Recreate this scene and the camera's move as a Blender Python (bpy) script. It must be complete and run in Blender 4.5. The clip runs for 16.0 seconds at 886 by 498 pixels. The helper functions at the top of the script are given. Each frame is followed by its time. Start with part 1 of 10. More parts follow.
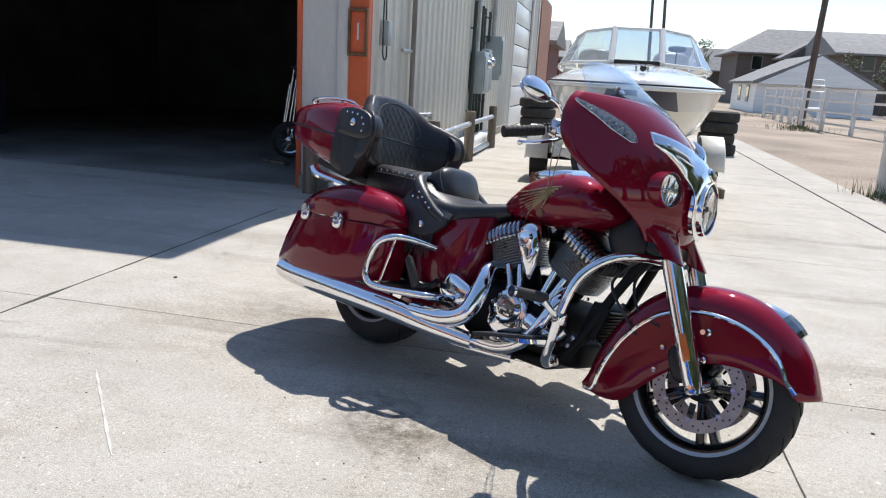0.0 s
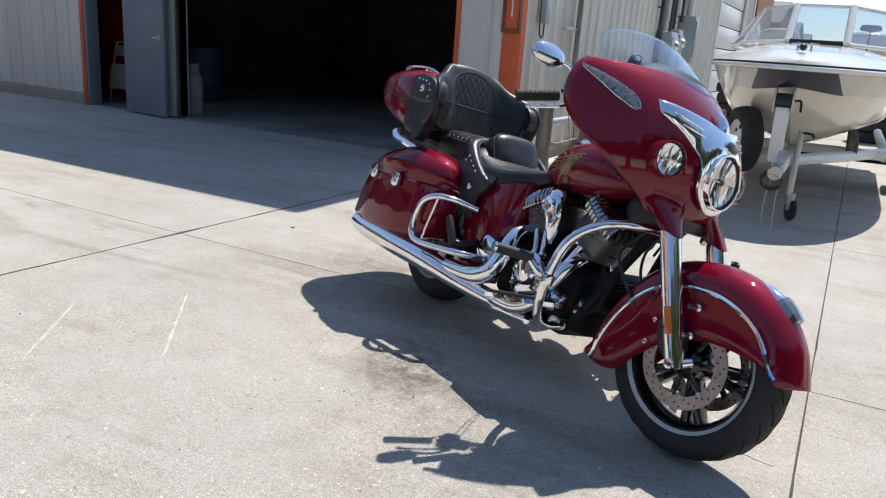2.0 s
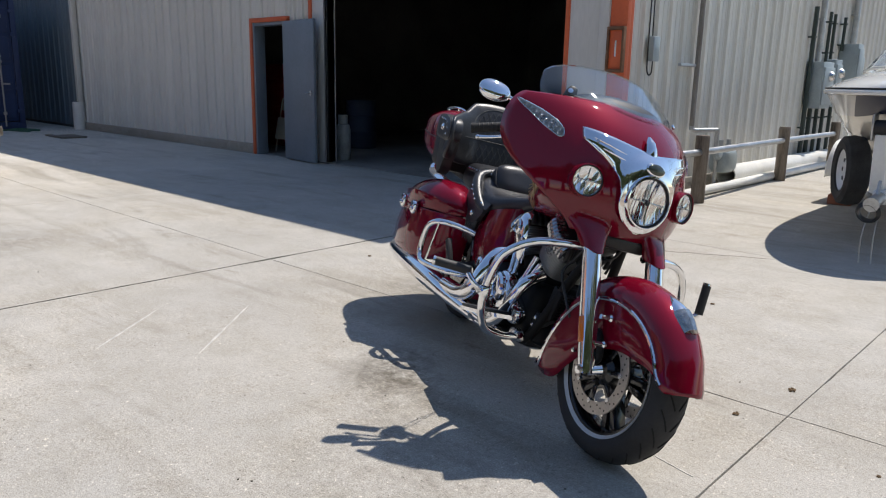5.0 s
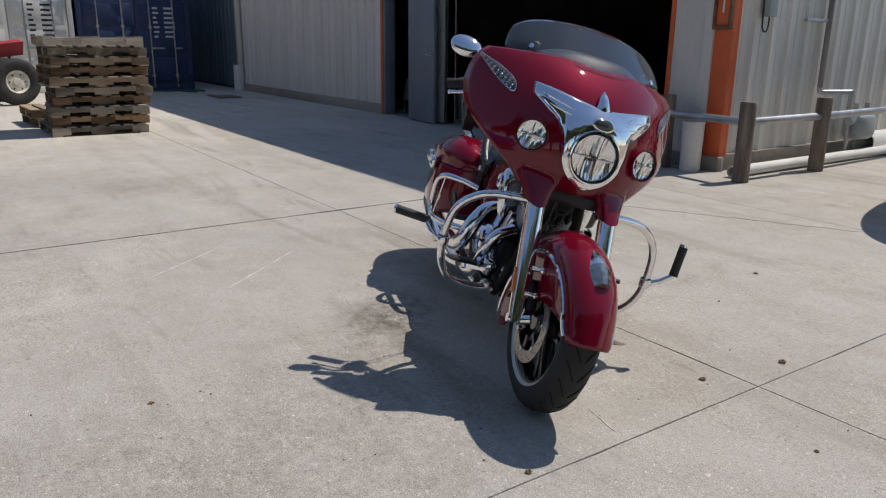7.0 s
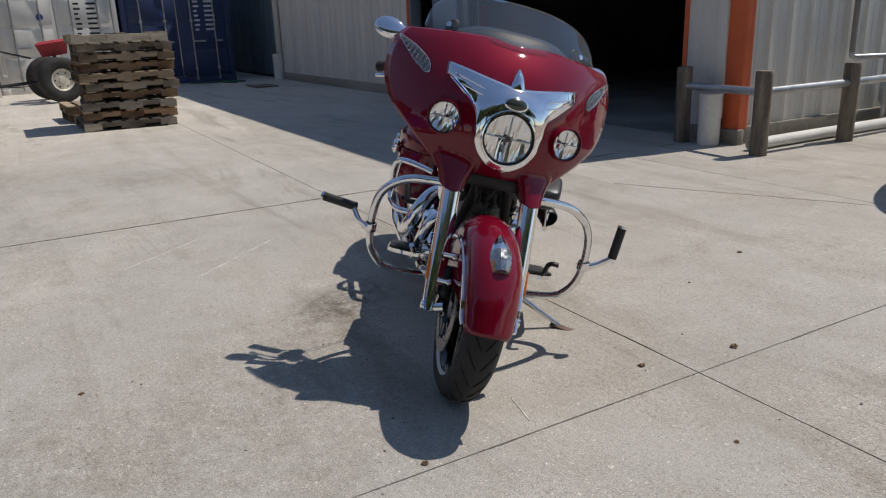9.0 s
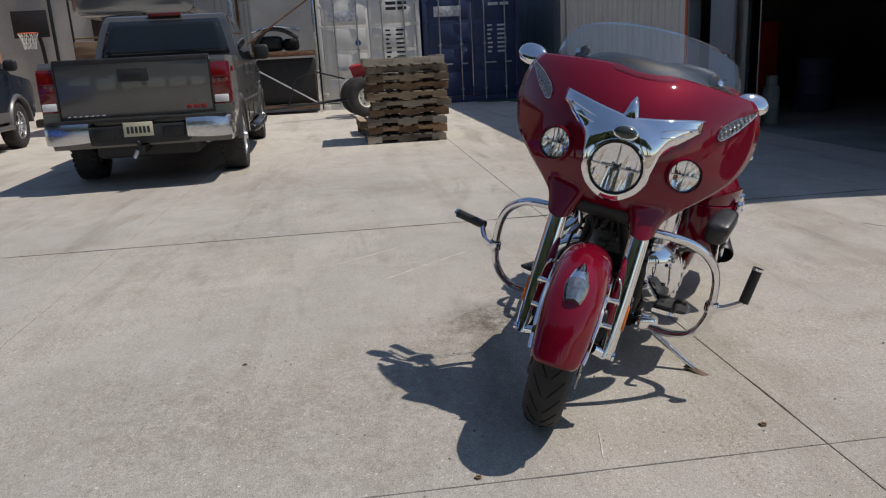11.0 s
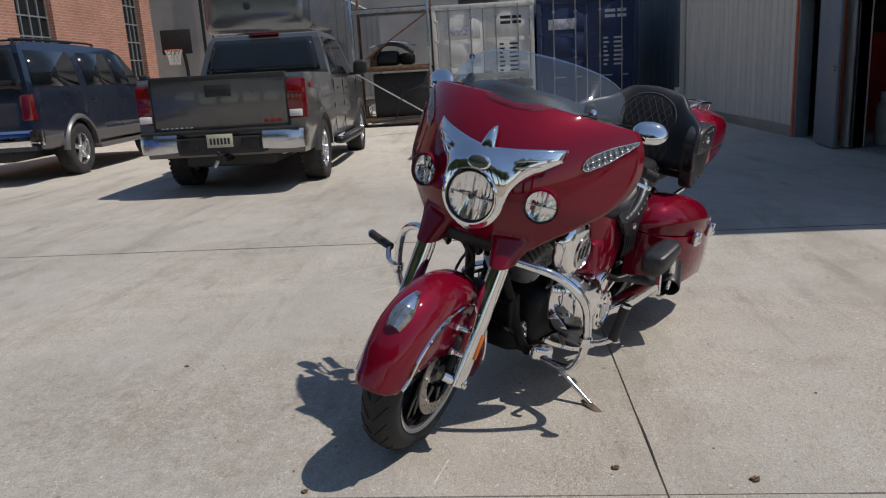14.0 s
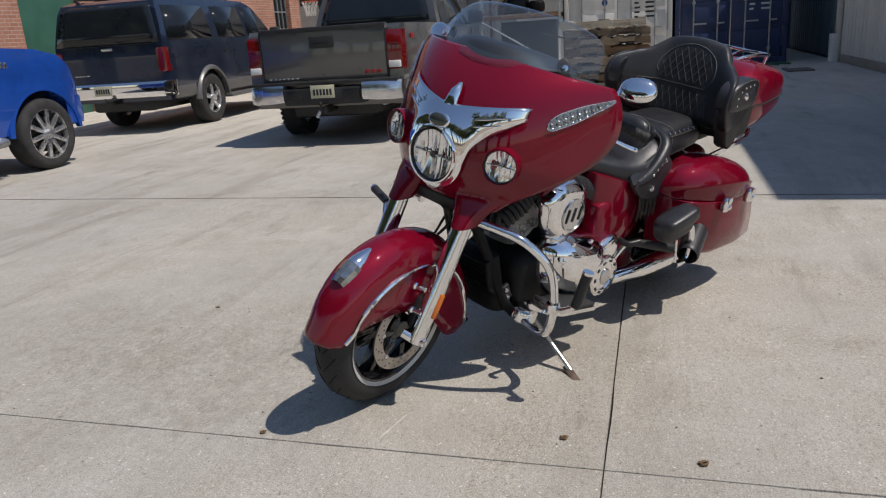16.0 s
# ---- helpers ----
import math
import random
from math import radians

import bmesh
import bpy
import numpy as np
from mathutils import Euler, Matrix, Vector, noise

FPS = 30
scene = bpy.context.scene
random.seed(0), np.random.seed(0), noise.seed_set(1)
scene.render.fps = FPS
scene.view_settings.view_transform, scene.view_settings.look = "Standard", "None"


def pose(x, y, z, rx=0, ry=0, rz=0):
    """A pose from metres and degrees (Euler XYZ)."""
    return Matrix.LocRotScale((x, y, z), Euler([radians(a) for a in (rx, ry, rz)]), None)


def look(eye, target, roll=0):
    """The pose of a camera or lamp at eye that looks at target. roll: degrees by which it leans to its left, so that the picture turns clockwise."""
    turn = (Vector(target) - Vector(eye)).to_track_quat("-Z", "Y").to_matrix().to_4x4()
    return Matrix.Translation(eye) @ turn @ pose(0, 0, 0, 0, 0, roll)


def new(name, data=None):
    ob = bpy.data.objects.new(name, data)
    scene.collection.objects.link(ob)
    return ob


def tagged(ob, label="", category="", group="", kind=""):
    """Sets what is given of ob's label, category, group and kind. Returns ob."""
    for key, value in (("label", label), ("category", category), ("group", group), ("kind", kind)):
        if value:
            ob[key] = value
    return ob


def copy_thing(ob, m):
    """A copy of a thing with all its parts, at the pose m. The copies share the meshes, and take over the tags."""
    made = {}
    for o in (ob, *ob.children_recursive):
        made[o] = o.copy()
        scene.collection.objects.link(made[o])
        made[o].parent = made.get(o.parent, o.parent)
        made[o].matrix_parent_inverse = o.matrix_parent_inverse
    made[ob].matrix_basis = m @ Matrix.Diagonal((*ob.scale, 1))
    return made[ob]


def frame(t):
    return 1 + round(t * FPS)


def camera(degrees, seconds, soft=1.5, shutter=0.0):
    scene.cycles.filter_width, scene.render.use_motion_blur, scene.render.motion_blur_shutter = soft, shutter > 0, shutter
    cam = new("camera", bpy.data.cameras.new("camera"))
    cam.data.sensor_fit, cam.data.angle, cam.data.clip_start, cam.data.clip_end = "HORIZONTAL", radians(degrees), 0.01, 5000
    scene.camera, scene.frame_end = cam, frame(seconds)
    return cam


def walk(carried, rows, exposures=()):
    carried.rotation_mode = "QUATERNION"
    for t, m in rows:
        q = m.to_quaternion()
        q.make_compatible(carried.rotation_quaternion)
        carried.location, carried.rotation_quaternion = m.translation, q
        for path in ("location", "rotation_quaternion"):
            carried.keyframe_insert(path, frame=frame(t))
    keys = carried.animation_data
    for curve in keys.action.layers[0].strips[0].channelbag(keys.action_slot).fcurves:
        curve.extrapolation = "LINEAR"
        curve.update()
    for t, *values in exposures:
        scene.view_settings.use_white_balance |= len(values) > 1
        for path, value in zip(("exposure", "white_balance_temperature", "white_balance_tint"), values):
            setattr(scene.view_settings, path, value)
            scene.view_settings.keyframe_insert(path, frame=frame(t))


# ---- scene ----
cam = camera(61.8, 16.0, soft=1.15)
PATH = [
    (0, (0.008, 0.082, 1.276), (-0.388, 1.988, 0.814), 3.4),
    (0.5, (0.174, 0.119, 1.282), (-0.361, 1.995, 0.838), 4.9),
    (1, (0.33, 0.059, 1.265), (-0.331, 1.894, 0.822), 4.4),
    (1.5, (0.547, 0.129, 1.255), (-0.252, 1.893, 0.755), 3.4),
    (2, (0.718, 0.167, 1.256), (-0.184, 1.869, 0.719), 4.1),
    (2.5, (0.89, 0.104, 1.257), (-0.034, 1.803, 0.749), 3.6),
    (3, (1.042, 0.116, 1.286), (0.076, 1.795, 0.789), 3.1),
    (3.5, (1.191, 0.224, 1.291), (0.123, 1.852, 0.834), 2.4),
    (4, (1.328, 0.253, 1.289), (0.174, 1.84, 0.905), 2.3),
    (4.5, (1.464, 0.272, 1.295), (0.245, 1.815, 0.93), 2.1),
    (4.8, (1.534, 0.351, 1.243), (0.267, 1.848, 0.848), 2.1),
    (5, (1.602, 0.373, 1.275), (0.278, 1.804, 0.831), 1.2),
    (5.2, (1.669, 0.44, 1.267), (0.286, 1.798, 0.775), 0.7),
    (7.3, (2.235, 0.898, 1.264), (0.623, 1.952, 0.726), -0.0),
    (7.5, (2.232, 0.929, 1.264), (0.607, 1.963, 0.725), -0.4),
    (8, (2.204, 1.033, 1.251), (0.585, 2.069, 0.7), -0.2),
    (8.5, (2.336, 1.19, 1.248), (0.696, 2.185, 0.68), -1.2),
    (9, (2.442, 1.318, 1.259), (0.777, 2.256, 0.671), -2.1),
    (9.5, (2.416, 1.44, 1.265), (0.672, 2.238, 0.699), -3.7),
    (10, (2.477, 1.566, 1.259), (0.646, 2.151, 0.707), -4.9),
    (10.2, (2.545, 1.633, 1.261), (0.675, 2.098, 0.725), -4.9),
    (12.3, (2.781, 2.295, 1.254), (0.852, 2.382, 0.735), -2.7),
    (12.5, (2.768, 2.347, 1.253), (0.841, 2.398, 0.721), -2.9),
    (13, (2.697, 2.476, 1.281), (0.764, 2.446, 0.768), -2.4),
    (13.5, (2.723, 2.651, 1.278), (0.779, 2.563, 0.818), -3.2),
    (14, (2.798, 2.856, 1.267), (0.859, 2.689, 0.807), -3.3),
    (14.5, (2.738, 3.023, 1.244), (0.824, 2.782, 0.716), -4.6),
    (15, (2.697, 3.181, 1.252), (0.792, 2.938, 0.694), -4.0),
    (15.5, (2.748, 3.355, 1.263), (0.866, 2.95, 0.722), -3.4),
    (16, (2.679, 3.447, 1.251), (0.84, 2.9, 0.688), -4.0),
]
walk(cam, [(t, look(eye, target, roll)) for t, eye, target, roll in PATH],
     exposures=[(0.0, 0.57, 6430, 11), (1.0, 0.52, 6450, 11), (2.5, 0.44, 6500, 11), (4.5, 0.34, 6540, 11), (5.2, 0.21, 6570, 11), (7.3, -0.20, 6640, 12), (9.0, -0.25, 6670, 12), (10.2, -0.30, 6680, 12), (12.5, -0.33, 6680, 12), (13.4, -0.34, 6680, 12), (15.0, -0.25, 6680, 12), (16.0, -0.20, 6680, 12)])

# ---- light ----
SUN_ELEVATION, SUN_FROM = 60.5, Vector((0.138, 1.0))
world = bpy.data.worlds.new("sky")
scene.world = world
world.use_nodes = True
wn = world.node_tree
wn.nodes.clear()
sky = wn.nodes.new("ShaderNodeTexSky")
sky.sky_type, sky.sun_disc = "NISHITA", False
sky.sun_elevation = radians(SUN_ELEVATION)
sky.sun_rotation = math.atan2(SUN_FROM.x, SUN_FROM.y)
sky.air_density, sky.dust_density, sky.ozone_density = 1.0, 0.2, 2.0
bg = wn.nodes.new("ShaderNodeBackground")
bg.inputs["Strength"].default_value = 0.124
wout = wn.nodes.new("ShaderNodeOutputWorld")
wn.links.new(sky.outputs[0], bg.inputs[0])
wn.links.new(bg.outputs[0], wout.inputs[0])

sun_data = bpy.data.lights.new("sun", "SUN")
sun_data.energy, sun_data.angle, sun_data.color = 4.2, radians(0.55), (1.0, 0.955, 0.89)
sun = new("sun", sun_data)
_e = radians(SUN_ELEVATION)
_d = SUN_FROM.normalized() * math.cos(_e)
sun.matrix_world = look((0, 0, 30), Vector((0, 0, 30)) - Vector((_d.x, _d.y, math.sin(_e))))


# ---- materials ----
def mat(name, col, rough=0.5, metal=0.0, var=0.12, scale=3.0, fine=70.0, bump=0.0, coat=0.0, tint=None, streak=None,
        rough_var=0.08, emit=0.0, trans=0.0, ior=1.45, rand=0.0, where="Object", bump_fine=None, spec=0.5):
    """A surface with a slow and a fine variation of colour and roughness, and relief."""
    m = bpy.data.materials.new(name)
    m.use_nodes = True
    t = m.node_tree
    n, l = t.nodes, t.links
    b = n["Principled BSDF"]
    b.inputs["Metallic"].default_value = metal
    b.inputs["IOR"].default_value = ior
    b.inputs["Specular IOR Level"].default_value = spec
    b.inputs["Coat Weight"].default_value = coat
    b.inputs["Coat Roughness"].default_value = 0.03
    b.inputs["Transmission Weight"].default_value = trans
    tc = n.new("ShaderNodeTexCoord")
    src = tc.outputs[where]
    if where == "World":
        src = None
    mp = n.new("ShaderNodeMapping")
    l.new(src, mp.inputs[0])
    if streak:
        mp.inputs["Scale"].default_value = streak
    big = n.new("ShaderNodeTexNoise")
    big.inputs["Scale"].default_value, big.inputs["Detail"].default_value = scale, 5.0
    l.new(mp.outputs[0], big.inputs["Vector"])
    small = n.new("ShaderNodeTexNoise")
    small.inputs["Scale"].default_value, small.inputs["Detail"].default_value = fine, 3.0
    l.new(mp.outputs[0], small.inputs["Vector"])
    add = n.new("ShaderNodeMath")
    add.operation = "MULTIPLY_ADD"
    l.new(small.outputs[0], add.inputs[0])
    add.inputs[1].default_value = 0.45
    l.new(big.outputs[0], add.inputs[2])
    fac = add.outputs[0]
    if rand:
        oi = n.new("ShaderNodeObjectInfo")
        ad2 = n.new("ShaderNodeMath")
        ad2.operation = "MULTIPLY_ADD"
        l.new(oi.outputs["Random"], ad2.inputs[0])
        ad2.inputs[1].default_value = rand
        l.new(fac, ad2.inputs[2])
        sub = n.new("ShaderNodeMath")
        sub.operation = "SUBTRACT"
        l.new(ad2.outputs[0], sub.inputs[0])
        sub.inputs[1].default_value = rand / 2
        fac = sub.outputs[0]
    ramp = n.new("ShaderNodeValToRGB")
    c = Vector(col[:3])
    dark = c * (1 - 2.0 * var)
    lite = Vector([min(0.92, v) for v in (Vector(tint) if tint else c * (1 + 2.0 * var))])
    ramp.color_ramp.elements[0].position, ramp.color_ramp.elements[1].position = 0.42, 1.05
    ramp.color_ramp.elements[0].color = (*dark, 1)
    ramp.color_ramp.elements[1].color = (*lite, 1)
    l.new(fac, ramp.inputs[0])
    l.new(ramp.outputs[0], b.inputs["Base Color"])
    mr = n.new("ShaderNodeMapRange")
    mr.inputs["From Min"].default_value, mr.inputs["From Max"].default_value = 0.4, 1.1
    mr.inputs["To Min"].default_value, mr.inputs["To Max"].default_value = max(0.0, rough - rough_var), min(1.0, rough + rough_var)
    l.new(fac, mr.inputs["Value"])
    l.new(mr.outputs[0], b.inputs["Roughness"])
    if bump:
        bp = n.new("ShaderNodeBump")
        bp.inputs["Strength"].default_value, bp.inputs["Distance"].default_value = bump, 0.004
        if bump_fine:
            s3 = n.new("ShaderNodeTexNoise")
            s3.inputs["Scale"].default_value = bump_fine
            l.new(mp.outputs[0], s3.inputs["Vector"])
            l.new(s3.outputs[0], bp.inputs["Height"])
        else:
            l.new(small.outputs[0], bp.inputs["Height"])
        l.new(bp.outputs[0], b.inputs["Normal"])
    if emit:
        b.inputs["Emission Color"].default_value = (*col[:3], 1)
        b.inputs["Emission Strength"].default_value = emit
    return m


def glass(name, col, rough=0.02, alpha=0.25, gloss=0.045):
    """A thin pane: part clear, part a glossy tinted skin."""
    m = bpy.data.materials.new(name)
    m.use_nodes = True
    t = m.node_tree
    n, l = t.nodes, t.links
    out = n["Material Output"]
    b = n["Principled BSDF"]
    b.inputs["Base Color"].default_value = (*col, 1)
    b.inputs["Roughness"].default_value = rough
    b.inputs["Specular IOR Level"].default_value = 0.6
    tr = n.new("ShaderNodeBsdfTransparent")
    tr.inputs[0].default_value = (*[0.5 + 0.5 * v for v in col], 1)
    lw = n.new("ShaderNodeLayerWeight")
    lw.inputs[0].default_value = 0.5
    pw = n.new("ShaderNodeMath")
    pw.operation = "POWER"
    l.new(lw.outputs["Facing"], pw.inputs[0])
    pw.inputs[1].default_value = 4.5
    fr = n.new("ShaderNodeMapRange")
    fr.inputs["To Min"].default_value, fr.inputs["To Max"].default_value = gloss, 0.9
    l.new(pw.outputs[0], fr.inputs["Value"])
    gl = n.new("ShaderNodeBsdfGlossy")
    gl.inputs["Roughness"].default_value = rough
    mx = n.new("ShaderNodeMixShader")
    mx.inputs[0].default_value = alpha
    l.new(tr.outputs[0], mx.inputs[1])
    l.new(b.outputs[0], mx.inputs[2])
    m2 = n.new("ShaderNodeMixShader")
    l.new(fr.outputs[0], m2.inputs[0])
    l.new(mx.outputs[0], m2.inputs[1])
    l.new(gl.outputs[0], m2.inputs[2])
    l.new(m2.outputs[0], out.inputs[0])
    return m


def concrete(name, base, marks=()):
    """Poured concrete: cloudy tone, speckled grit, hairline crazing, and worn dirt patches of their own shape."""
    m = bpy.data.materials.new(name)
    m.use_nodes = True
    t = m.node_tree
    n, l = t.nodes, t.links
    b = n["Principled BSDF"]
    geo = n.new("ShaderNodeNewGeometry")
    pos = geo.outputs["Position"]

    def tex(scale, detail, rough=0.55, stretch=None, dist=0.0):
        v = pos
        if stretch:
            mp = n.new("ShaderNodeMapping")
            mp.inputs["Scale"].default_value = stretch
            l.new(pos, mp.inputs[0])
            v = mp.outputs[0]
        x = n.new("ShaderNodeTexNoise")
        x.inputs["Scale"].default_value, x.inputs["Detail"].default_value = scale, detail
        x.inputs["Roughness"].default_value, x.inputs["Distortion"].default_value = rough, dist
        l.new(v, x.inputs["Vector"])
        return x.outputs[0]

    def ramp(v, stops):
        r = n.new("ShaderNodeValToRGB")
        e = r.color_ramp.elements
        while len(e) < len(stops):
            e.new(0.5)
        for k, (p, c) in zip(e, stops):
            k.position, k.color = p, (*c, 1)
        l.new(v, r.inputs[0])
        return r.outputs[0]

    def mul(a, c, f=1.0):
        x = n.new("ShaderNodeMix")
        x.data_type, x.blend_type = "RGBA", "MULTIPLY"
        x.inputs[0].default_value = f
        l.new(a, x.inputs[6])
        l.new(c, x.inputs[7])
        return x.outputs[2]

    def mulf(a, c, f):
        """As mul, with the strength from a socket."""
        x = n.new("ShaderNodeMix")
        x.data_type, x.blend_type = "RGBA", "MULTIPLY"
        l.new(f, x.inputs[0])
        l.new(a, x.inputs[6])
        l.new(c, x.inputs[7])
        return x.outputs[2]

    B = Vector(base)
    G = lambda v: (v, v * 0.985, v * 0.96)
    col = ramp(tex(0.55, 6, 0.6, dist=0.4), [(0.3, B * 0.90), (0.5, B), (0.72, B * 1.07)])
    col = mul(col, ramp(tex(2.6, 6, 0.65), [(0.30, (0.88, 0.87, 0.84)), (0.6, (1.0, 1.0, 1.0))]))
    # long smudges left by tyres and run-off
    col = mul(col, ramp(tex(1.1, 5, 0.6, stretch=(0.35, 2.2, 1), dist=0.8), [(0.27, (0.72, 0.705, 0.68)), (0.42, (1, 1, 1)), (0.60, (1, 1, 1)), (0.74, (1.10, 1.095, 1.08))]))
    col = mul(col, ramp(tex(1.7, 7, 0.66, stretch=(0.55, 1.7, 1), dist=1.1), [(0.26, (0.66, 0.64, 0.61)), (0.37, (1, 1, 1))]))
    # faint sweeping tyre streaks
    col = mul(col, ramp(tex(0.9, 6, 0.62, stretch=(0.22, 1.9, 1), dist=0.5), [(0.36, (0.86, 0.85, 0.83)), (0.47, (1, 1, 1)), (0.58, (1.0, 1.0, 1.0)), (0.70, (1.08, 1.075, 1.06))]))
    # grazing sheen on the slabs by the containers, put into the colour: paler towards -x
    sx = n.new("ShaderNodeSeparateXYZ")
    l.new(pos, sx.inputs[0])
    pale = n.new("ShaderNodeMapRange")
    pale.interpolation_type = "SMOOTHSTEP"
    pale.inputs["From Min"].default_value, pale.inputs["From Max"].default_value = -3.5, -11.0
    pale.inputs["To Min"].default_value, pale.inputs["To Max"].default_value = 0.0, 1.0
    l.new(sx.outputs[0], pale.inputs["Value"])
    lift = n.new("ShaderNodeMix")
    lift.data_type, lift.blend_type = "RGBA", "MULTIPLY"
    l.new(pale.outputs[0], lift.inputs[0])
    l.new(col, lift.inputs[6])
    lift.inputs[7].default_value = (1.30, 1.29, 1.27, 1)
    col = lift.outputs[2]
    # the cement skin has worn off in places and shows its brown sand and stones
    wn_ = n.new("ShaderNodeMapRange")
    wn_.inputs["From Min"].default_value, wn_.inputs["From Max"].default_value = 0.44, 0.60
    wn_.inputs["To Min"].default_value, wn_.inputs["To Max"].default_value = 0.55, 1.0
    l.new(tex(0.9, 6, 0.62, dist=0.7), wn_.inputs["Value"])
    worn = wn_.outputs[0]
    col = mulf(col, ramp(tex(7.0, 6, 0.7), [(0.30, (0.85, 0.825, 0.785)), (0.62, (1.0, 0.99, 0.975))]), worn)
    col = mulf(col, ramp(tex(52, 4, 0.75), [(0.30, (0.62, 0.60, 0.57)), (0.46, (0.98, 0.975, 0.965)), (0.68, (1.20, 1.19, 1.17))]), worn)
    col = mulf(col, ramp(tex(150, 2.5, 0.8), [(0.30, (0.52, 0.50, 0.475)), (0.46, (0.97, 0.97, 0.965)), (0.66, (1.32, 1.31, 1.29))]), worn)
    col = mul(col, ramp(tex(260, 1.5, 0.6), [(0.30, G(0.68)), (0.5, (1, 1, 1)), (0.7, G(1.16))]))
    # pits, grains and specks of several sizes
    for sc, at, dk in ((340, 0.30, 0.55), (110, 0.285, 0.48), (42, 0.25, 0.52), (17, 0.22, 0.60)):
        col = mul(col, ramp(tex(sc, 1.5, 0.5), [(at - 0.03, (dk, dk * 0.97, dk * 0.93)), (at + 0.035, (1, 1, 1))]))
    for sc, at in ((75, 0.69), (120, 0.70), (38, 0.72)):
        col = mul(col, ramp(tex(sc, 1.0, 0.5), [(at, (1, 1, 1)), (at + 0.04, (1.45, 1.44, 1.42))]))
    # grimy patches: darker grit gathered where traffic and drips left it
    for (mx, my, mr, depth) in marks:
        sb = n.new("ShaderNodeVectorMath")
        sb.operation = "SUBTRACT"
        l.new(pos, sb.inputs[0])
        sb.inputs[1].default_value = (mx, my, 0)
        le = n.new("ShaderNodeVectorMath")
        le.operation = "LENGTH"
        l.new(sb.outputs[0], le.inputs[0])
        near = n.new("ShaderNodeMapRange")
        near.interpolation_type = "SMOOTHSTEP"
        near.inputs["From Min"].default_value, near.inputs["From Max"].default_value = mr * 0.15, mr
        near.inputs["To Min"].default_value, near.inputs["To Max"].default_value = depth, 0.0
        l.new(le.outputs["Value"], near.inputs["Value"])
        grit = n.new("ShaderNodeMath")
        grit.operation = "MULTIPLY"
        l.new(near.outputs[0], grit.inputs[0])
        pat = n.new("ShaderNodeMapRange")
        pat.inputs["From Min"].default_value, pat.inputs["From Max"].default_value = 0.62, 0.36
        l.new(tex(16, 8, 0.78), pat.inputs["Value"])
        l.new(pat.outputs[0], grit.inputs[1])
        x = n.new("ShaderNodeMix")
        x.data_type, x.blend_type = "RGBA", "MULTIPLY"
        l.new(grit.outputs[0], x.inputs[0])
        l.new(col, x.inputs[6])
        x.inputs[7].default_value = (0.30, 0.275, 0.24, 1)
        col = x.outputs[2]
    l.new(col, b.inputs["Base Color"])
    b.inputs["Roughness"].default_value = 0.88
    b.inputs["Specular IOR Level"].default_value = 0.35
    bp = n.new("ShaderNodeBump")
    bp.inputs["Strength"].default_value, bp.inputs["Distance"].default_value = 0.8, 0.003
    l.new(tex(120, 4, 0.75), bp.inputs["Height"])
    l.new(bp.outputs[0], b.inputs["Normal"])
    return m


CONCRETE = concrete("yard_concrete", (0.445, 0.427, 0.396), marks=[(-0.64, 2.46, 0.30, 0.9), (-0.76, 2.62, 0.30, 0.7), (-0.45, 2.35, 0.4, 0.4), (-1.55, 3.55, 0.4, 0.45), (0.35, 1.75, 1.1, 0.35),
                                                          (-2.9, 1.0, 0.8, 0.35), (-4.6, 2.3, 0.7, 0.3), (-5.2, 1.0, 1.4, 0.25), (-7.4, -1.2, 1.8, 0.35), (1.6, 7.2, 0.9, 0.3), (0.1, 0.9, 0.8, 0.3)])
PLINTH = concrete("plinth_concrete", (0.30, 0.285, 0.26))
DIRT = mat("dry_dirt", (0.30, 0.248, 0.195), 0.95, var=0.22, scale=0.35, fine=14, bump=0.8, where="Object", spec=0.2)
JOINT = mat("joint_dirt", (0.085, 0.078, 0.07), 0.95, var=0.3, scale=2, fine=60)
SIDING = mat("painted_siding", (0.65, 0.628, 0.57), 0.5, var=0.06, scale=0.8, fine=22, streak=(3, 3, 0.35), rough_var=0.1, rand=0.1)
SIDING_BLUE = mat("blue_grey_siding", (0.13, 0.17, 0.20), 0.5, var=0.12, scale=0.8, fine=20, streak=(3, 3, 0.3))
FLASHING = mat("white_flashing", (0.62, 0.61, 0.585), 0.42, var=0.06, scale=1.2, fine=25, streak=(2, 2, 0.4))
ORANGE = mat("orange_trim_paint", (0.62, 0.125, 0.045), 0.5, var=0.08, scale=3, fine=30)
DOOR_GREY = mat("grey_door_paint", (0.185, 0.215, 0.25), 0.45, var=0.08, scale=2, fine=30)
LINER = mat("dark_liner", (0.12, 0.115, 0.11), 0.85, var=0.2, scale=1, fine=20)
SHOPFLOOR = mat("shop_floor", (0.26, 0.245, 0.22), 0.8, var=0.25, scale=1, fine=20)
ROOF = mat("roof_metal", (0.45, 0.46, 0.47), 0.45, 0.6, var=0.1)
GALV = mat("galvanised_steel", (0.42, 0.43, 0.44), 0.42, 0.85, var=0.16, scale=6, fine=60, rough_var=0.12)
RUST = mat("rusty_steel", (0.20, 0.105, 0.06), 0.8, 0.3, var=0.3, scale=8, fine=60, bump=0.3)
BOX_GREY = mat("grey_meter_enamel", (0.30, 0.35, 0.37), 0.42, var=0.08, scale=4, fine=40)
DARK_PIPE = mat("dark_green_conduit", (0.035, 0.05, 0.045), 0.5, var=0.2)
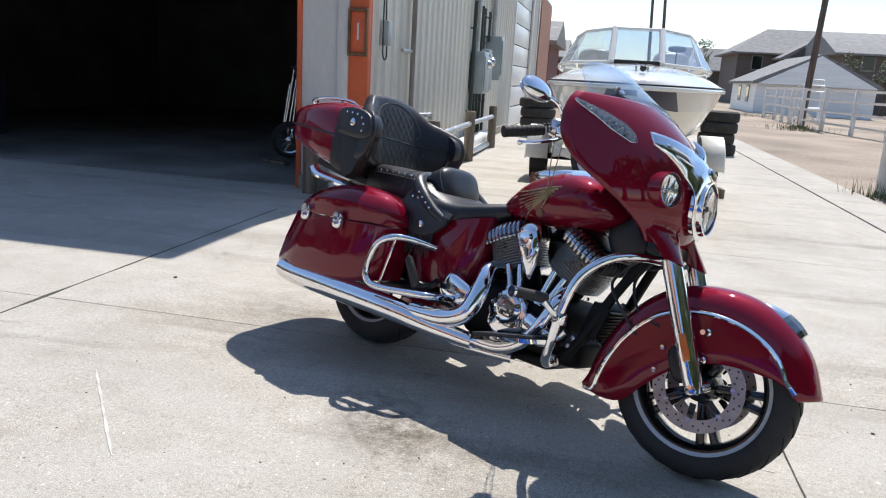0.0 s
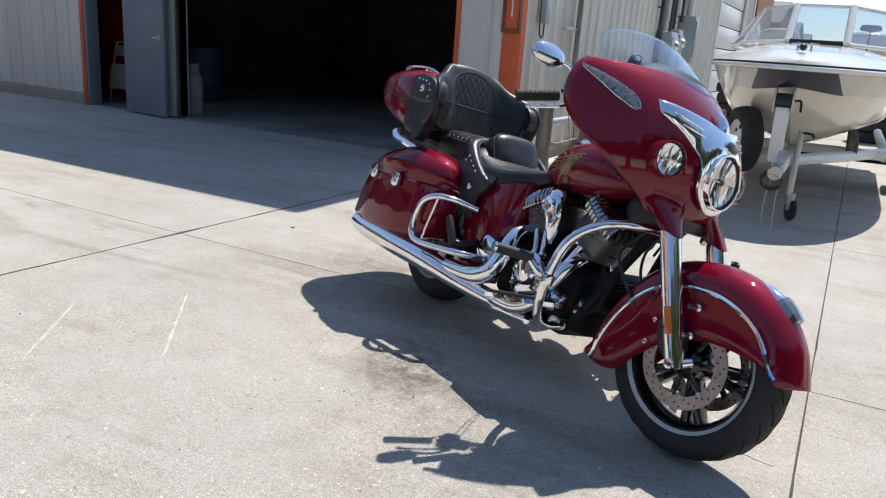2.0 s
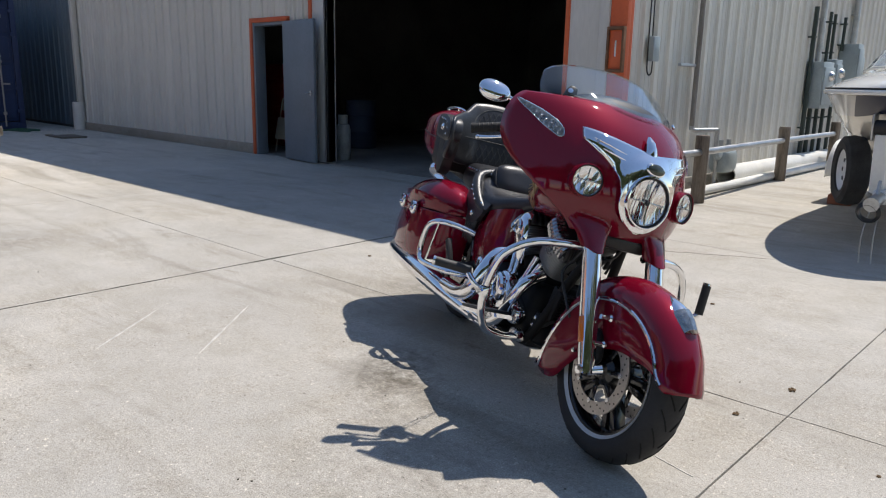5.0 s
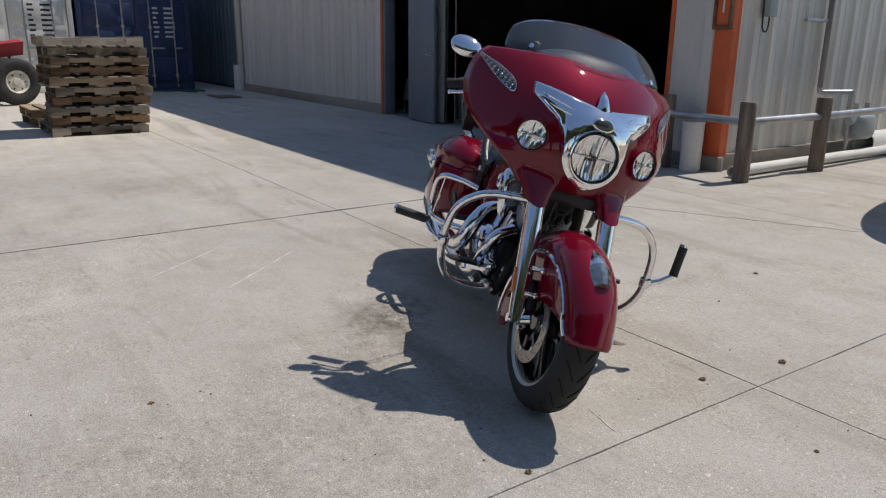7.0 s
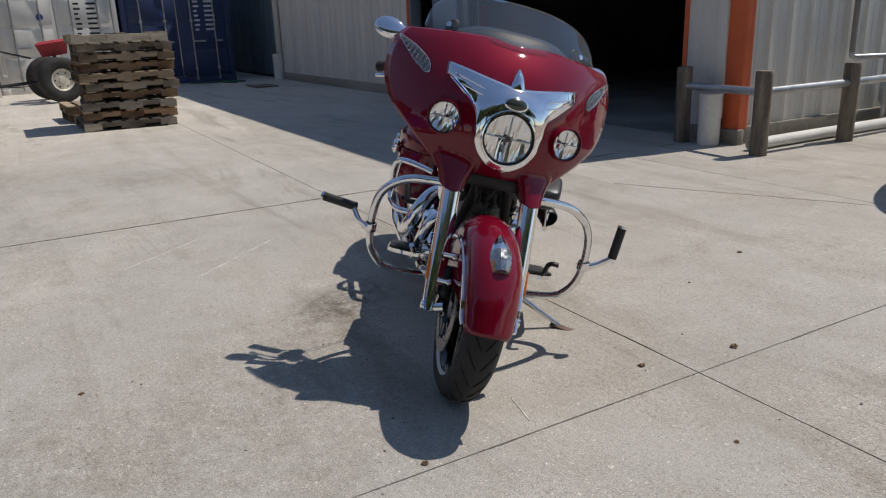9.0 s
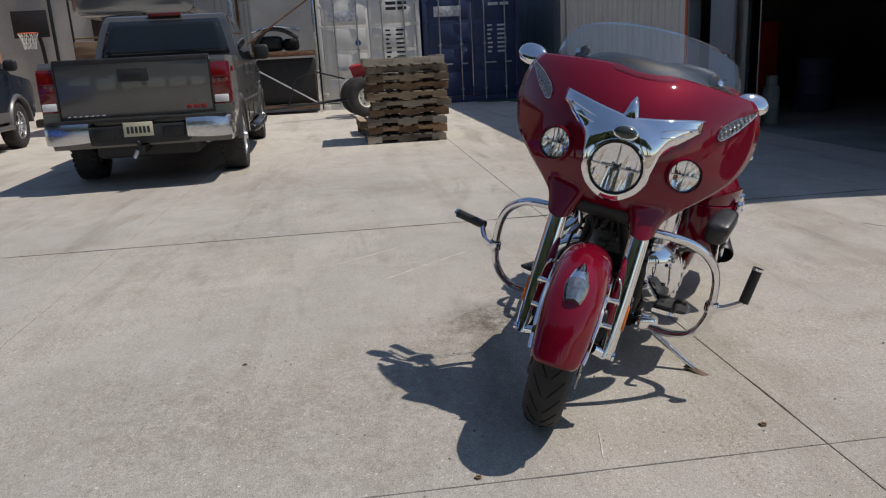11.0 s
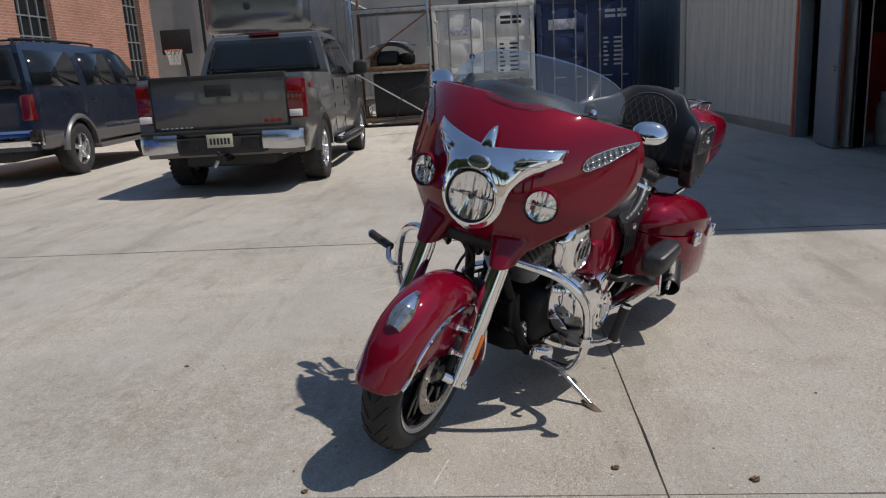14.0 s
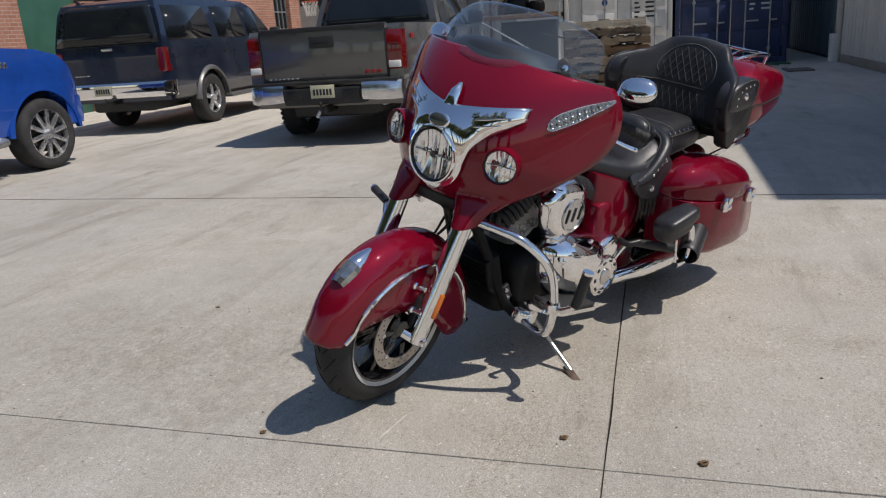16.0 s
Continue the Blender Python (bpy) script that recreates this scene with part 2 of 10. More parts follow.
POST_WOOD = mat("weathered_post_wood", (0.15, 0.115, 0.085), 0.9, var=0.35, scale=5, fine=45, streak=(3, 3, 0.35), bump=0.7, tint=(0.30, 0.25, 0.20))
WHITE_PVC = mat("white_plastic_pipe", (0.70, 0.69, 0.65), 0.4, var=0.07, scale=3, fine=30)
WHITE_PAINT = mat("white_enamel", (0.74, 0.74, 0.72), 0.35, var=0.05, scale=4, fine=40)
RUBBER = mat("tyre_rubber", (0.022, 0.022, 0.023), 0.75, var=0.25, scale=8, fine=90, bump=0.25)
CAR_TYRE = mat("dusty_tyre_rubber", (0.032, 0.031, 0.030), 0.85, var=0.3, scale=8, fine=80, bump=0.3)
CHROME = mat("chrome", (0.86, 0.86, 0.87), 0.045, 1.0, var=0.02, scale=20, fine=200, rough_var=0.02)
DULL_CHROME = mat("satin_metal", (0.62, 0.62, 0.63), 0.24, 1.0, var=0.05, scale=15, rough_var=0.06)
ALLOY = mat("alloy_wheel", (0.60, 0.60, 0.61), 0.28, 0.9, var=0.06, scale=10)
BLACK_METAL = mat("black_satin_metal", (0.018, 0.018, 0.019), 0.38, 0.2, var=0.2, scale=10)
ENGINE_BLACK = mat("engine_black", (0.007, 0.007, 0.0075), 0.6, var=0.3, scale=12, fine=90, spec=0.25)
BLACK_PLASTIC = mat("black_plastic", (0.022, 0.022, 0.023), 0.55, var=0.2, scale=10, fine=120, bump=0.1)
LEATHER = mat("black_leather", (0.021, 0.021, 0.024), 0.38, spec=0.6, var=0.25, scale=9, fine=140, bump=0.22, bump_fine=240, rough_var=0.1)
STITCH = mat("grey_stitching", (0.10, 0.098, 0.094), 0.8, var=0.1)
RED_PAINT = mat("candy_red_paint", (0.165, 0.0025, 0.015), 0.52, 0.16, var=0.04, scale=2, fine=500, coat=1.0, rough_var=0.03, spec=0.0)
DARK_GLASS = mat("tinted_glass", (0.012, 0.015, 0.018), 0.04, var=0.1, spec=0.5, rough_var=0.02)
SCREEN = glass("tinted_windscreen", (0.78, 0.87, 0.94), 0.02, 0.02, 0.045)
LENS = glass("lamp_lens", (0.95, 0.96, 0.97), 0.02, 0.03)
AMBER = mat("amber_lens", (0.55, 0.13, 0.01), 0.2, var=0.1, coat=0.6)
TAIL_RED = mat("red_tail_lens", (0.14, 0.003, 0.005), 0.15, var=0.12, coat=0.8)
GREY_METALLIC = mat("warm_grey_car_paint", (0.115, 0.113, 0.108), 0.32, 0.55, var=0.06, scale=2, fine=300, coat=0.8)
NAVY_PAINT = mat("dark_blue_car_paint", (0.017, 0.026, 0.052), 0.3, 0.4, var=0.06, scale=2, fine=300, coat=0.8)
TAN_TRIM = mat("pewter_trim_paint", (0.16, 0.155, 0.15), 0.4, 0.4, var=0.06)
BLUE_PAINT = mat("bright_blue_car_paint", (0.012, 0.085, 0.44), 0.28, 0.35, var=0.06, scale=2, fine=300, coat=0.9)
PALLET_WOOD = mat("pallet_wood", (0.30, 0.205, 0.125), 0.9, var=0.3, scale=2, fine=40, streak=(4, 0.5, 4), bump=0.5, rand=0.55, tint=(0.40, 0.31, 0.21))
GEL_WHITE = mat("white_gelcoat", (0.76, 0.76, 0.73), 0.18, var=0.03, scale=2, coat=0.6)
GEL_CREAM = mat("cream_gelcoat", (0.62, 0.575, 0.475), 0.2, var=0.05, scale=2, coat=0.6)
GEL_GREY = mat("pale_gelcoat", (0.50, 0.485, 0.45), 0.22, var=0.05, scale=2, coat=0.5)
GEL_NAVY = mat("navy_gelcoat", (0.010, 0.012, 0.032), 0.35, var=0.1, coat=0.1)
CONT_WHITE = mat("white_container_paint", (0.68, 0.67, 0.63), 0.5, var=0.08, scale=1.5, fine=30, streak=(3, 3, 0.5))
CONT_BLUE = mat("blue_container_paint", (0.030, 0.048, 0.118), 0.45, var=0.12, scale=1.5, fine=30, streak=(3, 3, 0.5))
INK = mat("dark_lettering", (0.03, 0.03, 0.035), 0.6, var=0.1)
PALE_INK = mat("pale_lettering", (0.62, 0.64, 0.66), 0.6, var=0.1)


# ---- mesh tools ----
def thing(name, label, category, m=None, group="", kind=""):
    ob = new(name)
    ob.empty_display_size = 0.1
    if m is not None:
        ob.matrix_basis = m
    return tagged(ob, label, category, group, kind)


def mesh_of(name, bm, material, sharp=38.0):
    bmesh.ops.recalc_face_normals(bm, faces=bm.faces)
    me = bpy.data.meshes.new(name)
    bm.to_mesh(me)
    bm.free()
    me.materials.append(material)
    me.polygons.foreach_set("use_smooth", [True] * len(me.polygons))
    me.set_sharp_from_angle(angle=radians(sharp))
    return me


def part(name, bm, material, parent, label="", m=None, sharp=38.0, thick=0.0):
    ob = new(name, mesh_of(name, bm, material, sharp))
    ob.parent = parent
    if m is not None:
        ob.matrix_basis = m
    if thick:
        so = ob.modifiers.new("thickness", "SOLIDIFY")
        so.thickness, so.offset = thick, -1.0
    if label:
        ob["label"] = label
    return ob


def solo(name, bm, material, label, category, group="", kind="", m=None, sharp=38.0):
    ob = new(name, mesh_of(name, bm, material, sharp))
    if m is not None:
        ob.matrix_basis = m
    return tagged(ob, label, category, group, kind)


def share(ob, m, parent=None):
    """Another object on the same mesh."""
    o = new(ob.name.split(".")[0], ob.data)
    o.parent = parent or ob.parent
    o.matrix_basis = m
    return o


def B():
    return bmesh.new()


def box(bm, x0, x1, y0, y1, z0, z1, bev=0.0, seg=2):
    r = bmesh.ops.create_cube(bm, size=1.0, matrix=Matrix.LocRotScale(((x0 + x1) / 2, (y0 + y1) / 2, (z0 + z1) / 2), None, (x1 - x0, y1 - y0, z1 - z0)))
    if bev > 0:
        es = list({e for v in r["verts"] for e in v.link_edges})
        bmesh.ops.bevel(bm, geom=es, offset=min(bev, 0.45 * min(x1 - x0, y1 - y0, z1 - z0)), segments=seg, profile=0.5, affect="EDGES")
    return bm


def obox(bm, m, sx, sy, sz, bev=0.0, seg=2):
    """A box of that size round the pose m."""
    t = bmesh.new()
    box(t, -sx / 2, sx / 2, -sy / 2, sy / 2, -sz / 2, sz / 2, bev, seg)
    t.transform(m)
    return join(bm, t)


def join(bm, t):
    me = bpy.data.meshes.new("t")
    t.to_mesh(me)
    t.free()
    bm.from_mesh(me)
    bpy.data.meshes.remove(me)
    return bm


def ring(bm, pts):
    return [bm.verts.new(p) for p in pts]


def bridge(bm, a, b, closed=True):
    n = len(a)
    for i in range(n if closed else n - 1):
        j = (i + 1) % n
        try:
            bm.faces.new((a[i], a[j], b[j], b[i]))
        except ValueError:
            pass


def loft(bm, rings, closed=True, cap0=True, cap1=True):
    vs = [ring(bm, r) for r in rings]
    for a, b in zip(vs, vs[1:]):
        bridge(bm, a, b, closed)
    if closed and cap0:
        bm.faces.new(vs[0])
    if closed and cap1:
        bm.faces.new(vs[-1])
    return bm


def frame_of(d):
    d = Vector(d).normalized()
    u = d.orthogonal().normalized()
    return d, u, d.cross(u)


def cyl(bm, p0, p1, r0, r1=None, n=20, cap=True):
    p0, p1 = Vector(p0), Vector(p1)
    r1 = r0 if r1 is None else r1
    d, u, v = frame_of(p1 - p0)
    rs = [[p + (u * math.cos(2 * math.pi * i / n) + v * math.sin(2 * math.pi * i / n)) * r for i in range(n)] for p, r in ((p0, r0), (p1, r1))]
    return loft(bm, rs, True, cap, cap)


def smooth_path(pts, steps=6, closed=False):
    pts = [Vector(p) for p in pts]
    out = []
    n = len(pts)
    for i in range(n if closed else n - 1):
        g = lambda k: pts[k % n] if closed else pts[max(0, min(n - 1, k))]
        a, b, c, d = g(i - 1), g(i), g(i + 1), g(i + 2)
        for s in range(steps):
            t = s / steps
            out.append(0.5 * ((2 * b) + (c - a) * t + (2 * a - 5 * b + 4 * c - d) * t * t + (3 * b - a - 3 * c + d) * t ** 3))
    if not closed:
        out.append(pts[-1])
    return out


def tube(bm, pts, r, n=12, steps=6, closed=False, smooth=True, flat=1.0, up=None):
    """A pipe along points; r a number, or a radius for each given point."""
    rad = list(r) if isinstance(r, (list, tuple)) else None
    p = smooth_path(pts, steps, closed) if smooth else [Vector(q) for q in pts]
    k = len(p)
    if rad:
        m = len(rad)
        rr = [rad[min(m - 1, int(i / (k - 1) * (m - 1)))] * (1 - f) + rad[min(m - 1, int(i / (k - 1) * (m - 1)) + 1)] * f
              for i in range(k) for f in [(i / (k - 1) * (m - 1)) % 1.0]]
    else:
        rr = [r] * k
    rings, u = [], None
    for i in range(k):
        if closed:
            d = (p[(i + 1) % k] - p[i - 1]).normalized()
        else:
            d = (p[min(k - 1, i + 1)] - p[max(0, i - 1)]).normalized()
        if u is None:
            u = (Vector(up) - d * d.dot(Vector(up))).normalized() if up else d.orthogonal().normalized()
        u = (u - d * d.dot(u)).normalized()
        v = d.cross(u)
        rings.append([p[i] + (u * math.cos(2 * math.pi * j / n) * flat + v * math.sin(2 * math.pi * j / n)) * rr[i] for j in range(n)])
    if closed:
        rings.append(rings[0])
        vs = [ring(bm, q) for q in rings[:-1]]
        for a, b in zip(vs, vs[1:] + vs[:1]):
            bridge(bm, a, b)
        return bm
    return loft(bm, rings)


def lathe(bm, prof, origin, axis, n=32, closed=False):
    """Turns (radius, along) points round an axis."""
    o = Vector(origin)
    d, u, v = frame_of(axis)
    vs = []
    for r, h in prof:
        vs.append(ring(bm, [o + d * h + (u * math.cos(2 * math.pi * i / n) + v * math.sin(2 * math.pi * i / n)) * max(r, 1e-4) for i in range(n)]))
    for a, b in zip(vs, vs[1:]):
        bridge(bm, a, b)
    if closed:
        bridge(bm, vs[-1], vs[0])
    else:
        if prof[0][0] < 2e-4:
            bmesh.ops.remove_doubles(bm, verts=vs[0], dist=1e-3)
        if prof[-1][0] < 2e-4:
            bmesh.ops.remove_doubles(bm, verts=vs[-1], dist=1e-3)
    return bm


def dome(bm, outline, y0, s, levels):
    """A cover bulging sideways: an (x, z) outline shrunk about its middle, level by level (scale, height)."""
    cx, cz = sum(u for u, v in outline) / len(outline), sum(v for u, v in outline) / len(outline)
    return loft(bm, [[(cx + (u - cx) * k, y0 + s * h, cz + (v - cz) * k) for u, v in outline] for k, h in levels])


def prism(bm, outline, m, depth, bev=0.0, seg=2):
    """An outline of (u, v) points, extruded along the local z of m by depth."""
    t = bmesh.new()
    a = ring(t, [(u, v, 0) for u, v in outline])
    b = ring(t, [(u, v, depth) for u, v in outline])
    bridge(t, a, b)
    t.faces.new(a[::-1])
    t.faces.new(b)
    if bev:
        bmesh.ops.bevel(t, geom=[e for e in t.edges if abs(e.verts[0].co.z - e.verts[1].co.z) < 1e-6], offset=bev, segments=seg, profile=0.5, affect="EDGES")
    t.transform(m)
    return join(bm, t)


def blob(bm, c, sx, sy, sz, m=None, e=2.0, nu=20, nv=12):
    """A rounded block (superellipsoid); e 2 is an ellipsoid, larger is squarer."""
    f = lambda w: math.copysign(abs(w) ** (2.0 / e), w)
    t = bmesh.new()
    rs = []
    for j in range(nv + 1):
        la = -math.pi / 2 + math.pi * j / nv
        la = max(-math.pi / 2 + 0.02, min(math.pi / 2 - 0.02, la))
        rs.append([(sx * f(math.cos(la)) * f(math.cos(lo)), sy * f(math.cos(la)) * f(math.sin(lo)), sz * f(math.sin(la)))
                   for lo in [2 * math.pi * i / nu for i in range(nu)]])
    loft(t, rs)
    t.transform(Matrix.Translation(c) @ (m or Matrix()))
    return join(bm, t)


def text_mesh(body, size, depth=0.002):
    cu = bpy.data.curves.new("lettering", "FONT")
    cu.body, cu.size, cu.extrude, cu.align_x, cu.align_y = body, size, depth, "CENTER", "CENTER"
    ob = bpy.data.objects.new("lettering", cu)
    scene.collection.objects.link(ob)
    me = bpy.data.meshes.new_from_object(ob.evaluated_get(bpy.context.evaluated_depsgraph_get()))
    bpy.data.objects.remove(ob)
    bm = bmesh.new()
    bm.from_mesh(me)
    bpy.data.meshes.remove(me)
    return bm


# plane poses: local x, y, z of an outline
def plane(o, ux, uy):
    ux, uy = Vector(ux).normalized(), Vector(uy).normalized()
    uz = ux.cross(uy)
    m = Matrix((ux, uy, uz)).transposed().to_4x4()
    m.translation = o
    return m


# ---- the building ----
WALL_Y, WALL_X, EAVE = 7.45, -2.45, 5.42


def corrugated(w, z0, z1, ribs=3):
    """A ribbed sheet, w wide along x, that faces -y, its back on y = 0."""
    bm = B()
    pts = []
    p = w / ribs
    for i in range(ribs):
        a = i * p
        pts += [(a, 0.012), (a + 0.30 * p, 0.012), (a + 0.32 * p, 0.018), (a + 0.38 * p, 0.018), (a + 0.40 * p, 0.012),
                (a + 0.62 * p, 0.012), (a + 0.64 * p, 0.018), (a + 0.70 * p, 0.018), (a + 0.72 * p, 0.012),
                (a + p - 0.075, 0.012), (a + p - 0.05, 0.042), (a + p - 0.018, 0.042)]
    pts.append((w, 0.012))
    zs = [z0, z1]
    rows = [ring(bm, [(x, -d, z) for x, d in pts]) for z in zs]
    bridge(bm, rows[0], rows[1], closed=False)
    back = [ring(bm, [(0, 0, z), (w, 0, z)]) for z in zs]
    for k in range(2):
        try:
            bm.faces.new([back[k][0]] + rows[k] + [back[k][1]])
        except ValueError:
            pass
    bm.faces.new((back[0][0], back[1][0], rows[1][0], rows[0][0]))
    bm.faces.new((back[0][1], back[1][1], rows[1][-1], rows[0][-1]))
    return bm


def wall_run(wall, x0, x1, z0, z1, at, turn, step=0.9, material=None):
    """Ribbed sheets side by side from x0 to x1 along a wall; at and turn lay the run in the place."""
    n = max(1, round((x1 - x0) / step))
    w = (x1 - x0) / n
    first = None
    for i in range(n):
        m = at @ Matrix.Translation((x0 + i * w, 0, 0))
        if first is None:
            first = part("wall_panel", corrugated(w, z0, z1), material or SIDING, wall, m=m, sharp=20)
        else:
            share(first, m)


def core(name, boxes, label, material=LINER):
    bm = B()
    for b in boxes:
        box(bm, *b)
    return solo(name, bm, material, label, "wall", kind="structure")


FY = Matrix.Translation((0, WALL_Y, 0))
DX0, DX1, DTOP = -9.22, -8.30, 2.12
GX0, GX1, GTOP = -7.36, -3.13, 3.45
front = core("wall_front", [(-16.4, DX0, WALL_Y, WALL_Y + 0.14, 0, EAVE), (DX0, DX1, WALL_Y, WALL_Y + 0.14, DTOP, EAVE), (DX1, GX0, WALL_Y, WALL_Y + 0.14, 0, EAVE),
                            (GX0, GX1, WALL_Y, WALL_Y + 0.14, GTOP, EAVE), (GX1, WALL_X, WALL_Y, WALL_Y + 0.14, 0, EAVE)], "cream ribbed metal wall with a wide dark garage opening")
wall_run(front, -16.4, DX0 - 0.07, 0.16, EAVE, FY, 0)
wall_run(front, DX0 - 0.07, DX1, DTOP + 0.06, EAVE, FY, 0)
wall_run(front, DX1, GX0 - 0.30, 0.16, EAVE, FY, 0)
wall_run(front, GX0 - 0.30, GX1, GTOP + 0.34, EAVE, FY, 0)
FX = Matrix.Translation((WALL_X, 0, 0)) @ pose(0, 0, 0, 0, 0, 90)
side = core("wall_side", [(WALL_X - 0.14, WALL_X, WALL_Y + 0.14, 18.8, 0, EAVE), (WALL_X - 0.14, WALL_X, 18.8, 22.6, 4.15, EAVE), (WALL_X - 0.14, WALL_X, 22.6, 24.2, 0, EAVE)],
            "cream ribbed metal side wall of the shop building")
wall_run(side, WALL_Y + 0.05, 18.6, 0.17, EAVE, FX, 90)
wall_run(side, 18.6, 22.8, 4.30, EAVE, FX, 90)
wall_run(side, 22.8, 24.2, 0.24, EAVE, FX, 90)
far_left = core("wall_left", [(-24.0, -16.4, WALL_Y + 0.1, WALL_Y + 0.24, 0, EAVE)], "blue-grey ribbed metal wall behind the containers")
wall_run(far_left, -24.0, -16.4, 0.05, EAVE, Matrix.Translation((0, WALL_Y + 0.1, 0)), 0, material=SIDING_BLUE)
core("wall_back", [(-24.0, WALL_X, 24.2, 24.34, 0, EAVE), (-24.14, -24.0, WALL_Y, 24.2, 0, EAVE)], "plain closed outer wall")
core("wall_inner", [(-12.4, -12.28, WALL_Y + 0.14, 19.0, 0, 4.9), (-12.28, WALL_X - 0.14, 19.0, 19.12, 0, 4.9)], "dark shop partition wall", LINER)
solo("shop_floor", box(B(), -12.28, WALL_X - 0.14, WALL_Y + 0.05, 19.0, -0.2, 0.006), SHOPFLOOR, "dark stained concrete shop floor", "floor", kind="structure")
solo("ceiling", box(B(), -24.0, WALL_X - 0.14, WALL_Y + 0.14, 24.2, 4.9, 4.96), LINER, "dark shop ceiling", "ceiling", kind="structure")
bm = B()
box(bm, -24.2, WALL_X + 0.22, WALL_Y - 0.12, 24.4, EAVE, EAVE + 0.10, 0.02)
solo("roof", bm, ROOF, "flat metal roof edge of the shop building", "roof", kind="structure")

# plinth under the siding
bm = B()
box(bm, -16.4, DX0 - 0.05, WALL_Y - 0.055, WALL_Y, -0.05, 0.17, 0.012)
box(bm, DX1 + 0.02, GX0 - 0.3, WALL_Y - 0.055, WALL_Y, -0.05, 0.17, 0.012)
box(bm, GX1 + 0.02, WALL_X + 0.08, WALL_Y - 0.10, WALL_Y, -0.05, 0.15, 0.02)
box(bm, WALL_X, WALL_X + 0.055, WALL_Y, 18.6, -0.05, 0.17, 0.015)
box(bm, WALL_X, WALL_X + 0.12, 22.8, 24.2, -0.05, 0.25, 0.02)
solo("plinth", bm, PLINTH, "stained concrete plinth under the metal siding", "plinth", kind="structure")

# trims round the openings
bm = B()
box(bm, DX0 - 0.07, DX0, WALL_Y - 0.07, WALL_Y + 0.02, 0, DTOP + 0.07, 0.004)
box(bm, DX0, DX1 + 0.05, WALL_Y - 0.07, WALL_Y + 0.02, DTOP, DTOP + 0.07, 0.004)
solo("trim_door", bm, ORANGE, "orange painted steel door surround", "trim", kind="structure")
bm = B()
box(bm, GX0 - 0.36, GX0 - 0.30, WALL_Y - 0.06, WALL_Y, 0.1, GTOP + 0.34, 0.004)
box(bm, GX1 - 0.02, GX1 + 0.035, WALL_Y - 0.07, WALL_Y, 0.0, GTOP + 0.34, 0.004)
box(bm, GX0 - 0.36, GX1 + 0.035, WALL_Y - 0.06, WALL_Y, GTOP + 0.28, GTOP + 0.34, 0.004)
solo("trim_garage", bm, ORANGE, "orange trim strips round the garage opening", "trim", kind="structure")
bm = B()
box(bm, GX0 - 0.30, GX0, WALL_Y - 0.035, WALL_Y, 0.02, GTOP + 0.28, 0.004)
box(bm, GX0 - 0.03, GX0, WALL_Y - 0.035, WALL_Y + 0.16, 0.02, GTOP, 0.004)
box(bm, GX1 + 0.035, -2.71, WALL_Y - 0.06, WALL_Y, 0.14, EAVE, 0.004)
box(bm, -2.71, -2.59, WALL_Y - 0.10, WALL_Y, 0.24, EAVE, 0.012)
solo("trim_flashing", bm, FLASHING, "off-white folded metal flashing beside the opening", "trim", kind="structure")
bm = B()
box(bm, -2.59, WALL_X + 0.06, WALL_Y - 0.075, WALL_Y, 0.14, EAVE, 0.006)
box(bm, WALL_X, WALL_X + 0.06, WALL_Y, WALL_Y + 0.05, 0.15, EAVE, 0.006)
solo("trim_corner", bm, ORANGE, "orange painted steel corner post of the building", "trim", kind="structure")
bm = B()
for k in range(6):
    box(bm, GX0, GX1, WALL_Y + 0.02, WALL_Y + 0.06, GTOP - 0.16 + 0.085 * k, GTOP - 0.085 + 0.085 * k, 0.012)
tagged(solo("garage_door", bm, WHITE_PAINT, "white sectional garage door rolled up into its head", "door"), kind="structure")

# grey steel door, opened flat against the wall
door = thing("door_1", "grey steel service door swung fully open against the wall", "door", pose(DX1, WALL_Y - 0.07, 0, 0, 0, -7), kind="structure")
bm = B()
box(bm, 0.0, 0.92, -0.045, 0.0, 0.02, 2.11, 0.004)
part("leaf", bm, DOOR_GREY, door)
bm = B()
cyl(bm, (0.845, -0.045, 1.05), (0.845, -0.062, 1.05), 0.034)
cyl(bm, (0.845, -0.06, 1.05), (0.845, -0.09, 1.05), 0.012)
tube(bm, [(0.845, -0.088, 1.05), (0.80, -0.09, 1.05), (0.735, -0.085, 1.052)], 0.011, 8)
part("door_handle", bm, DULL_CHROME, door, "steel lever handle")
for z in (0.25, 1.06, 1.88):
    part("hinge", cyl(B(), (0.0, -0.02, z - 0.06), (0.0, -0.02, z + 0.06), 0.013, n=10), DULL_CHROME, door)
bm = B()
for x0, x1 in ((DX0, DX0 + 0.05), (DX1 - 0.05, DX1)):
    box(bm, x0, x1, WALL_Y - 0.05, WALL_Y + 0.15, 0.0, DTOP, 0.004)
box(bm, DX0 + 0.05, DX1 - 0.05, WALL_Y - 0.05, WALL_Y + 0.15, DTOP - 0.05, DTOP, 0.004)
solo("door_frame", bm, DOOR_GREY, "grey steel door frame", "door frame", kind="structure")

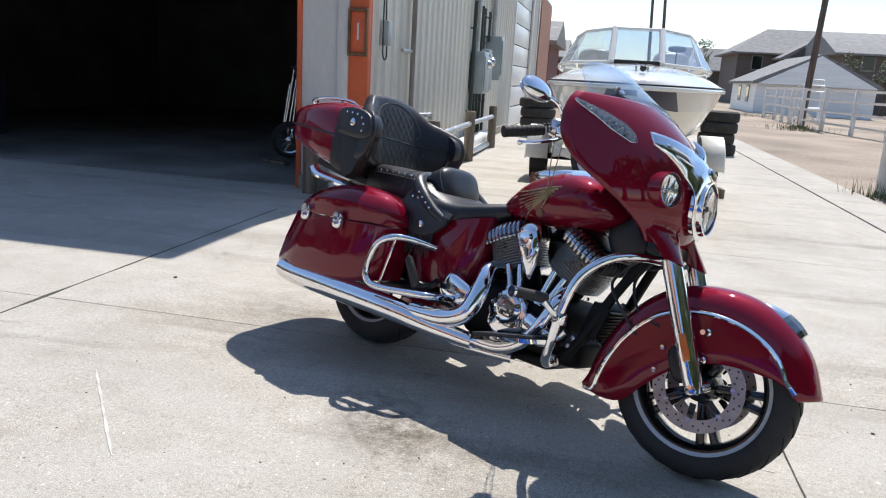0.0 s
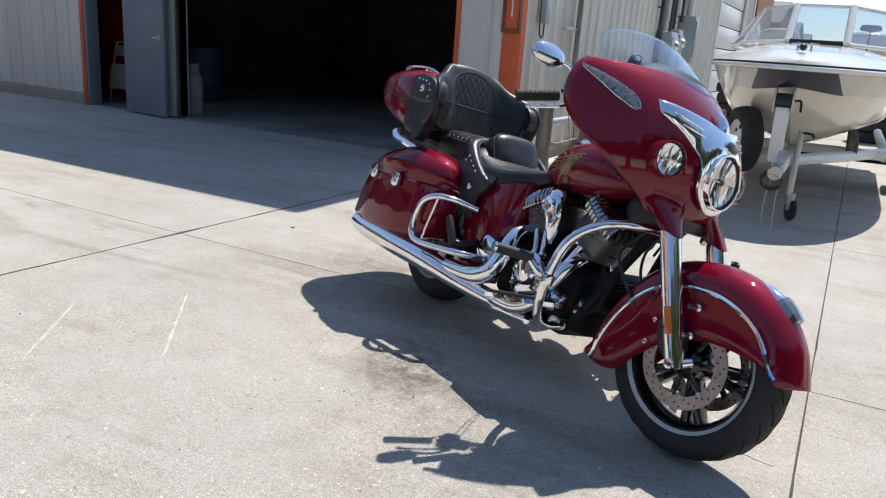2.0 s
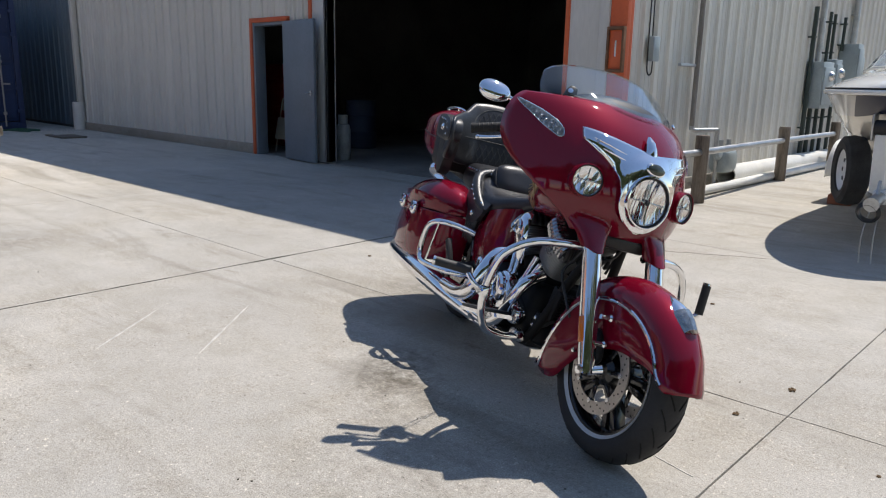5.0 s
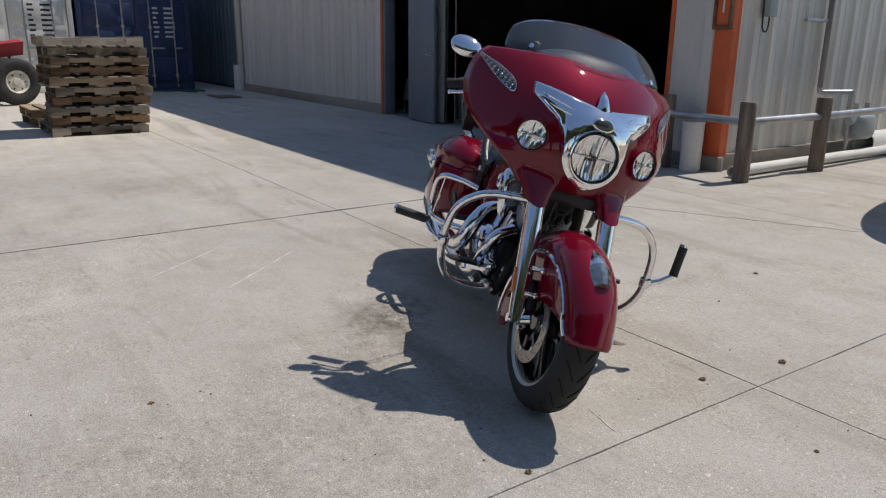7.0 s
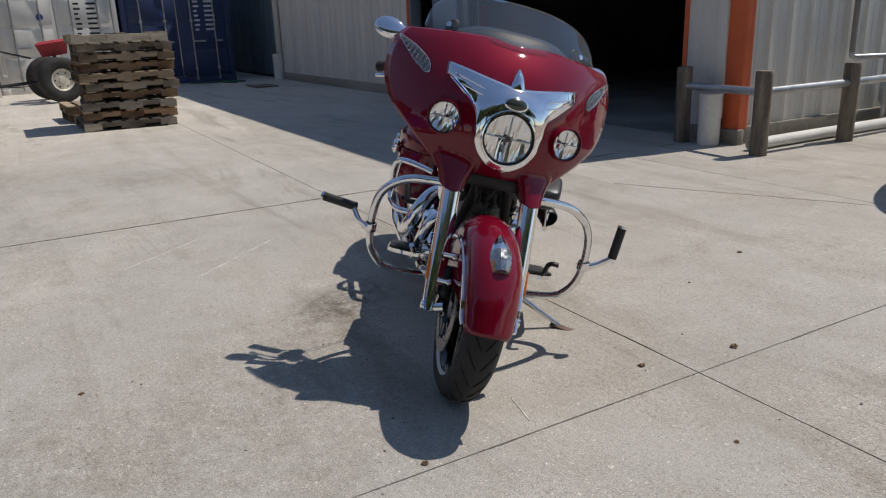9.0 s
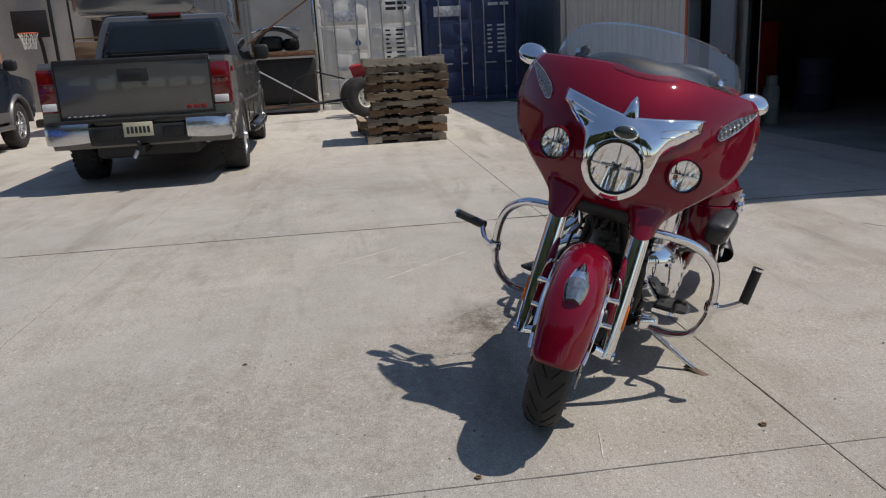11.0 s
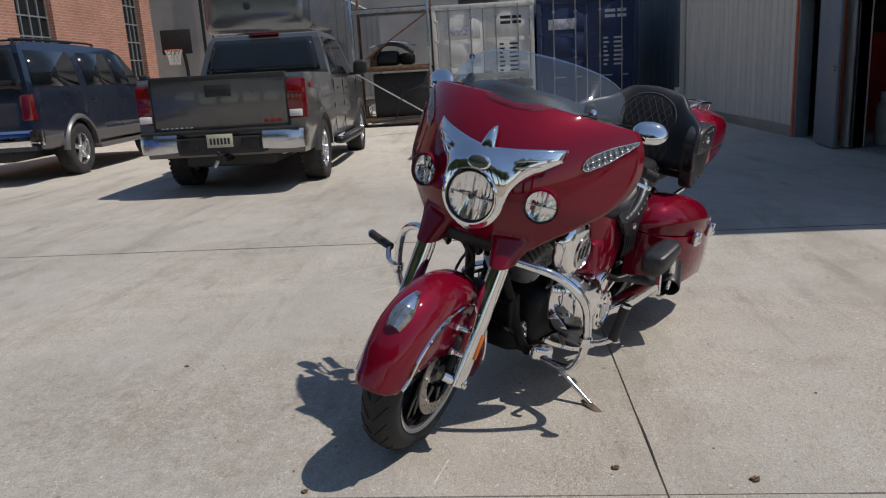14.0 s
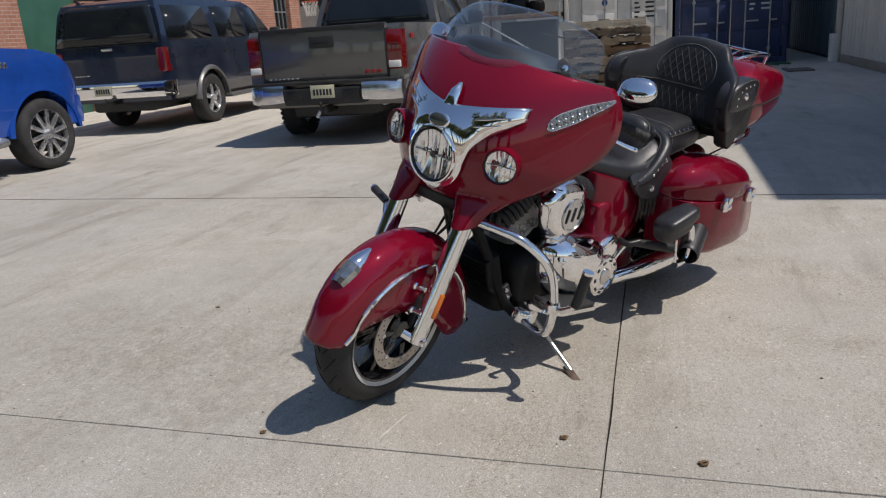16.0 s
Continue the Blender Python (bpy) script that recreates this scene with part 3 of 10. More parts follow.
# white roll door and its surround far along the side wall
bm = B()
for k in range(8):
    box(bm, WALL_X - 0.05, WALL_X - 0.01, 18.8, 22.6, 0.02 + 0.52 * k, 0.52 * (k + 1), 0.015)
solo("door_2", bm, WHITE_PAINT, "white sectional overhead door, closed", "door", kind="structure")
bm = B()
box(bm, WALL_X, WALL_X + 0.06, 18.6, 18.8, 0, 4.28, 0.005)
box(bm, WALL_X, WALL_X + 0.06, 22.6, 22.8, 0, 4.28, 0.005)
box(bm, WALL_X, WALL_X + 0.06, 18.8, 22.6, 4.14, 4.28, 0.005)
solo("trim_jamb", bm, FLASHING, "off-white steel jambs of the overhead door", "trim", kind="structure")
solo("trim_end", box(B(), WALL_X, WALL_X + 0.07, 24.15, 24.36, 0, EAVE, 0.005), FLASHING, "off-white end corner strip", "trim", kind="structure")

# wall boxes, conduits and pipes on the side wall
bx = thing("alarm_box", "orange panel in a rusty steel frame on the corner post", "wall box", pose(-2.49, WALL_Y - 0.075, 1.62))
bm = B()
for x0, x1, z0, z1 in ((-0.10, -0.075, -0.23, 0.23), (0.075, 0.10, -0.23, 0.23), (-0.075, 0.075, 0.195, 0.23), (-0.075, 0.075, -0.23, -0.195)):
    box(bm, x0, x1, -0.055, 0.0, z0, z1, 0.006)
part("frame", bm, RUST, bx)
part("panel", box(B(), -0.075, 0.075, -0.03, 0.0, -0.195, 0.195, 0.004), ORANGE, bx)
part("slot", box(B(), -0.008, 0.008, -0.036, -0.03, -0.07, 0.09), PALE_INK, bx, "pale upright slot")
ib = thing("intercom_box", "small grey junction box with looped cable on the siding", "junction box", pose(WALL_X + 0.045, 7.92, 1.66))
part("case", box(B(), 0.0, 0.08, -0.07, 0.07, -0.14, 0.12, 0.012), BOX_GREY, ib)
bm = B()
tube(bm, [(0.03, -0.05, 3.3), (0.03, -0.04, 1.0), (0.04, -0.04, 0.12)], 0.008, 6)
tube(bm, [(0.03, -0.10, 3.3), (0.03, -0.10, 0.8), (0.03, -0.10, -0.1), (0.04, -0.085, -0.27), (0.05, -0.03, -0.26), (0.05, -0.02, -0.14)], 0.008, 6)
part("cable", bm, BLACK_PLASTIC, ib)
gp = thing("gas_pipe", "rust-streaked gas pipe running down the siding", "pipe", pose(WALL_X + 0.06, 9.02, 0))
bm = B()
tube(bm, [(0.03, 0, EAVE), (0.03, 0, 0.80)], 0.03, 12, smooth=False)
part("riser", bm, mat("rust_streaked_pipe", (0.27, 0.20, 0.15), 0.7, 0.4, var=0.3, scale=6, streak=(2, 2, 0.4), tint=(0.42, 0.40, 0.37)), gp)
bm = B()
tube(bm, [(0.03, 0, 0.82), (0.03, 0, 0.77), (0.05, 0.03, 0.75), (0.10, 0.12, 0.75), (0.20, 0.36, 0.75)], 0.028, 12)
tube(bm, [(0.20, 0.36, 0.77), (0.20, 0.36, 0.45)], 0.028, 12, smooth=False)
part("elbow", bm, GALV, gp)
bm = B()
box(bm, -0.01, 0.03, -0.42, 0.02, 1.49, 1.525, 0.004)
part("bracket", bm, GALV, gp)
gm = thing("gas_meter", "grey gas meter with regulator and brass tap on the wall foot", "gas meter", pose(WALL_X + 0.22, 9.42, 0.0))
blob(bm := B(), (0.03, 0.25, 0.36), 0.13, 0.19, 0.15, e=4)
part("meter_body", bm, BOX_GREY, gm)
for y in (0.13, 0.37):
    cyl(bm := B(), (0.03, y, 0.48), (0.03, y, 0.62), 0.028, n=12)
    cyl(bm, (0.03, y, 0.53), (0.03, y, 0.56), 0.042, n=6)
    part("union_pipe", bm, GALV, gm)
cyl(bm := B(), (0.03, 0.02, 0.0), (0.03, 0.02, 0.52), 0.022, n=12)
part("supply_pipe", bm, GALV, gm)
bm = B()
lathe(bm, [(0.0, 0), (0.07, 0.0), (0.085, 0.02), (0.085, 0.04), (0.06, 0.07), (0.0, 0.08)], (0.03, -0.02, 0.46), (1, 0, 0.2), 16)
part("regulator", bm, BOX_GREY, gm)

for i, (y, z0, z1, w, d, mt) in enumerate([(13.35, 0.96, 1.68, 0.52, 0.24, BOX_GREY), (14.00, 0.98, 1.74, 0.34, 0.20, BOX_GREY), (14.75, 1.25, 2.02, 0.30, 0.30, BOX_GREY), (15.20, 1.20, 1.90, 0.24, 0.22, BOX_GREY)]):
    mb = thing("meter_cabinet", "grey steel electric meter cabinet on the siding", "meter cabinet", pose(WALL_X + 0.045, y, 0), group="meter cabinets")
    part("case", box(B(), 0, d, -w / 2, w / 2, z0, z1, 0.012), mt, mb)
    part("cover", box(B(), d, d + 0.025, -w / 2 + 0.02, w / 2 - 0.02, z0 + 0.05, z1 - 0.08, 0.01), mt, mb)
    if i in (0, 1):
        bm = B()
        lathe(bm, [(0.0, 0.07), (0.06, 0.06), (0.08, 0.02), (0.08, 0.0)], (d + 0.025, 0.02, z1 - 0.22), (1, 0, 0), 16)
        part("meter_dial", bm, DULL_CHROME, mb, "round glazed meter")
for y, z0, z1, r, mt in ((13.02, 0.25, 2.50, 0.035, DARK_PIPE), (13.35, 1.66, EAVE, 0.045, GALV), (13.75, 1.7, 2.48, 0.026, DARK_PIPE), (13.98, 1.72, 2.46, 0.026, DARK_PIPE),
                         (13.28, 0.0, 1.0, 0.035, DARK_PIPE), (13.62, 0.0, 1.0, 0.03, DARK_PIPE), (13.95, 0.0, 1.0, 0.03, DARK_PIPE), (14.35, 0.0, 1.0, 0.03, DARK_PIPE),
                         (14.55, 1.9, 2.45, 0.026, DARK_PIPE), (15.15, 1.9, EAVE, 0.05, GALV)):
    bm = B()
    tube(bm, [(WALL_X + 0.10, y, z0), (WALL_X + 0.10, y, z1)], r, 10, smooth=False)
    for z in (z0 + 0.18 * (z1 - z0), z0 + 0.8 * (z1 - z0)):
        box(bm, WALL_X + 0.03, WALL_X + 0.135, y - r - 0.012, y + r + 0.012, z - 0.012, z + 0.012)
    solo("conduit", bm, mt, "upright steel conduit on the siding", "conduit", group="conduits on the side wall")

# post and rail guard along the wall
rail_pts = [(-2.90, 7.16), (-1.92, 7.08), (-1.90, 8.33), (-2.0, 11.2), (-2.03, 13.65)]
fence = thing("guard_rail", "low guard rail of weathered wooden posts and steel pipe", "rail")
for i, (x, y) in enumerate(rail_pts):
    bm = B()
    rs = []
    ww = 0.075
    for z, s in ((-0.02, 1.0), (0.02, 1.03), (0.35, 0.98), (0.70, 1.0), (0.735, 0.98), (0.745, 0.9)):
        rs.append([(x + ww * s * math.cos(a) * (1 + 0.05 * math.sin(3 * a + i)), y + ww * s * math.sin(a), z) for a in [k * math.pi / 8 for k in range(16)]])
    loft(bm, rs)
    part("post", bm, POST_WOOD, fence)
for (a, b) in zip(rail_pts, rail_pts[1:]):
    part("rail_pipe", tube(B(), [(a[0], a[1], 0.56), (b[0], b[1], 0.56)], 0.038, 14, smooth=False), GALV, fence)
pp = thing("drain_pipe", "long white plastic drain pipe lying along the wall foot", "pipe")
bm = B()
lathe(bm, [(0.055, 0), (0.055, 6.6), (0.048, 6.6), (0.048, 0)], (-2.10, 7.20, 0.058), (0, 1, 0), 20, closed=True)
part("pipe", bm, WHITE_PVC, pp)
bm = B()
lathe(bm, [(0.13, 0), (0.13, 4.3), (0.12, 4.3), (0.12, 0)], (-2.26, 9.95, 0.14), (0, 1, 0), 20, closed=True)
solo("culvert_pipe", bm, WHITE_PVC, "wide white plastic pipe lying behind the rail", "pipe")
bk = thing("white_bin", "white plastic tub standing at the building corner", "bin", pose(-2.60, 7.21, 0))
bm = B()
lathe(bm, [(0.0, 0.004), (0.096, 0.0), (0.104, 0.02), (0.108, 0.48), (0.114, 0.485), (0.114, 0.50), (0.10, 0.50), (0.092, 0.03), (0.0, 0.03)], (0, 0, 0), (0, 0, 1), 28)
part("tub", bm, WHITE_PVC, bk)

# downspout, drain lid and small things at the foot of the front wall
ds = thing("downspout", "cream downspout with a white pipe foot", "downspout", pose(-16.3, WALL_Y - 0.09, 0))
part("pipe", box(B(), -0.06, 0.06, -0.06, 0.05, 0.5, EAVE, 0.012), SIDING, ds)
part("foot", lathe(B(), [(0.13, 0.0), (0.13, 0.62), (0.11, 0.62), (0.11, 0.0)], (0, -0.05, 0), (0, 0, 1), 16, closed=True), WHITE_PVC, ds)
bm = B()
box(bm, -14.75, -13.85, 6.0, 6.12, 0.0, 0.035, 0.006)
box(bm, -14.6, -13.9, 6.14, 6.50, 0.0, 0.03, 0.006)
solo("scrap_boards", bm, POST_WOOD, "two old boards lying on the concrete", "boards")

# inside the shop
gc = thing("gas_cylinder", "grey-white gas cylinder standing just inside the garage", "gas cylinder", pose(-7.70, 8.02, 0.006) @ Matrix.Scale(0.78, 4))
lathe(bm := B(), [(0.0, 0.0), (0.14, 0.0), (0.155, 0.03), (0.155, 0.62), (0.13, 0.70), (0.05, 0.74), (0.04, 0.78), (0.0, 0.78)], (0, 0, 0), (0, 0, 1), 24)
CYL_GREY = mat("worn_grey_cylinder_paint", (0.33, 0.34, 0.34), 0.55, var=0.15, scale=6)
part("bottle", bm, CYL_GREY, gc)
lathe(bm := B(), [(0.10, 0.70), (0.10, 0.90), (0.085, 0.90), (0.085, 0.70)], (0, 0, 0), (0, 0, 1), 20, closed=True)
part("collar", bm, CYL_GREY, gc)
cyl(bm := B(), (0, 0, 0.78), (0, 0, 0.86), 0.03, n=12)
part("valve", bm, DULL_CHROME, gc)
lathe(bm := B(), [(0.0, 0), (0.28, 0), (0.29, 0.02), (0.285, 0.28), (0.295, 0.30), (0.285, 0.32), (0.285, 0.58), (0.295, 0.60), (0.285, 0.62), (0.28, 0.86), (0.29, 0.88), (0.27, 0.88), (0.26, 0.85), (0.0, 0.85)], (-9.15, 9.65, 0.006), (0, 0, 1), 28)
solo("oil_drum", bm, mat("blue_drum_paint", (0.03, 0.045, 0.085), 0.55, var=0.15), "dull blue steel drum in the dark shop", "drum")
ch = thing("folding_chair", "beige metal folding chair leaning inside the doorway", "chair", pose(-9.22, 7.96, 0.006, 0, 0, 12))
CHAIR = mat("beige_enamel", (0.36, 0.31, 0.25), 0.45, var=0.08)
bm = B()
for x in (-0.2, 0.2):
    tube(bm, [(x, 0.0, 0.0), (x, 0.18, 0.80), (x * 0.8, 0.21, 0.90), (0, 0.215, 0.92)], 0.013, 8)
part("frame", bm, CHAIR, ch)
part("seat", obox(B(), pose(0, 0.02, 0.40, 75), 0.38, 0.38, 0.02, 0.008), CHAIR, ch)
part("backrest", obox(B(), pose(0, 0.19, 0.78, 75), 0.36, 0.16, 0.015, 0.006), CHAIR, ch)
rc = thing("tool_cabinet", "red steel tool cabinet behind the service door", "cabinet", pose(-10.2, 8.62, 0.006))
part("body", box(B(), -0.5, 0.75, 0, 0.5, 0, 1.5, 0.01), mat("red_enamel", (0.35, 0.02, 0.018), 0.35, var=0.08), rc)
for k in range(6):
    part("drawer", box(B(), -0.46, 0.71, -0.02, 0.0, 0.08 + 0.23 * k, 0.27 + 0.23 * k, 0.006), mat("red_drawer", (0.33, 0.02, 0.018), 0.35, var=0.08) if k == 0 else bpy.data.materials["red_drawer"], rc)
dl = thing("wheeled_cart", "folded chrome tube cart with spoked wheel standing inside the opening", "cart", pose(-3.99, 9.14, 0.006))
bm = B()
for x0, x1, z0, z1 in ((-0.10, 0.0, 0.45, 1.20), (-0.055, 0.03, 0.40, 1.08), (-0.125, -0.055, 0.45, 1.02), (0.0, 0.06, 0.40, 1.12), (0.05, 0.10, 0.35, 1.02)):
    tube(bm, [(x0, 0.05, z0), (x1, 0.10, z1)], 0.013, 8, smooth=False)
tube(bm, [(-0.12, 0.0, 0.10), (0.02, 0.02, 0.30), (0.0, 0.05, 0.50)], 0.011, 8, smooth=False)
tube(bm, [(-0.10, 0.05, 0.47), (0.06, 0.05, 0.42)], 0.012, 8, smooth=False)
part("frame", bm, DULL_CHROME, dl)
part("handle", tube(B(), [(-0.035, 0.10, 1.235), (0.045, 0.10, 1.205)], 0.022, 10, smooth=False), BLACK_PLASTIC, dl, "black rubber handle")
lathe(bm := B(), [(0.165, -0.025), (0.205, -0.035), (0.235, 0.0), (0.205, 0.035), (0.165, 0.025)], (0.0, -0.02, 0.31), (0.35, -1, 0), 32, closed=True)
wh = part("wheel", bm, RUBBER, dl, "black cart wheel with bright spokes")
lathe(bm := B(), [(0.150, 0.020), (0.168, 0.026), (0.172, 0.030), (0.168, 0.0), (0.150, 0.0)], (0.0, -0.02, 0.31), (0.35, -1, 0), 32, closed=True)
part("rim", bm, DULL_CHROME, wh)
bm = B()
ax_ = Vector((0.35, -1, 0)).normalized()
for k in range(10):
    a = 2 * math.pi * k / 10
    d = Vector((0.944 * math.cos(a), 0.33 * math.cos(a), math.sin(a)))
    tube(bm, [Vector((0.0, -0.02, 0.31)) + d * 0.03 + ax_ * 0.02, Vector((0.0, -0.02, 0.31)) + d * 0.155 + ax_ * 0.012], 0.006, 6, smooth=False)
part("spokes", bm, DULL_CHROME, wh)
lathe(bm := B(), [(0.045, 0.0), (0.045, 0.03), (0.03, 0.04), (0.0, 0.04)], (0.0, -0.02, 0.31), (0.35, -1, 0), 20)
part("hub", bm, DULL_CHROME, wh)
part("axle", cyl(B(), (0.0, -0.02, 0.31), (0.06, 0.10, 0.31), 0.012, n=8), DULL_CHROME, dl)
for k in (0, 1):
    part("leg", tube(B(), [(0.05, 0.05, 0.42), (0.06 + 0.05 * k, 0.12 - 0.06 * k, 0.0)], 0.012, 8, smooth=False), DULL_CHROME, dl)
solo("wooden_board", obox(B(), pose(0, 0, 0.025, 0, 0, 0), 0.46, 0.09, 0.04, 0.005), POST_WOOD, "short weathered board on the shop floor", "board", m=pose(-4.14, 9.02, 0.006, 0, 0, -27))


# ---- the motorcycle ----
# local frame: x ahead, y to its left, z up, from the rear tyre's foot; it leans on its side stand and its fork is turned a little
BIKE = pose(-0.991, 3.3265, 0.0, 0, 0, -30.7) @ pose(0, 0, 0, -12.7, 0, 0)
_piv = Matrix.Translation((1.83, 0, 0))
FORK = _piv @ Matrix.Rotation(radians(7.0), 4, Vector((-math.sin(radians(25)), 0, math.cos(radians(25))))) @ _piv.inverted()
bike = thing("motorcycle", "candy red touring motorcycle with chrome trim leaning on its side stand", "motorcycle", BIKE)
AXF, AXR = Vector((1.608, 0, 0.306)), Vector((0.0, 0, 0.325))
SILVER_PAINT = mat("bare_aluminium", (0.55, 0.55, 0.55), 0.3, 0.9, var=0.08, scale=12)
WHEEL_BLACK = mat("gloss_black_wheel", (0.012, 0.012, 0.013), 0.22, 0.1, var=0.1, coat=0.5)
DISC_STEEL = mat("brake_disc_steel", (0.42, 0.39, 0.36), 0.34, 0.9, var=0.12, scale=20, fine=160)
WHITEWALL = mat("pale_rim_line", (0.55, 0.55, 0.54), 0.4, 0.3, var=0.05)


def mirror_y(pts):
    return [(x, -y, z) for x, y, z in pts]


def motor_wheel(name, c, R, hw, m, discs, label):
    tyre_prof = [(0.205, -hw * 0.72), (0.235, -hw * 0.95), (R * 0.86, -hw), (R * 0.95, -hw * 0.72), (R * 0.985, -hw * 0.42), (R, 0.0),
                 (R * 0.985, hw * 0.42), (R * 0.95, hw * 0.72), (R * 0.86, hw), (0.235, hw * 0.95), (0.205, hw * 0.72)]
    wh = part(name, lathe(B(), tyre_prof, c, (0, 1, 0), 72, closed=True), RUBBER, bike, label, m=m, sharp=50)
    # tread grooves
    for s in (-1, 1):
        bm = B()
        for k in range(26):
            a = 2 * math.pi * k / 26
            pts = []
            for q in range(5):
                f = q / 4
                aa = a + 0.22 * f
                yy = s * (0.12 + 0.62 * f) * hw
                rr = R * (0.9975 - 0.052 * (abs(yy) / hw / 0.72) ** 2.2)
                pts.append((c[0] + rr * math.cos(aa), c[1] + yy, c[2] + rr * math.sin(aa)))
            tube(bm, pts, 0.0030, 4, steps=2)
        part("tread_groove", bm, mat("groove_black", (0.006, 0.006, 0.006), 0.95, var=0.1) if "groove_black" not in bpy.data.materials else bpy.data.materials["groove_black"], wh)
    bm = B()
    lathe(bm, [(0.222, -hw * 0.82), (0.208, -hw * 0.80), (0.196, -hw * 0.6), (0.188, 0), (0.196, hw * 0.6), (0.208, hw * 0.80), (0.222, hw * 0.82), (0.205, hw * 0.4), (0.203, 0), (0.205, -hw * 0.4)], c, (0, 1, 0), 64, closed=True)
    part("rim", bm, WHEEL_BLACK, wh)
    for s in (-1, 1):
        part("rim_line", lathe(B(), [(0.215, s * hw * 0.83), (0.222, s * hw * 0.88), (0.2275, s * hw * 0.955), (0.223, s * hw * 0.80)], c, (0, 1, 0), 64, closed=True), WHITEWALL, wh, "pale machined rim line")
    bm = B()
    for k in range(10):
        a = 2 * math.pi * (k // 2) / 5 + (0.13 if k % 2 else -0.13)
        d = Vector((math.cos(a), 0, math.sin(a)))
        q = Vector((-math.sin(a), 0, math.cos(a)))
        obox(bm, plane(Vector(c) + d * 0.125, d, (0, 1, 0)), 0.16, 0.05, 0.027, 0.005)
    part("spokes", bm, WHEEL_BLACK, wh, "black paired cast spokes")
    bm = B()
    lathe(bm, [(0.0, -0.075), (0.030, -0.075), (0.034, -0.07), (0.05, -0.06), (0.055, -0.03), (0.055, 0.03), (0.05, 0.06), (0.034, 0.07), (0.030, 0.075), (0.0, 0.075)], c, (0, 1, 0), 28)
    part("hub", bm, WHEEL_BLACK, wh)
    for s in discs:
        bm = B()
        y = s * 0.082
        lathe(bm, [(0.150, y - 0.0025), (0.150, y + 0.0025), (0.108, y + 0.0025), (0.108, y - 0.0025)], c, (0, 1, 0), 60, closed=True)
        dk = part("brake_disc", bm, DISC_STEEL, wh, "drilled steel brake disc")
        bm = B()
        for k in range(48):
            a = 2 * math.pi * k / 48
            r = 0.118 + 0.011 * (k % 3)
            p = Vector(c) + Vector((math.cos(a) * r, 0, math.sin(a) * r))
            cyl(bm, p + Vector((0, y - 0.0031, 0)), p + Vector((0, y + 0.0031, 0)), 0.0036, n=8)
        part("disc_holes", bm, BLACK_METAL, dk)
        for k in range(7):
            a = 2 * math.pi * k / 7 + 0.2
            d = Vector((math.cos(a), 0, math.sin(a)))
            bm = B()
            obox(bm, plane(Vector(c) + d * 0.088 + Vector((0, y * 0.95, 0)), d, (0, 1, 0)), 0.062, 0.006, 0.022, 0.003)
            part("disc_arm", bm, WHEEL_BLACK, dk)
            p = Vector(c) + d * 0.112 + Vector((0, y, 0))
            part("disc_button", cyl(B(), p + Vector((0, -0.006, 0)), p + Vector((0, 0.006, 0)), 0.0085, n=12), DULL_CHROME, dk)
    return wh


motor_wheel("front_wheel", AXF, 0.306, 0.066, FORK, (-1, 1), "black cast front wheel with a drilled disc on each side")
motor_wheel("rear_wheel", AXR, 0.325, 0.088, None, (-1,), "black cast rear wheel with a wide tyre")

# --- front mudguard: a deep valanced shell with a chrome line
crest = smooth_path([(1.205, 0, 0.195), (1.228, 0, 0.325), (1.305, 0, 0.485), (1.42, 0, 0.596), (1.56, 0, 0.641), (1.70, 0, 0.635), (1.82, 0, 0.583), (1.910, 0, 0.490), (1.962, 0, 0.372)], 7)
lower = smooth_path([(1.215, 0, 0.180), (1.30, 0, 0.168), (1.375, 0, 0.185), (1.44, 0, 0.262), (1.53, 0, 0.345), (1.65, 0, 0.395), (1.77, 0, 0.402), (1.85, 0, 0.390), (1.905, 0, 0.352)], 7)


def fender_section(C, L, w, n=8, rr=0.085):
    d = L - C
    D = max(d.length, 1e-4)
    e = d / D
    r = min(rr, D)
    half = []
    for k in range(n + 1):
        a = 0.5 * math.pi * k / n
        half.append((w * math.sin(a), r * (1 - math.cos(a)) * (D / rr if D < rr else 1)))
    for k in range(1, 5):
        f = k / 4
        half.append((w * (1 + 0.03 * math.sin(math.pi * f)), r + (D - r) * f))
    row = [C + e * h + Vector((0, -y, 0)) for y, h in half[::-1]] + [C + e * h + Vector((0, y, 0)) for y, h in half[1:]]
    return row


def fender_width(i, n):
    f = i / (n - 1)
    return 0.089 - 0.026 * max(0.0, 1 - f / 0.16) ** 1.5 - 0.012 * max(0.0, (f - 0.75) / 0.25) - 0.016 * max(0.0, (f - 0.92) / 0.08) ** 2


bm = B()
N = len(crest)
rows = [ring(bm, fender_section(crest[i], lower[i], fender_width(i, N))) for i in range(N)]
for a, b in zip(rows, rows[1:]):
    bridge(bm, a, b, closed=False)
mud = part("front_mudguard", bm, RED_PAINT, bike, "deep red valanced front mudguard", m=FORK, sharp=60, thick=0.005)


def on_fender(i, h, s):
    """A point h down the side of the mudguard at station i, side s, and its outward normal."""
    C, L = crest[i], lower[i]
    e = (L - C).normalized()
    return C + e * h + Vector((0, s * (fender_width(i, N) + 0.004), 0))


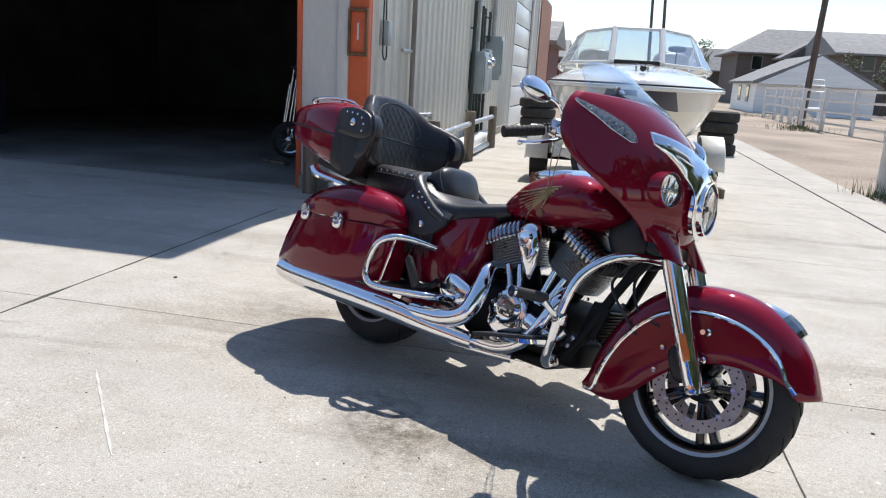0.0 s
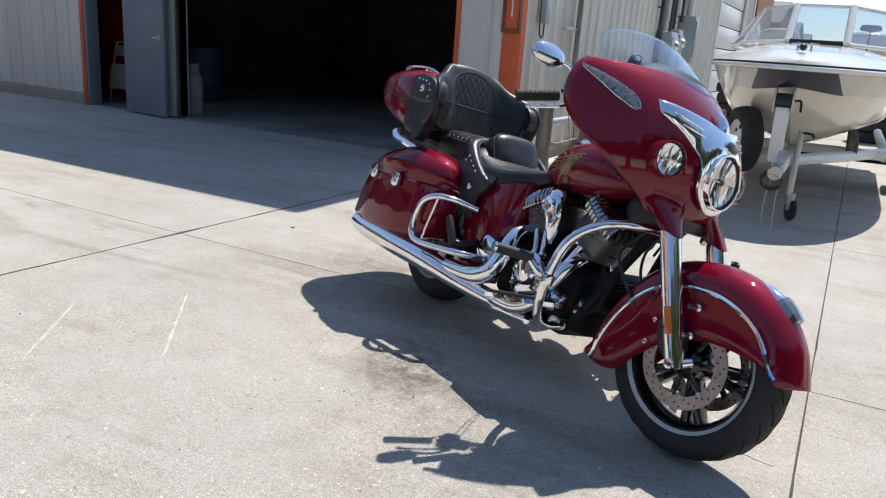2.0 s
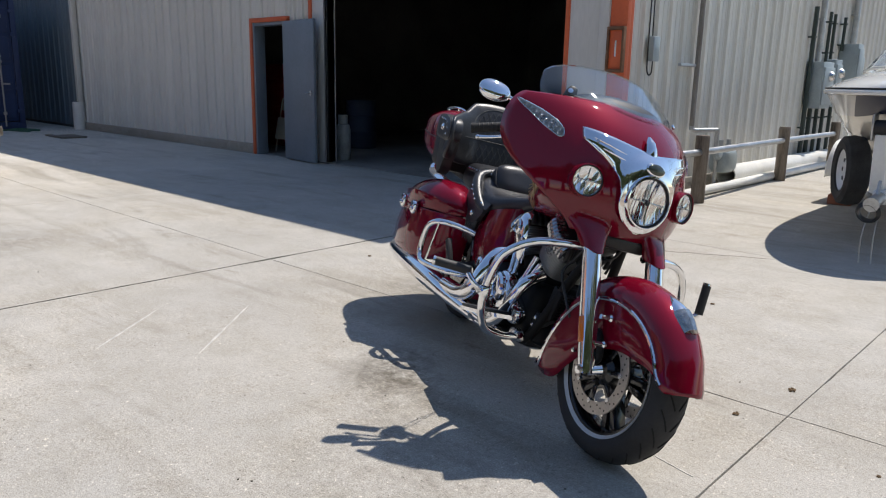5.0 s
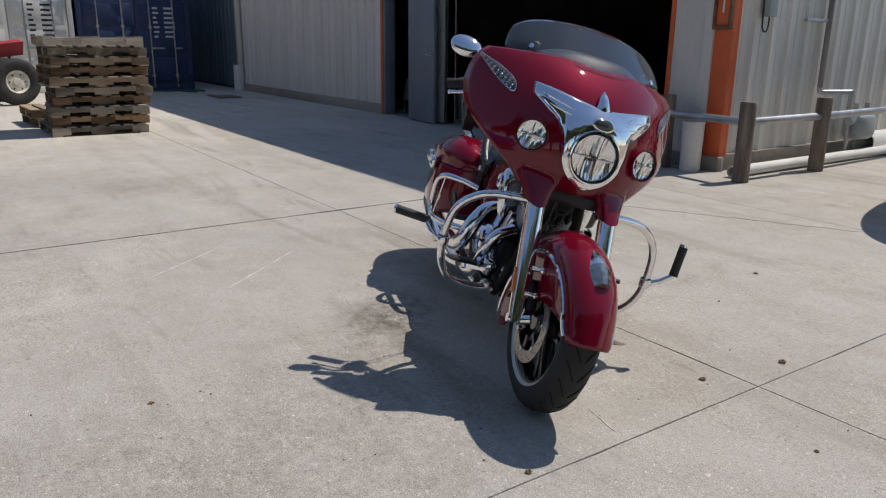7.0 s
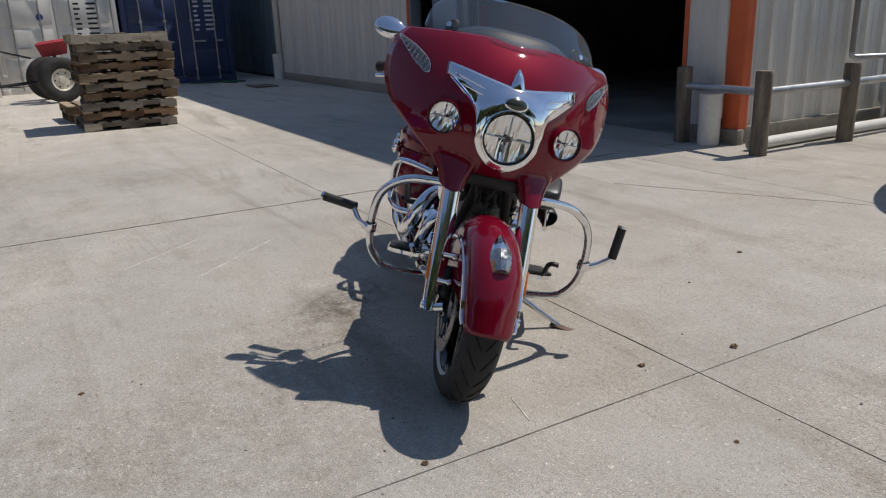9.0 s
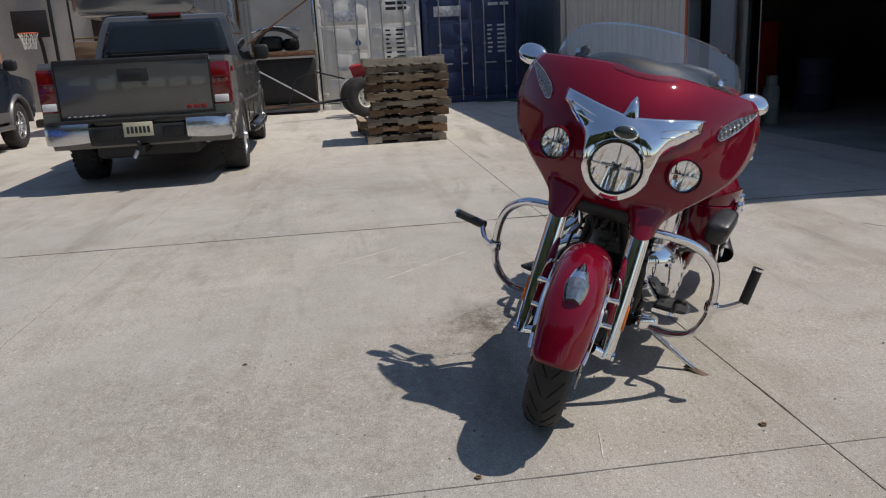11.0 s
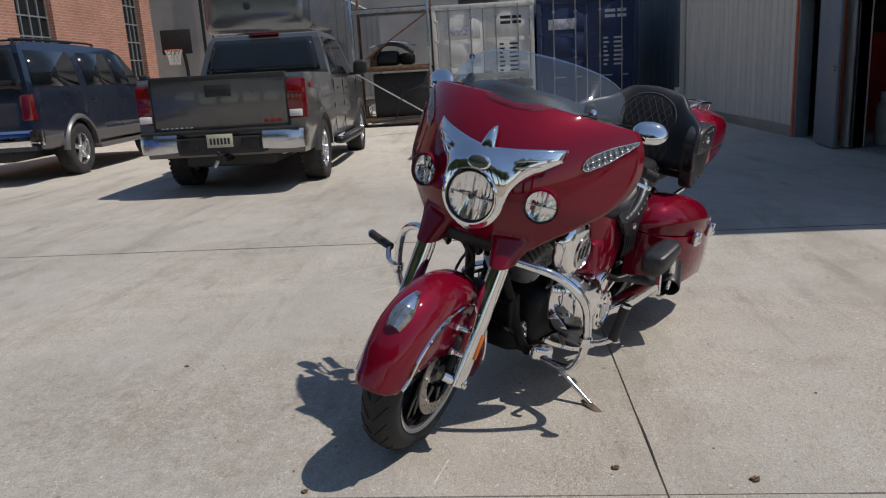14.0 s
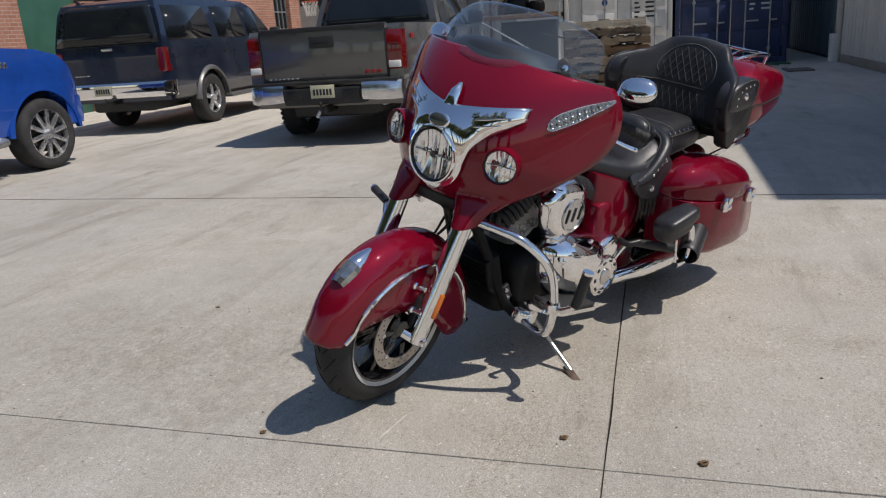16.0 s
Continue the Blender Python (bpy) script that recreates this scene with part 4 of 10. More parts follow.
for s in (-1, 1):
    pts = [on_fender(i, min(0.098, 0.9 * (lower[i] - crest[i]).length), s) for i in range(1, N - 3, 2)]
    part("chrome_strip", tube(B(), pts, 0.0075, 8, steps=3, flat=1.0), CHROME, mud, "bright chrome mudguard strip")
    for (x, z) in ((1.60, 0.487), (1.605, 0.395), (1.47, 0.40), (1.46, 0.32)):
        big = x > 1.55
        bm = B()
        p = Vector((x, s * 0.094, z))
        lathe(bm, [(0.013 if big else 0.008, 0.0), (0.013 if big else 0.008, 0.008), (0.008, 0.014 if big else 0.010), (0.0, 0.015 if big else 0.011)], p, (0, s, 0), 14)
        if big:
            cyl(bm, p, p + Vector((-0.005, s * 0.045, 0.0)), 0.009, n=10)
        part("fender_bolt", bm, CHROME, mud)
# lamp on top of the mudguard
REFLECT_LENS = mat("faceted_lens", (0.36, 0.37, 0.36), 0.08, 0.85, var=0.15, scale=60)
lamp = part("fender_lamp", lathe(B(), [(0.0, 0.0), (0.0001, 0.0)], (1.8, 0, 0.6), (0, 0, 1), 6), CHROME, bike, "chrome teardrop lamp on the mudguard", m=FORK)
lamp_bm = B()
rs = []
for k in range(9):
    f = k / 8
    w = 0.037 * math.sin(math.pi * (0.06 + 0.72 * f)) ** 0.8
    h = 0.040 * math.sin(math.pi * (0.05 + 0.66 * f)) ** 0.9
    base = Vector((1.728, 0, 0.627)).lerp(Vector((1.858, 0, 0.538)), f)
    nrm = Vector((0.56, 0, 0.83))
    rs.append([base + Vector((0, w * math.cos(a), 0)) + nrm * (h * math.sin(a)) - nrm * 0.006 for a in [math.pi * j / 12 for j in range(13)]])
loft(lamp_bm, rs)
_old = lamp.data
lamp.data = mesh_of("fender_lamp", lamp_bm, CHROME)
bpy.data.meshes.remove(_old)
lens_bm = B()
rl = []
for k in range(4, 9):
    mid = sum((Vector(p) for p in rs[k]), Vector()) / len(rs[k])
    rl.append([mid + (Vector(p) - mid) * 1.06 + Vector((0.002, 0, 0.002)) for p in rs[k][1:-1:2]])
loft(lens_bm, rl)
part("lens", lens_bm, REFLECT_LENS, lamp, "faceted clear lamp lens", sharp=4)

# --- fork legs
for s in (-1, 1):
    leg = part("fork_leg", tube(B(), [(1.618, s * 0.142, 0.288), (1.602, s * 0.142, 0.325), (1.535, s * 0.142, 0.475), (1.448, s * 0.142, 0.673)], [0.027, 0.031, 0.0335, 0.0335], 24, smooth=False), CHROME, bike, "chrome lower fork leg", m=FORK)
    part("fork_tube", tube(B(), [(1.525, s * 0.142, 0.50), (1.440, s * 0.142, 0.691)], 0.0325, 18, smooth=False), CHROME, leg)
    part("dust_seal", lathe(B(), [(0.0325, 0.0), (0.0335, 0.010), (0.026, 0.018)], (1.520, s * 0.142, 0.510), (-0.41, 0, 0.91), 20), CHROME, leg)
    bm = B()
    cyl(bm, (1.618, s * 0.142, 0.30), (1.64, s * 0.10, 0.318), 0.018, n=12)
    lathe(bm, [(0.0, 0.0), (0.016, 0.0), (0.016, 0.008), (0.0, 0.010)], (1.612, s * 0.168, 0.30), (0, s, 0), 14)
    part("axle_clamp", bm, CHROME, leg)
    obox(bm := B(), plane((1.560, s * 0.174, 0.425), (-0.41, 0, 0.91), (0.91, 0, 0.41)), 0.090, 0.024, 0.010, 0.0048)
    part("reflector", bm, AMBER, leg, "amber side reflector")
    blob(bm := B(), (1.555, s * 0.105, 0.37), 0.05, 0.026, 0.065, pose(0, 0, 0, 0, -25, 0), e=3.2)
    part("brake_caliper", bm, BLACK_METAL, leg)

# --- batwing fairing
FAIR = [  # middle x, middle z, edge half width, edge x, edge z
    (1.245, 1.205, 0.388, 1.075, 1.165),
    (1.300, 1.165, 0.416, 1.068, 1.135),
    (1.362, 1.105, 0.438, 1.068, 1.075),
    (1.410, 1.035, 0.443, 1.085, 1.003),
    (1.440, 0.960, 0.424, 1.140, 0.938),
    (1.452, 0.890, 0.384, 1.217, 0.885),
    (1.446, 0.820, 0.316, 1.292, 0.828),
    (1.430, 0.765, 0.240, 1.345, 0.768),
    (1.418, 0.742, 0.205, 1.360, 0.730),
]


def fair(s, t):
    """The fairing's skin: s from -1 (right edge) to 1, t from 0 (top) to 1 (bottom)."""
    k = min(len(FAIR) - 2, int(t * (len(FAIR) - 1)))
    f = t * (len(FAIR) - 1) - k
    P = [FAIR[max(0, min(len(FAIR) - 1, k + q))] for q in (-1, 0, 1, 2)]
    v = [0.5 * (2 * b + (c - a) * f + (2 * a - 5 * b + 4 * c - d) * f * f + (3 * b - a - 3 * c + d) * f ** 3) for a, b, c, d in zip(*P)]
    a = abs(s)
    p = 2.45 - 0.4 * t
    x = v[3] + (v[0] - v[3]) * (1 - a ** p)
    z = v[4] + (v[1] - v[4]) * (1 - a ** 1.8)
    return Vector((x, s * v[2], z))


def fair_yz(y, z):
    """The skin's point at a given y and z."""
    lo, hi = 0.0, 1.0
    for _ in range(26):
        t = (lo + hi) / 2
        k = min(len(FAIR) - 2, int(t * (len(FAIR) - 1)))
        f = t * (len(FAIR) - 1) - k
        w = FAIR[k][2] * (1 - f) + FAIR[k + 1][2] * f
        p = fair(max(-1, min(1, y / w)), t)
        if p.z > z:
            lo = t
        else:
            hi = t
    return Vector((p.x, y, z))


def fair_normal(y, z):
    a, b, c = fair_yz(y, z), fair_yz(y + 0.01, z), fair_yz(y, z + 0.01)
    n = (b - a).cross(c - a).normalized()
    return n if n.x > 0 else -n


bm = B()
S, T = 40, 30
g = [[bm.verts.new(fair(-1 + 2 * i / S, j / T)) for i in range(S + 1)] for j in range(T + 1)]
for j in range(T):
    bridge(bm, g[j], g[j + 1], closed=False)
fairing = part("fairing", bm, RED_PAINT, bike, "red batwing fairing with chrome headlamp surround", m=FORK, sharp=70, thick=0.012)
# inner dash panel, dark
bm = B()
g = []
for j in range(9):
    row = []
    for i in range(S + 1):
        s = -1 + 2 * i / S
        p = fair(s * 0.985, j / 8 * 0.97)
        row.append(bm.verts.new(p + Vector((-0.05 * (1 - abs(s) ** 4) - 0.006, 0, -0.002))))
    g.append(row)
for a, b in zip(g, g[1:]):
    bridge(bm, a, b, closed=False)
part("dash_panel", bm, BLACK_PLASTIC, fairing, "black plastic dash behind the fairing", sharp=70)
# flat top of the dash behind the windscreen, with the instrument binnacle
bm = B()
va = []
for i in range(25):
    s = -0.96 + 1.92 * i / 24
    p = fair(s, 0.02)
    va.append(ring(bm, [p + Vector((-0.012, 0, -0.012)), p + Vector((-0.07 * (1 - s ** 4) - 0.01, 0, -0.012)), Vector((min(p.x - 0.03, 1.09 - 0.02 * abs(s)), p.y * 0.97, p.z - 0.035)), Vector((min(p.x - 0.035, 1.08), p.y * 0.95, p.z - 0.12))]))
for a, b in zip(va, va[1:]):
    bridge(bm, a, b, closed=False)
part("dash_top", bm, mat("dash_grey", (0.016, 0.019, 0.024), 0.45, var=0.1, scale=8), fairing, "dark grey dash top behind the windscreen", sharp=50)
for y in (-0.10, 0.10):
    lathe(bm := B(), [(0.058, 0.0), (0.060, 0.02), (0.052, 0.024), (0.048, 0.012), (0.0, 0.012)], (1.088, y, 1.115), (-1, 0, 0.35), 28)
    part("gauge", bm, CHROME, fairing, "round instrument with a chrome rim")
# chin of the fairing between the fork shrouds
bm = B()
rows = []
for z, back in ((0.815, 0.004), (0.795, 0.001), (0.775, 0.001), (0.758, 0.004), (0.748, 0.014), (0.750, 0.040)):
    rows.append(ring(bm, [fair_yz(0.150 * k / 10, max(z, 0.785)) + Vector((-0.005 - back - 0.25 * max(0.0, 0.785 - z), 0, z - max(z, 0.785) + 0.012 * (k / 10) ** 2)) for k in range(-10, 11)]))
for a, b in zip(rows, rows[1:]):
    bridge(bm, a, b, closed=False)
part("chin", bm, RED_PAINT, fairing, sharp=60, thick=0.004)
# legs of the fairing, which flow down round the fork tubes
for s in (-1, 1):
    rs = []
    for z, ya, yb, dep, off in ((0.880, 0.045, 0.285, 0.05, -0.012), (0.840, 0.050, 0.272, 0.07, -0.004), (0.805, 0.055, 0.252, 0.09, 0.001), (0.785, 0.060, 0.238, 0.10, 0.003), (0.765, 0.068, 0.222, 0.10, 0.0),
                                (0.745, 0.077, 0.208, 0.095, 0.0), (0.725, 0.086, 0.198, 0.088, 0.0), (0.705, 0.093, 0.191, 0.082, 0.0), (0.690, 0.098, 0.187, 0.078, 0.0)):
        front, back_ = [], []
        yc, hw = (ya + yb) / 2, (yb - ya) / 2
        for k in range(11):
            y = ya + (yb - ya) * k / 10
            u = (y - yc) / hw
            if z > 0.78:
                x = fair_yz(s * y, z).x + off
            else:
                f = (0.785 - z) / 0.095
                low = fair_yz(s * (ya + (yb - ya) * k / 10), 0.785).x + 0.003
                x = low * (1 - f) + (1.486 - 0.030 * abs(u) ** 2.2) * f
            edge = abs(u) ** 6
            front.append((x - 0.03 * edge, s * y, z - 0.010 * (1 - u * u) * max(0.0, (0.74 - z) / 0.05)))
            back_.append((x - dep * (1 - 0.35 * u * u), s * y, z + 0.02))
        rs.append(front + back_[::-1])
    part("fork_shroud", loft(B(), rs, cap0=False), RED_PAINT, fairing, sharp=60)


# chrome surround: wings, peak and a bowl below the headlamp
bm = B()
rows = []
zs = [0.781 + 0.009 * k for k in range(34)]
NH = 22
for z in zs:
    if z > 1.078:
        break
    if z < 0.893:
        w = max(0.012, math.sqrt(max(0.0, 0.113 ** 2 - (z - 0.893) ** 2)))
    elif z <= 0.93:
        w = 0.113 + 0.010 * (z - 0.893) / 0.037
    else:   # the wing sweeps out above the lamp
        w = 0.123 + 0.115 * min(1.0, (z - 0.93) / 0.112) ** 1.7
    row = []
    for i in range(2 * NH + 1):
        s = -1 + i / NH
        y = w * s
        zz = z
        if z > 0.985:   # upper rim dips between the peak and the wing tips
            top = 1.048 + 0.040 * min(1.0, abs(y) / 0.235) ** 1.3
            zz = 0.985 + (z - 0.985) * (top - 0.985) / (1.078 - 0.985)
        p = fair_yz(y, zz)
        n = fair_normal(y, zz)
        lift = 0.020 * (1 - abs(s) ** 6) + 0.001
        p = p + n * lift
        near = max(0.0, min(1.0, (0.165 - math.hypot(y, zz - 0.893)) / 0.06))
        near = near * near * (3 - 2 * near)
        p.x = max(p.x, p.x + (1.470 - 0.28 * max(0.0, math.hypot(y, zz - 0.893) - 0.085) - p.x) * near)
        if math.hypot(y, zz - 0.893) < 0.074:
            p.x = 1.405
        row.append(p)
    rows.append(ring(bm, row))
for a, b in zip(rows, rows[1:]):
    bridge(bm, a, b, closed=False)
nac = part("headlamp_surround", bm, CHROME, bike, "polished chrome winged headlamp surround", m=FORK, sharp=70, thick=0.004)
# raised peak and badge
bm = B()
rs = []
for f, w, h in ((0.0, 0.026, 0.002), (0.25, 0.026, 0.012), (0.50, 0.021, 0.022), (0.75, 0.015, 0.024), (1.0, 0.004, 0.010)):
    z = 1.035 + 0.09 * f
    p = fair_yz(0.0, min(z, 1.12)) + Vector((0.018, 0, 0))
    rs.append([p + Vector((h * math.sin(a), w * math.cos(a), 0)) for a in [math.pi * k / 10 for k in range(11)]])
loft(bm, rs)
part("peak", bm, CHROME, nac, "chrome peak above the headlamp")
blob(bm := B(), (1.462, 0, 1.010), 0.011, 0.038, 0.022, pose(0, 0, 0, 0, -22, 0))
part("badge_rim", blob(B(), (1.459, 0, 1.010), 0.011, 0.043, 0.027, pose(0, 0, 0, 0, -22, 0)), CHROME, nac)
part("badge", bm, mat("dark_badge", (0.09, 0.10, 0.085), 0.15, 0.6, var=0.2), nac, "dark oval badge")
for s in (-1, 1):
    p = fair_yz(s * 0.195, 1.045)
    n = fair_normal(s * 0.195, 1.045)
    part("screw", lathe(B(), [(0.006, 0), (0.006, 0.003), (0.0, 0.004)], p + n * 0.018, n, 12), DULL_CHROME, nac)


REFLECT = mat("lamp_reflector", (0.98, 0.98, 0.99), 0.08, 1.0, var=0.03, scale=30, rough_var=0.05)
CELL = mat("signal_reflector", (0.30, 0.31, 0.32), 0.30, 0.9, var=0.05, scale=30)


def round_lamp(name, p, d, r, bezel, parent, label, m, facets=True):
    d = Vector(d).normalized()
    bm = B()
    lathe(bm, [(r * 1.17, -0.07), (r * 1.165, 0.002), (r * 1.14, 0.010), (r * 1.08, 0.011), (r * 1.03, 0.004), (r * 1.02, -0.035)], p, d, 44)
    lp = part(name, bm, bezel, parent, label, m=m)
    part("lamp_ring", lathe(B(), [(r * 1.045, 0.0085), (r * 1.02, 0.007), (r * 0.99, 0.003), (r * 0.985, -0.01)], p, d, 44), BLACK_PLASTIC, lp)
    vert = (Vector((0, 0, 1)) - d * d.z).normalized()
    hor = d.cross(vert)
    # shallow bowl of upright hollow flutes in two tiers
    rf = random.Random(int(r * 1000))
    bm = B()
    cols = 5 if r > 0.07 else 3
    for a in range(-cols, cols):
        for tier in (-1, 1):
            tilt, turn_ = rf.uniform(-0.7, 0.9), rf.uniform(-0.3, 0.3)
            g = []
            for i in range(7):
                fu = i / 6
                u = (a + fu) / cols
                edge_ = math.sqrt(max(0.0, 1 - u * u))
                row = []
                for j in range(6):
                    v = tier * edge_ * j / 5
                    h = -0.011 * (1 - u * u - v * v) - 0.003 - 0.10 * r / cols * 4 * fu * (1 - fu) + (fu - 0.5) * turn_ * r / cols - tier * (v - tier * edge_ / 2) * tilt * r * 0.25
                    row.append(bm.verts.new(Vector(p) + (hor * u + vert * v) * r * 0.97 + d * h))
                g.append(row)
            for x, y in zip(g, g[1:]):
                bridge(bm, x, y, closed=False)
    part("reflector_bowl", bm, REFLECT, lp, sharp=50)
    part("bowl_back", lathe(B(), [(0.0, -0.030), (r * 0.6, -0.029), (r * 0.97, -0.02), (r * 0.98, 0.0)], p, d, 32), REFLECT, lp)
    bm = B()
    obox(bm, plane(Vector(p) - d * 0.004, hor, vert), r * 1.84, r * 0.07, 0.006, 0.002)
    obox(bm, plane(Vector(p) - d * 0.006, hor, vert), r * 0.09, r * 1.8, 0.006, 0.002)
    part("lamp_bar", bm, DULL_CHROME, lp)
    part("bulb_cap", lathe(B(), [(r * 0.14, -0.012), (r * 0.14, -0.002), (r * 0.10, 0.004), (0.0, 0.006)], p, d, 16), BLACK_PLASTIC if r > 0.07 else DULL_CHROME, lp)
    bm = B()
    lathe(bm, [(r * 0.96, 0.004), (r * 0.7, 0.014), (r * 0.35, 0.020), (0.0, 0.022)], p, d, 36)
    ln = part("lens", bm, LENS, lp)
    ln.visible_shadow = False
    return lp


round_lamp("headlamp", (1.472, 0.0, 0.893), (1, 0, 0.06), 0.083, CHROME, bike, "large round chrome headlamp", FORK)
for s in (-1, 1):
    p = fair_yz(s * 0.216, 0.908)
    n = (fair_normal(s * 0.216, 0.908) + Vector((1.0, 0, 0.0))).normalized()
    round_lamp("fog_lamp", p + n * 0.019, n, 0.052, RED_PAINT, bike, "round driving lamp in a red bezel", FORK)
    # long lens along the shoulder of the fairing
    up, lowr = [], []
    for k in range(9):
        f = k / 8
        y = s * (0.405 - 0.115 * f)
        z = 1.128 - 0.078 * f
        w = 0.039 * min(1.0, (0.06 + f) / 0.6) ** 0.75 * (1 - 0.5 * max(0.0, (f - 0.86) / 0.14) ** 2)
        up.append((y, z + w * 0.55))
        lowr.append((y, z - w * 0.75))
    bm = B()
    ra = []
    for (ya, za), (yb, zb) in zip(up, lowr):
        col = []
        for q in range(5):
            f = q / 4
            y, z = ya + (yb - ya) * f, za + (zb - za) * f
            col.append(fair_yz(y, z) + fair_normal(y, z) * (0.0065 + 0.006 * math.sin(math.pi * f)))
        ra.append(col)
    vs = [ring(bm, c) for c in ra]
    for a, b in zip(vs, vs[1:]):
        bridge(bm, a, b, closed=False)
    turn = part("turn_signal", bm, LENS, bike, "clear slanted turn signal lens in the fairing", m=FORK, sharp=60)
    edge = [c[0] for c in ra] + [c[-1] for c in ra[::-1]]
    part("signal_rim", tube(B(), edge, 0.0013, 6, steps=2, closed=True), CHROME, turn)
    for k in range(18):
        u = 0.55 + 0.42 * k
        i0 = min(7, int(u))
        f = u - i0
        top_p, low_p = ra[i0][0].lerp(ra[i0 + 1][0], f), ra[i0][4].lerp(ra[i0 + 1][4], f)
        mid = top_p.lerp(low_p, 0.30 if k % 2 else 0.70)
        nn = fair_normal(mid.y, mid.z)
        rc_ = min(0.0085, 0.30 * (top_p - low_p).length)
        part("signal_cell", lathe(B(), [(rc_, 0.0015), (rc_ * 0.75, -0.0005), (rc_ * 0.35, -0.0012), (rc_ * 0.3, 0.0004), (0.0, 0.0008)], mid, nn, 12), CELL, turn, "small round mirror cell")
    bm = B()
    vs = [ring(bm, [c[0].lerp(c[4], q / 2) - fair_normal(c[2].y, c[2].z) * 0.004 for q in range(3)]) for c in ra]
    for a, b in zip(vs, vs[1:]):
        bridge(bm, a, b, closed=False)
    part("signal_back", bm, CELL, turn)

# windscreen
bm = B()
g = []
for j in range(13):
    v = j / 12
    row = []
    for i in range(29):
        s = -1 + 2 * i / 28
        hgt = 0.124 * max(0.0, 1 - s * s) ** 0.52 + 0.036
        x = 1.290 - 0.178 * s * s - 0.235 * v * hgt / 0.168
        y = s * (0.300 + 0.036 * math.sin(math.pi * min(0.5, v * 1.1)) * (1 - 0.3 * v))
        z = 1.178 + 0.018 * s * s - 0.034 * max(0.0, (abs(s) - 0.72) / 0.28) ** 2 * (1 - v) + hgt * v - 0.012 * abs(s) ** 8 * v
        row.append(bm.verts.new((x, y, z)))
    g.append(row)
for a, b in zip(g, g[1:]):
    bridge(bm, a, b, closed=False)
ws = part("windscreen", bm, SCREEN, bike, "tinted clear plastic windscreen", m=FORK, sharp=70, thick=0.004)
ws.visible_shadow = True
for s in (-1, 1):
    part("screen_bolt", lathe(B(), [(0.010, 0), (0.010, 0.006), (0.0, 0.009)], (1.168, s * 0.250, 1.205), (0.75, s * 0.45, 0.5), 14), CHROME, ws)
    blob(bm := B(), (1.150, s * 0.238, 1.196), 0.010, 0.022, 0.036, pose(0, 0, 0, s * 18, -20, s * 30), e=2.6)
    part("screen_bracket", bm, BLACK_PLASTIC, ws)

# moulded cowl of the dash close behind the screen, and its bright rim
rs = []
for k in range(17):
    s = -1 + k / 8
    y = 0.235 * s
    hh = 0.056 * (1 - abs(s) ** 3.5) + 0.008
    xb = 1.262 - 0.148 * (y / 0.286) ** 2
    rs.append([(xb + 0.016, y, 1.172 + 0.020 * s * s), (xb + 0.010, y, 1.184 + 0.014 * s * s), (xb - 0.026, y, 1.174 + hh * 0.75), (xb - 0.062, y, 1.172 + hh), (xb - 0.105, y, 1.172 + hh * 0.9), (xb - 0.13, y, 1.150), (xb - 0.06, y, 1.140)])
part("dash_cowl", loft(B(), rs), mat("cowl_slate", (0.014, 0.019, 0.028), 0.55, var=0.1, scale=8), fairing, "slate blue dash cowl behind the windscreen", sharp=60)
part("dash_rim", tube(B(), [(1.243, -0.112, 1.176), (1.188, -0.110, 1.216), (1.193, -0.06, 1.228), (1.199, 0, 1.231), (1.193, 0.06, 1.228), (1.188, 0.110, 1.216), (1.243, 0.112, 1.176)], 0.0022, 6), DULL_CHROME, fairing, "thin bright dash rim")
# raised ribs on the chrome wings
for s in (-1, 1):
    for y0, z0, y1, z1 in ((0.095, 1.022, 0.205, 1.052), (0.085, 1.000, 0.180, 1.024)):
        pts = []
        for k in range(7):
            f = k / 6
            y, z = s * (y0 + (y1 - y0) * f), z0 + (z1 - z0) * f
            pts.append(fair_yz(y, z) + fair_normal(y, z) * 0.0195)
        part("wing_rib", tube(B(), pts, [0.001, 0.0024, 0.003, 0.003, 0.003, 0.0024, 0.001], 8), CHROME, nac)

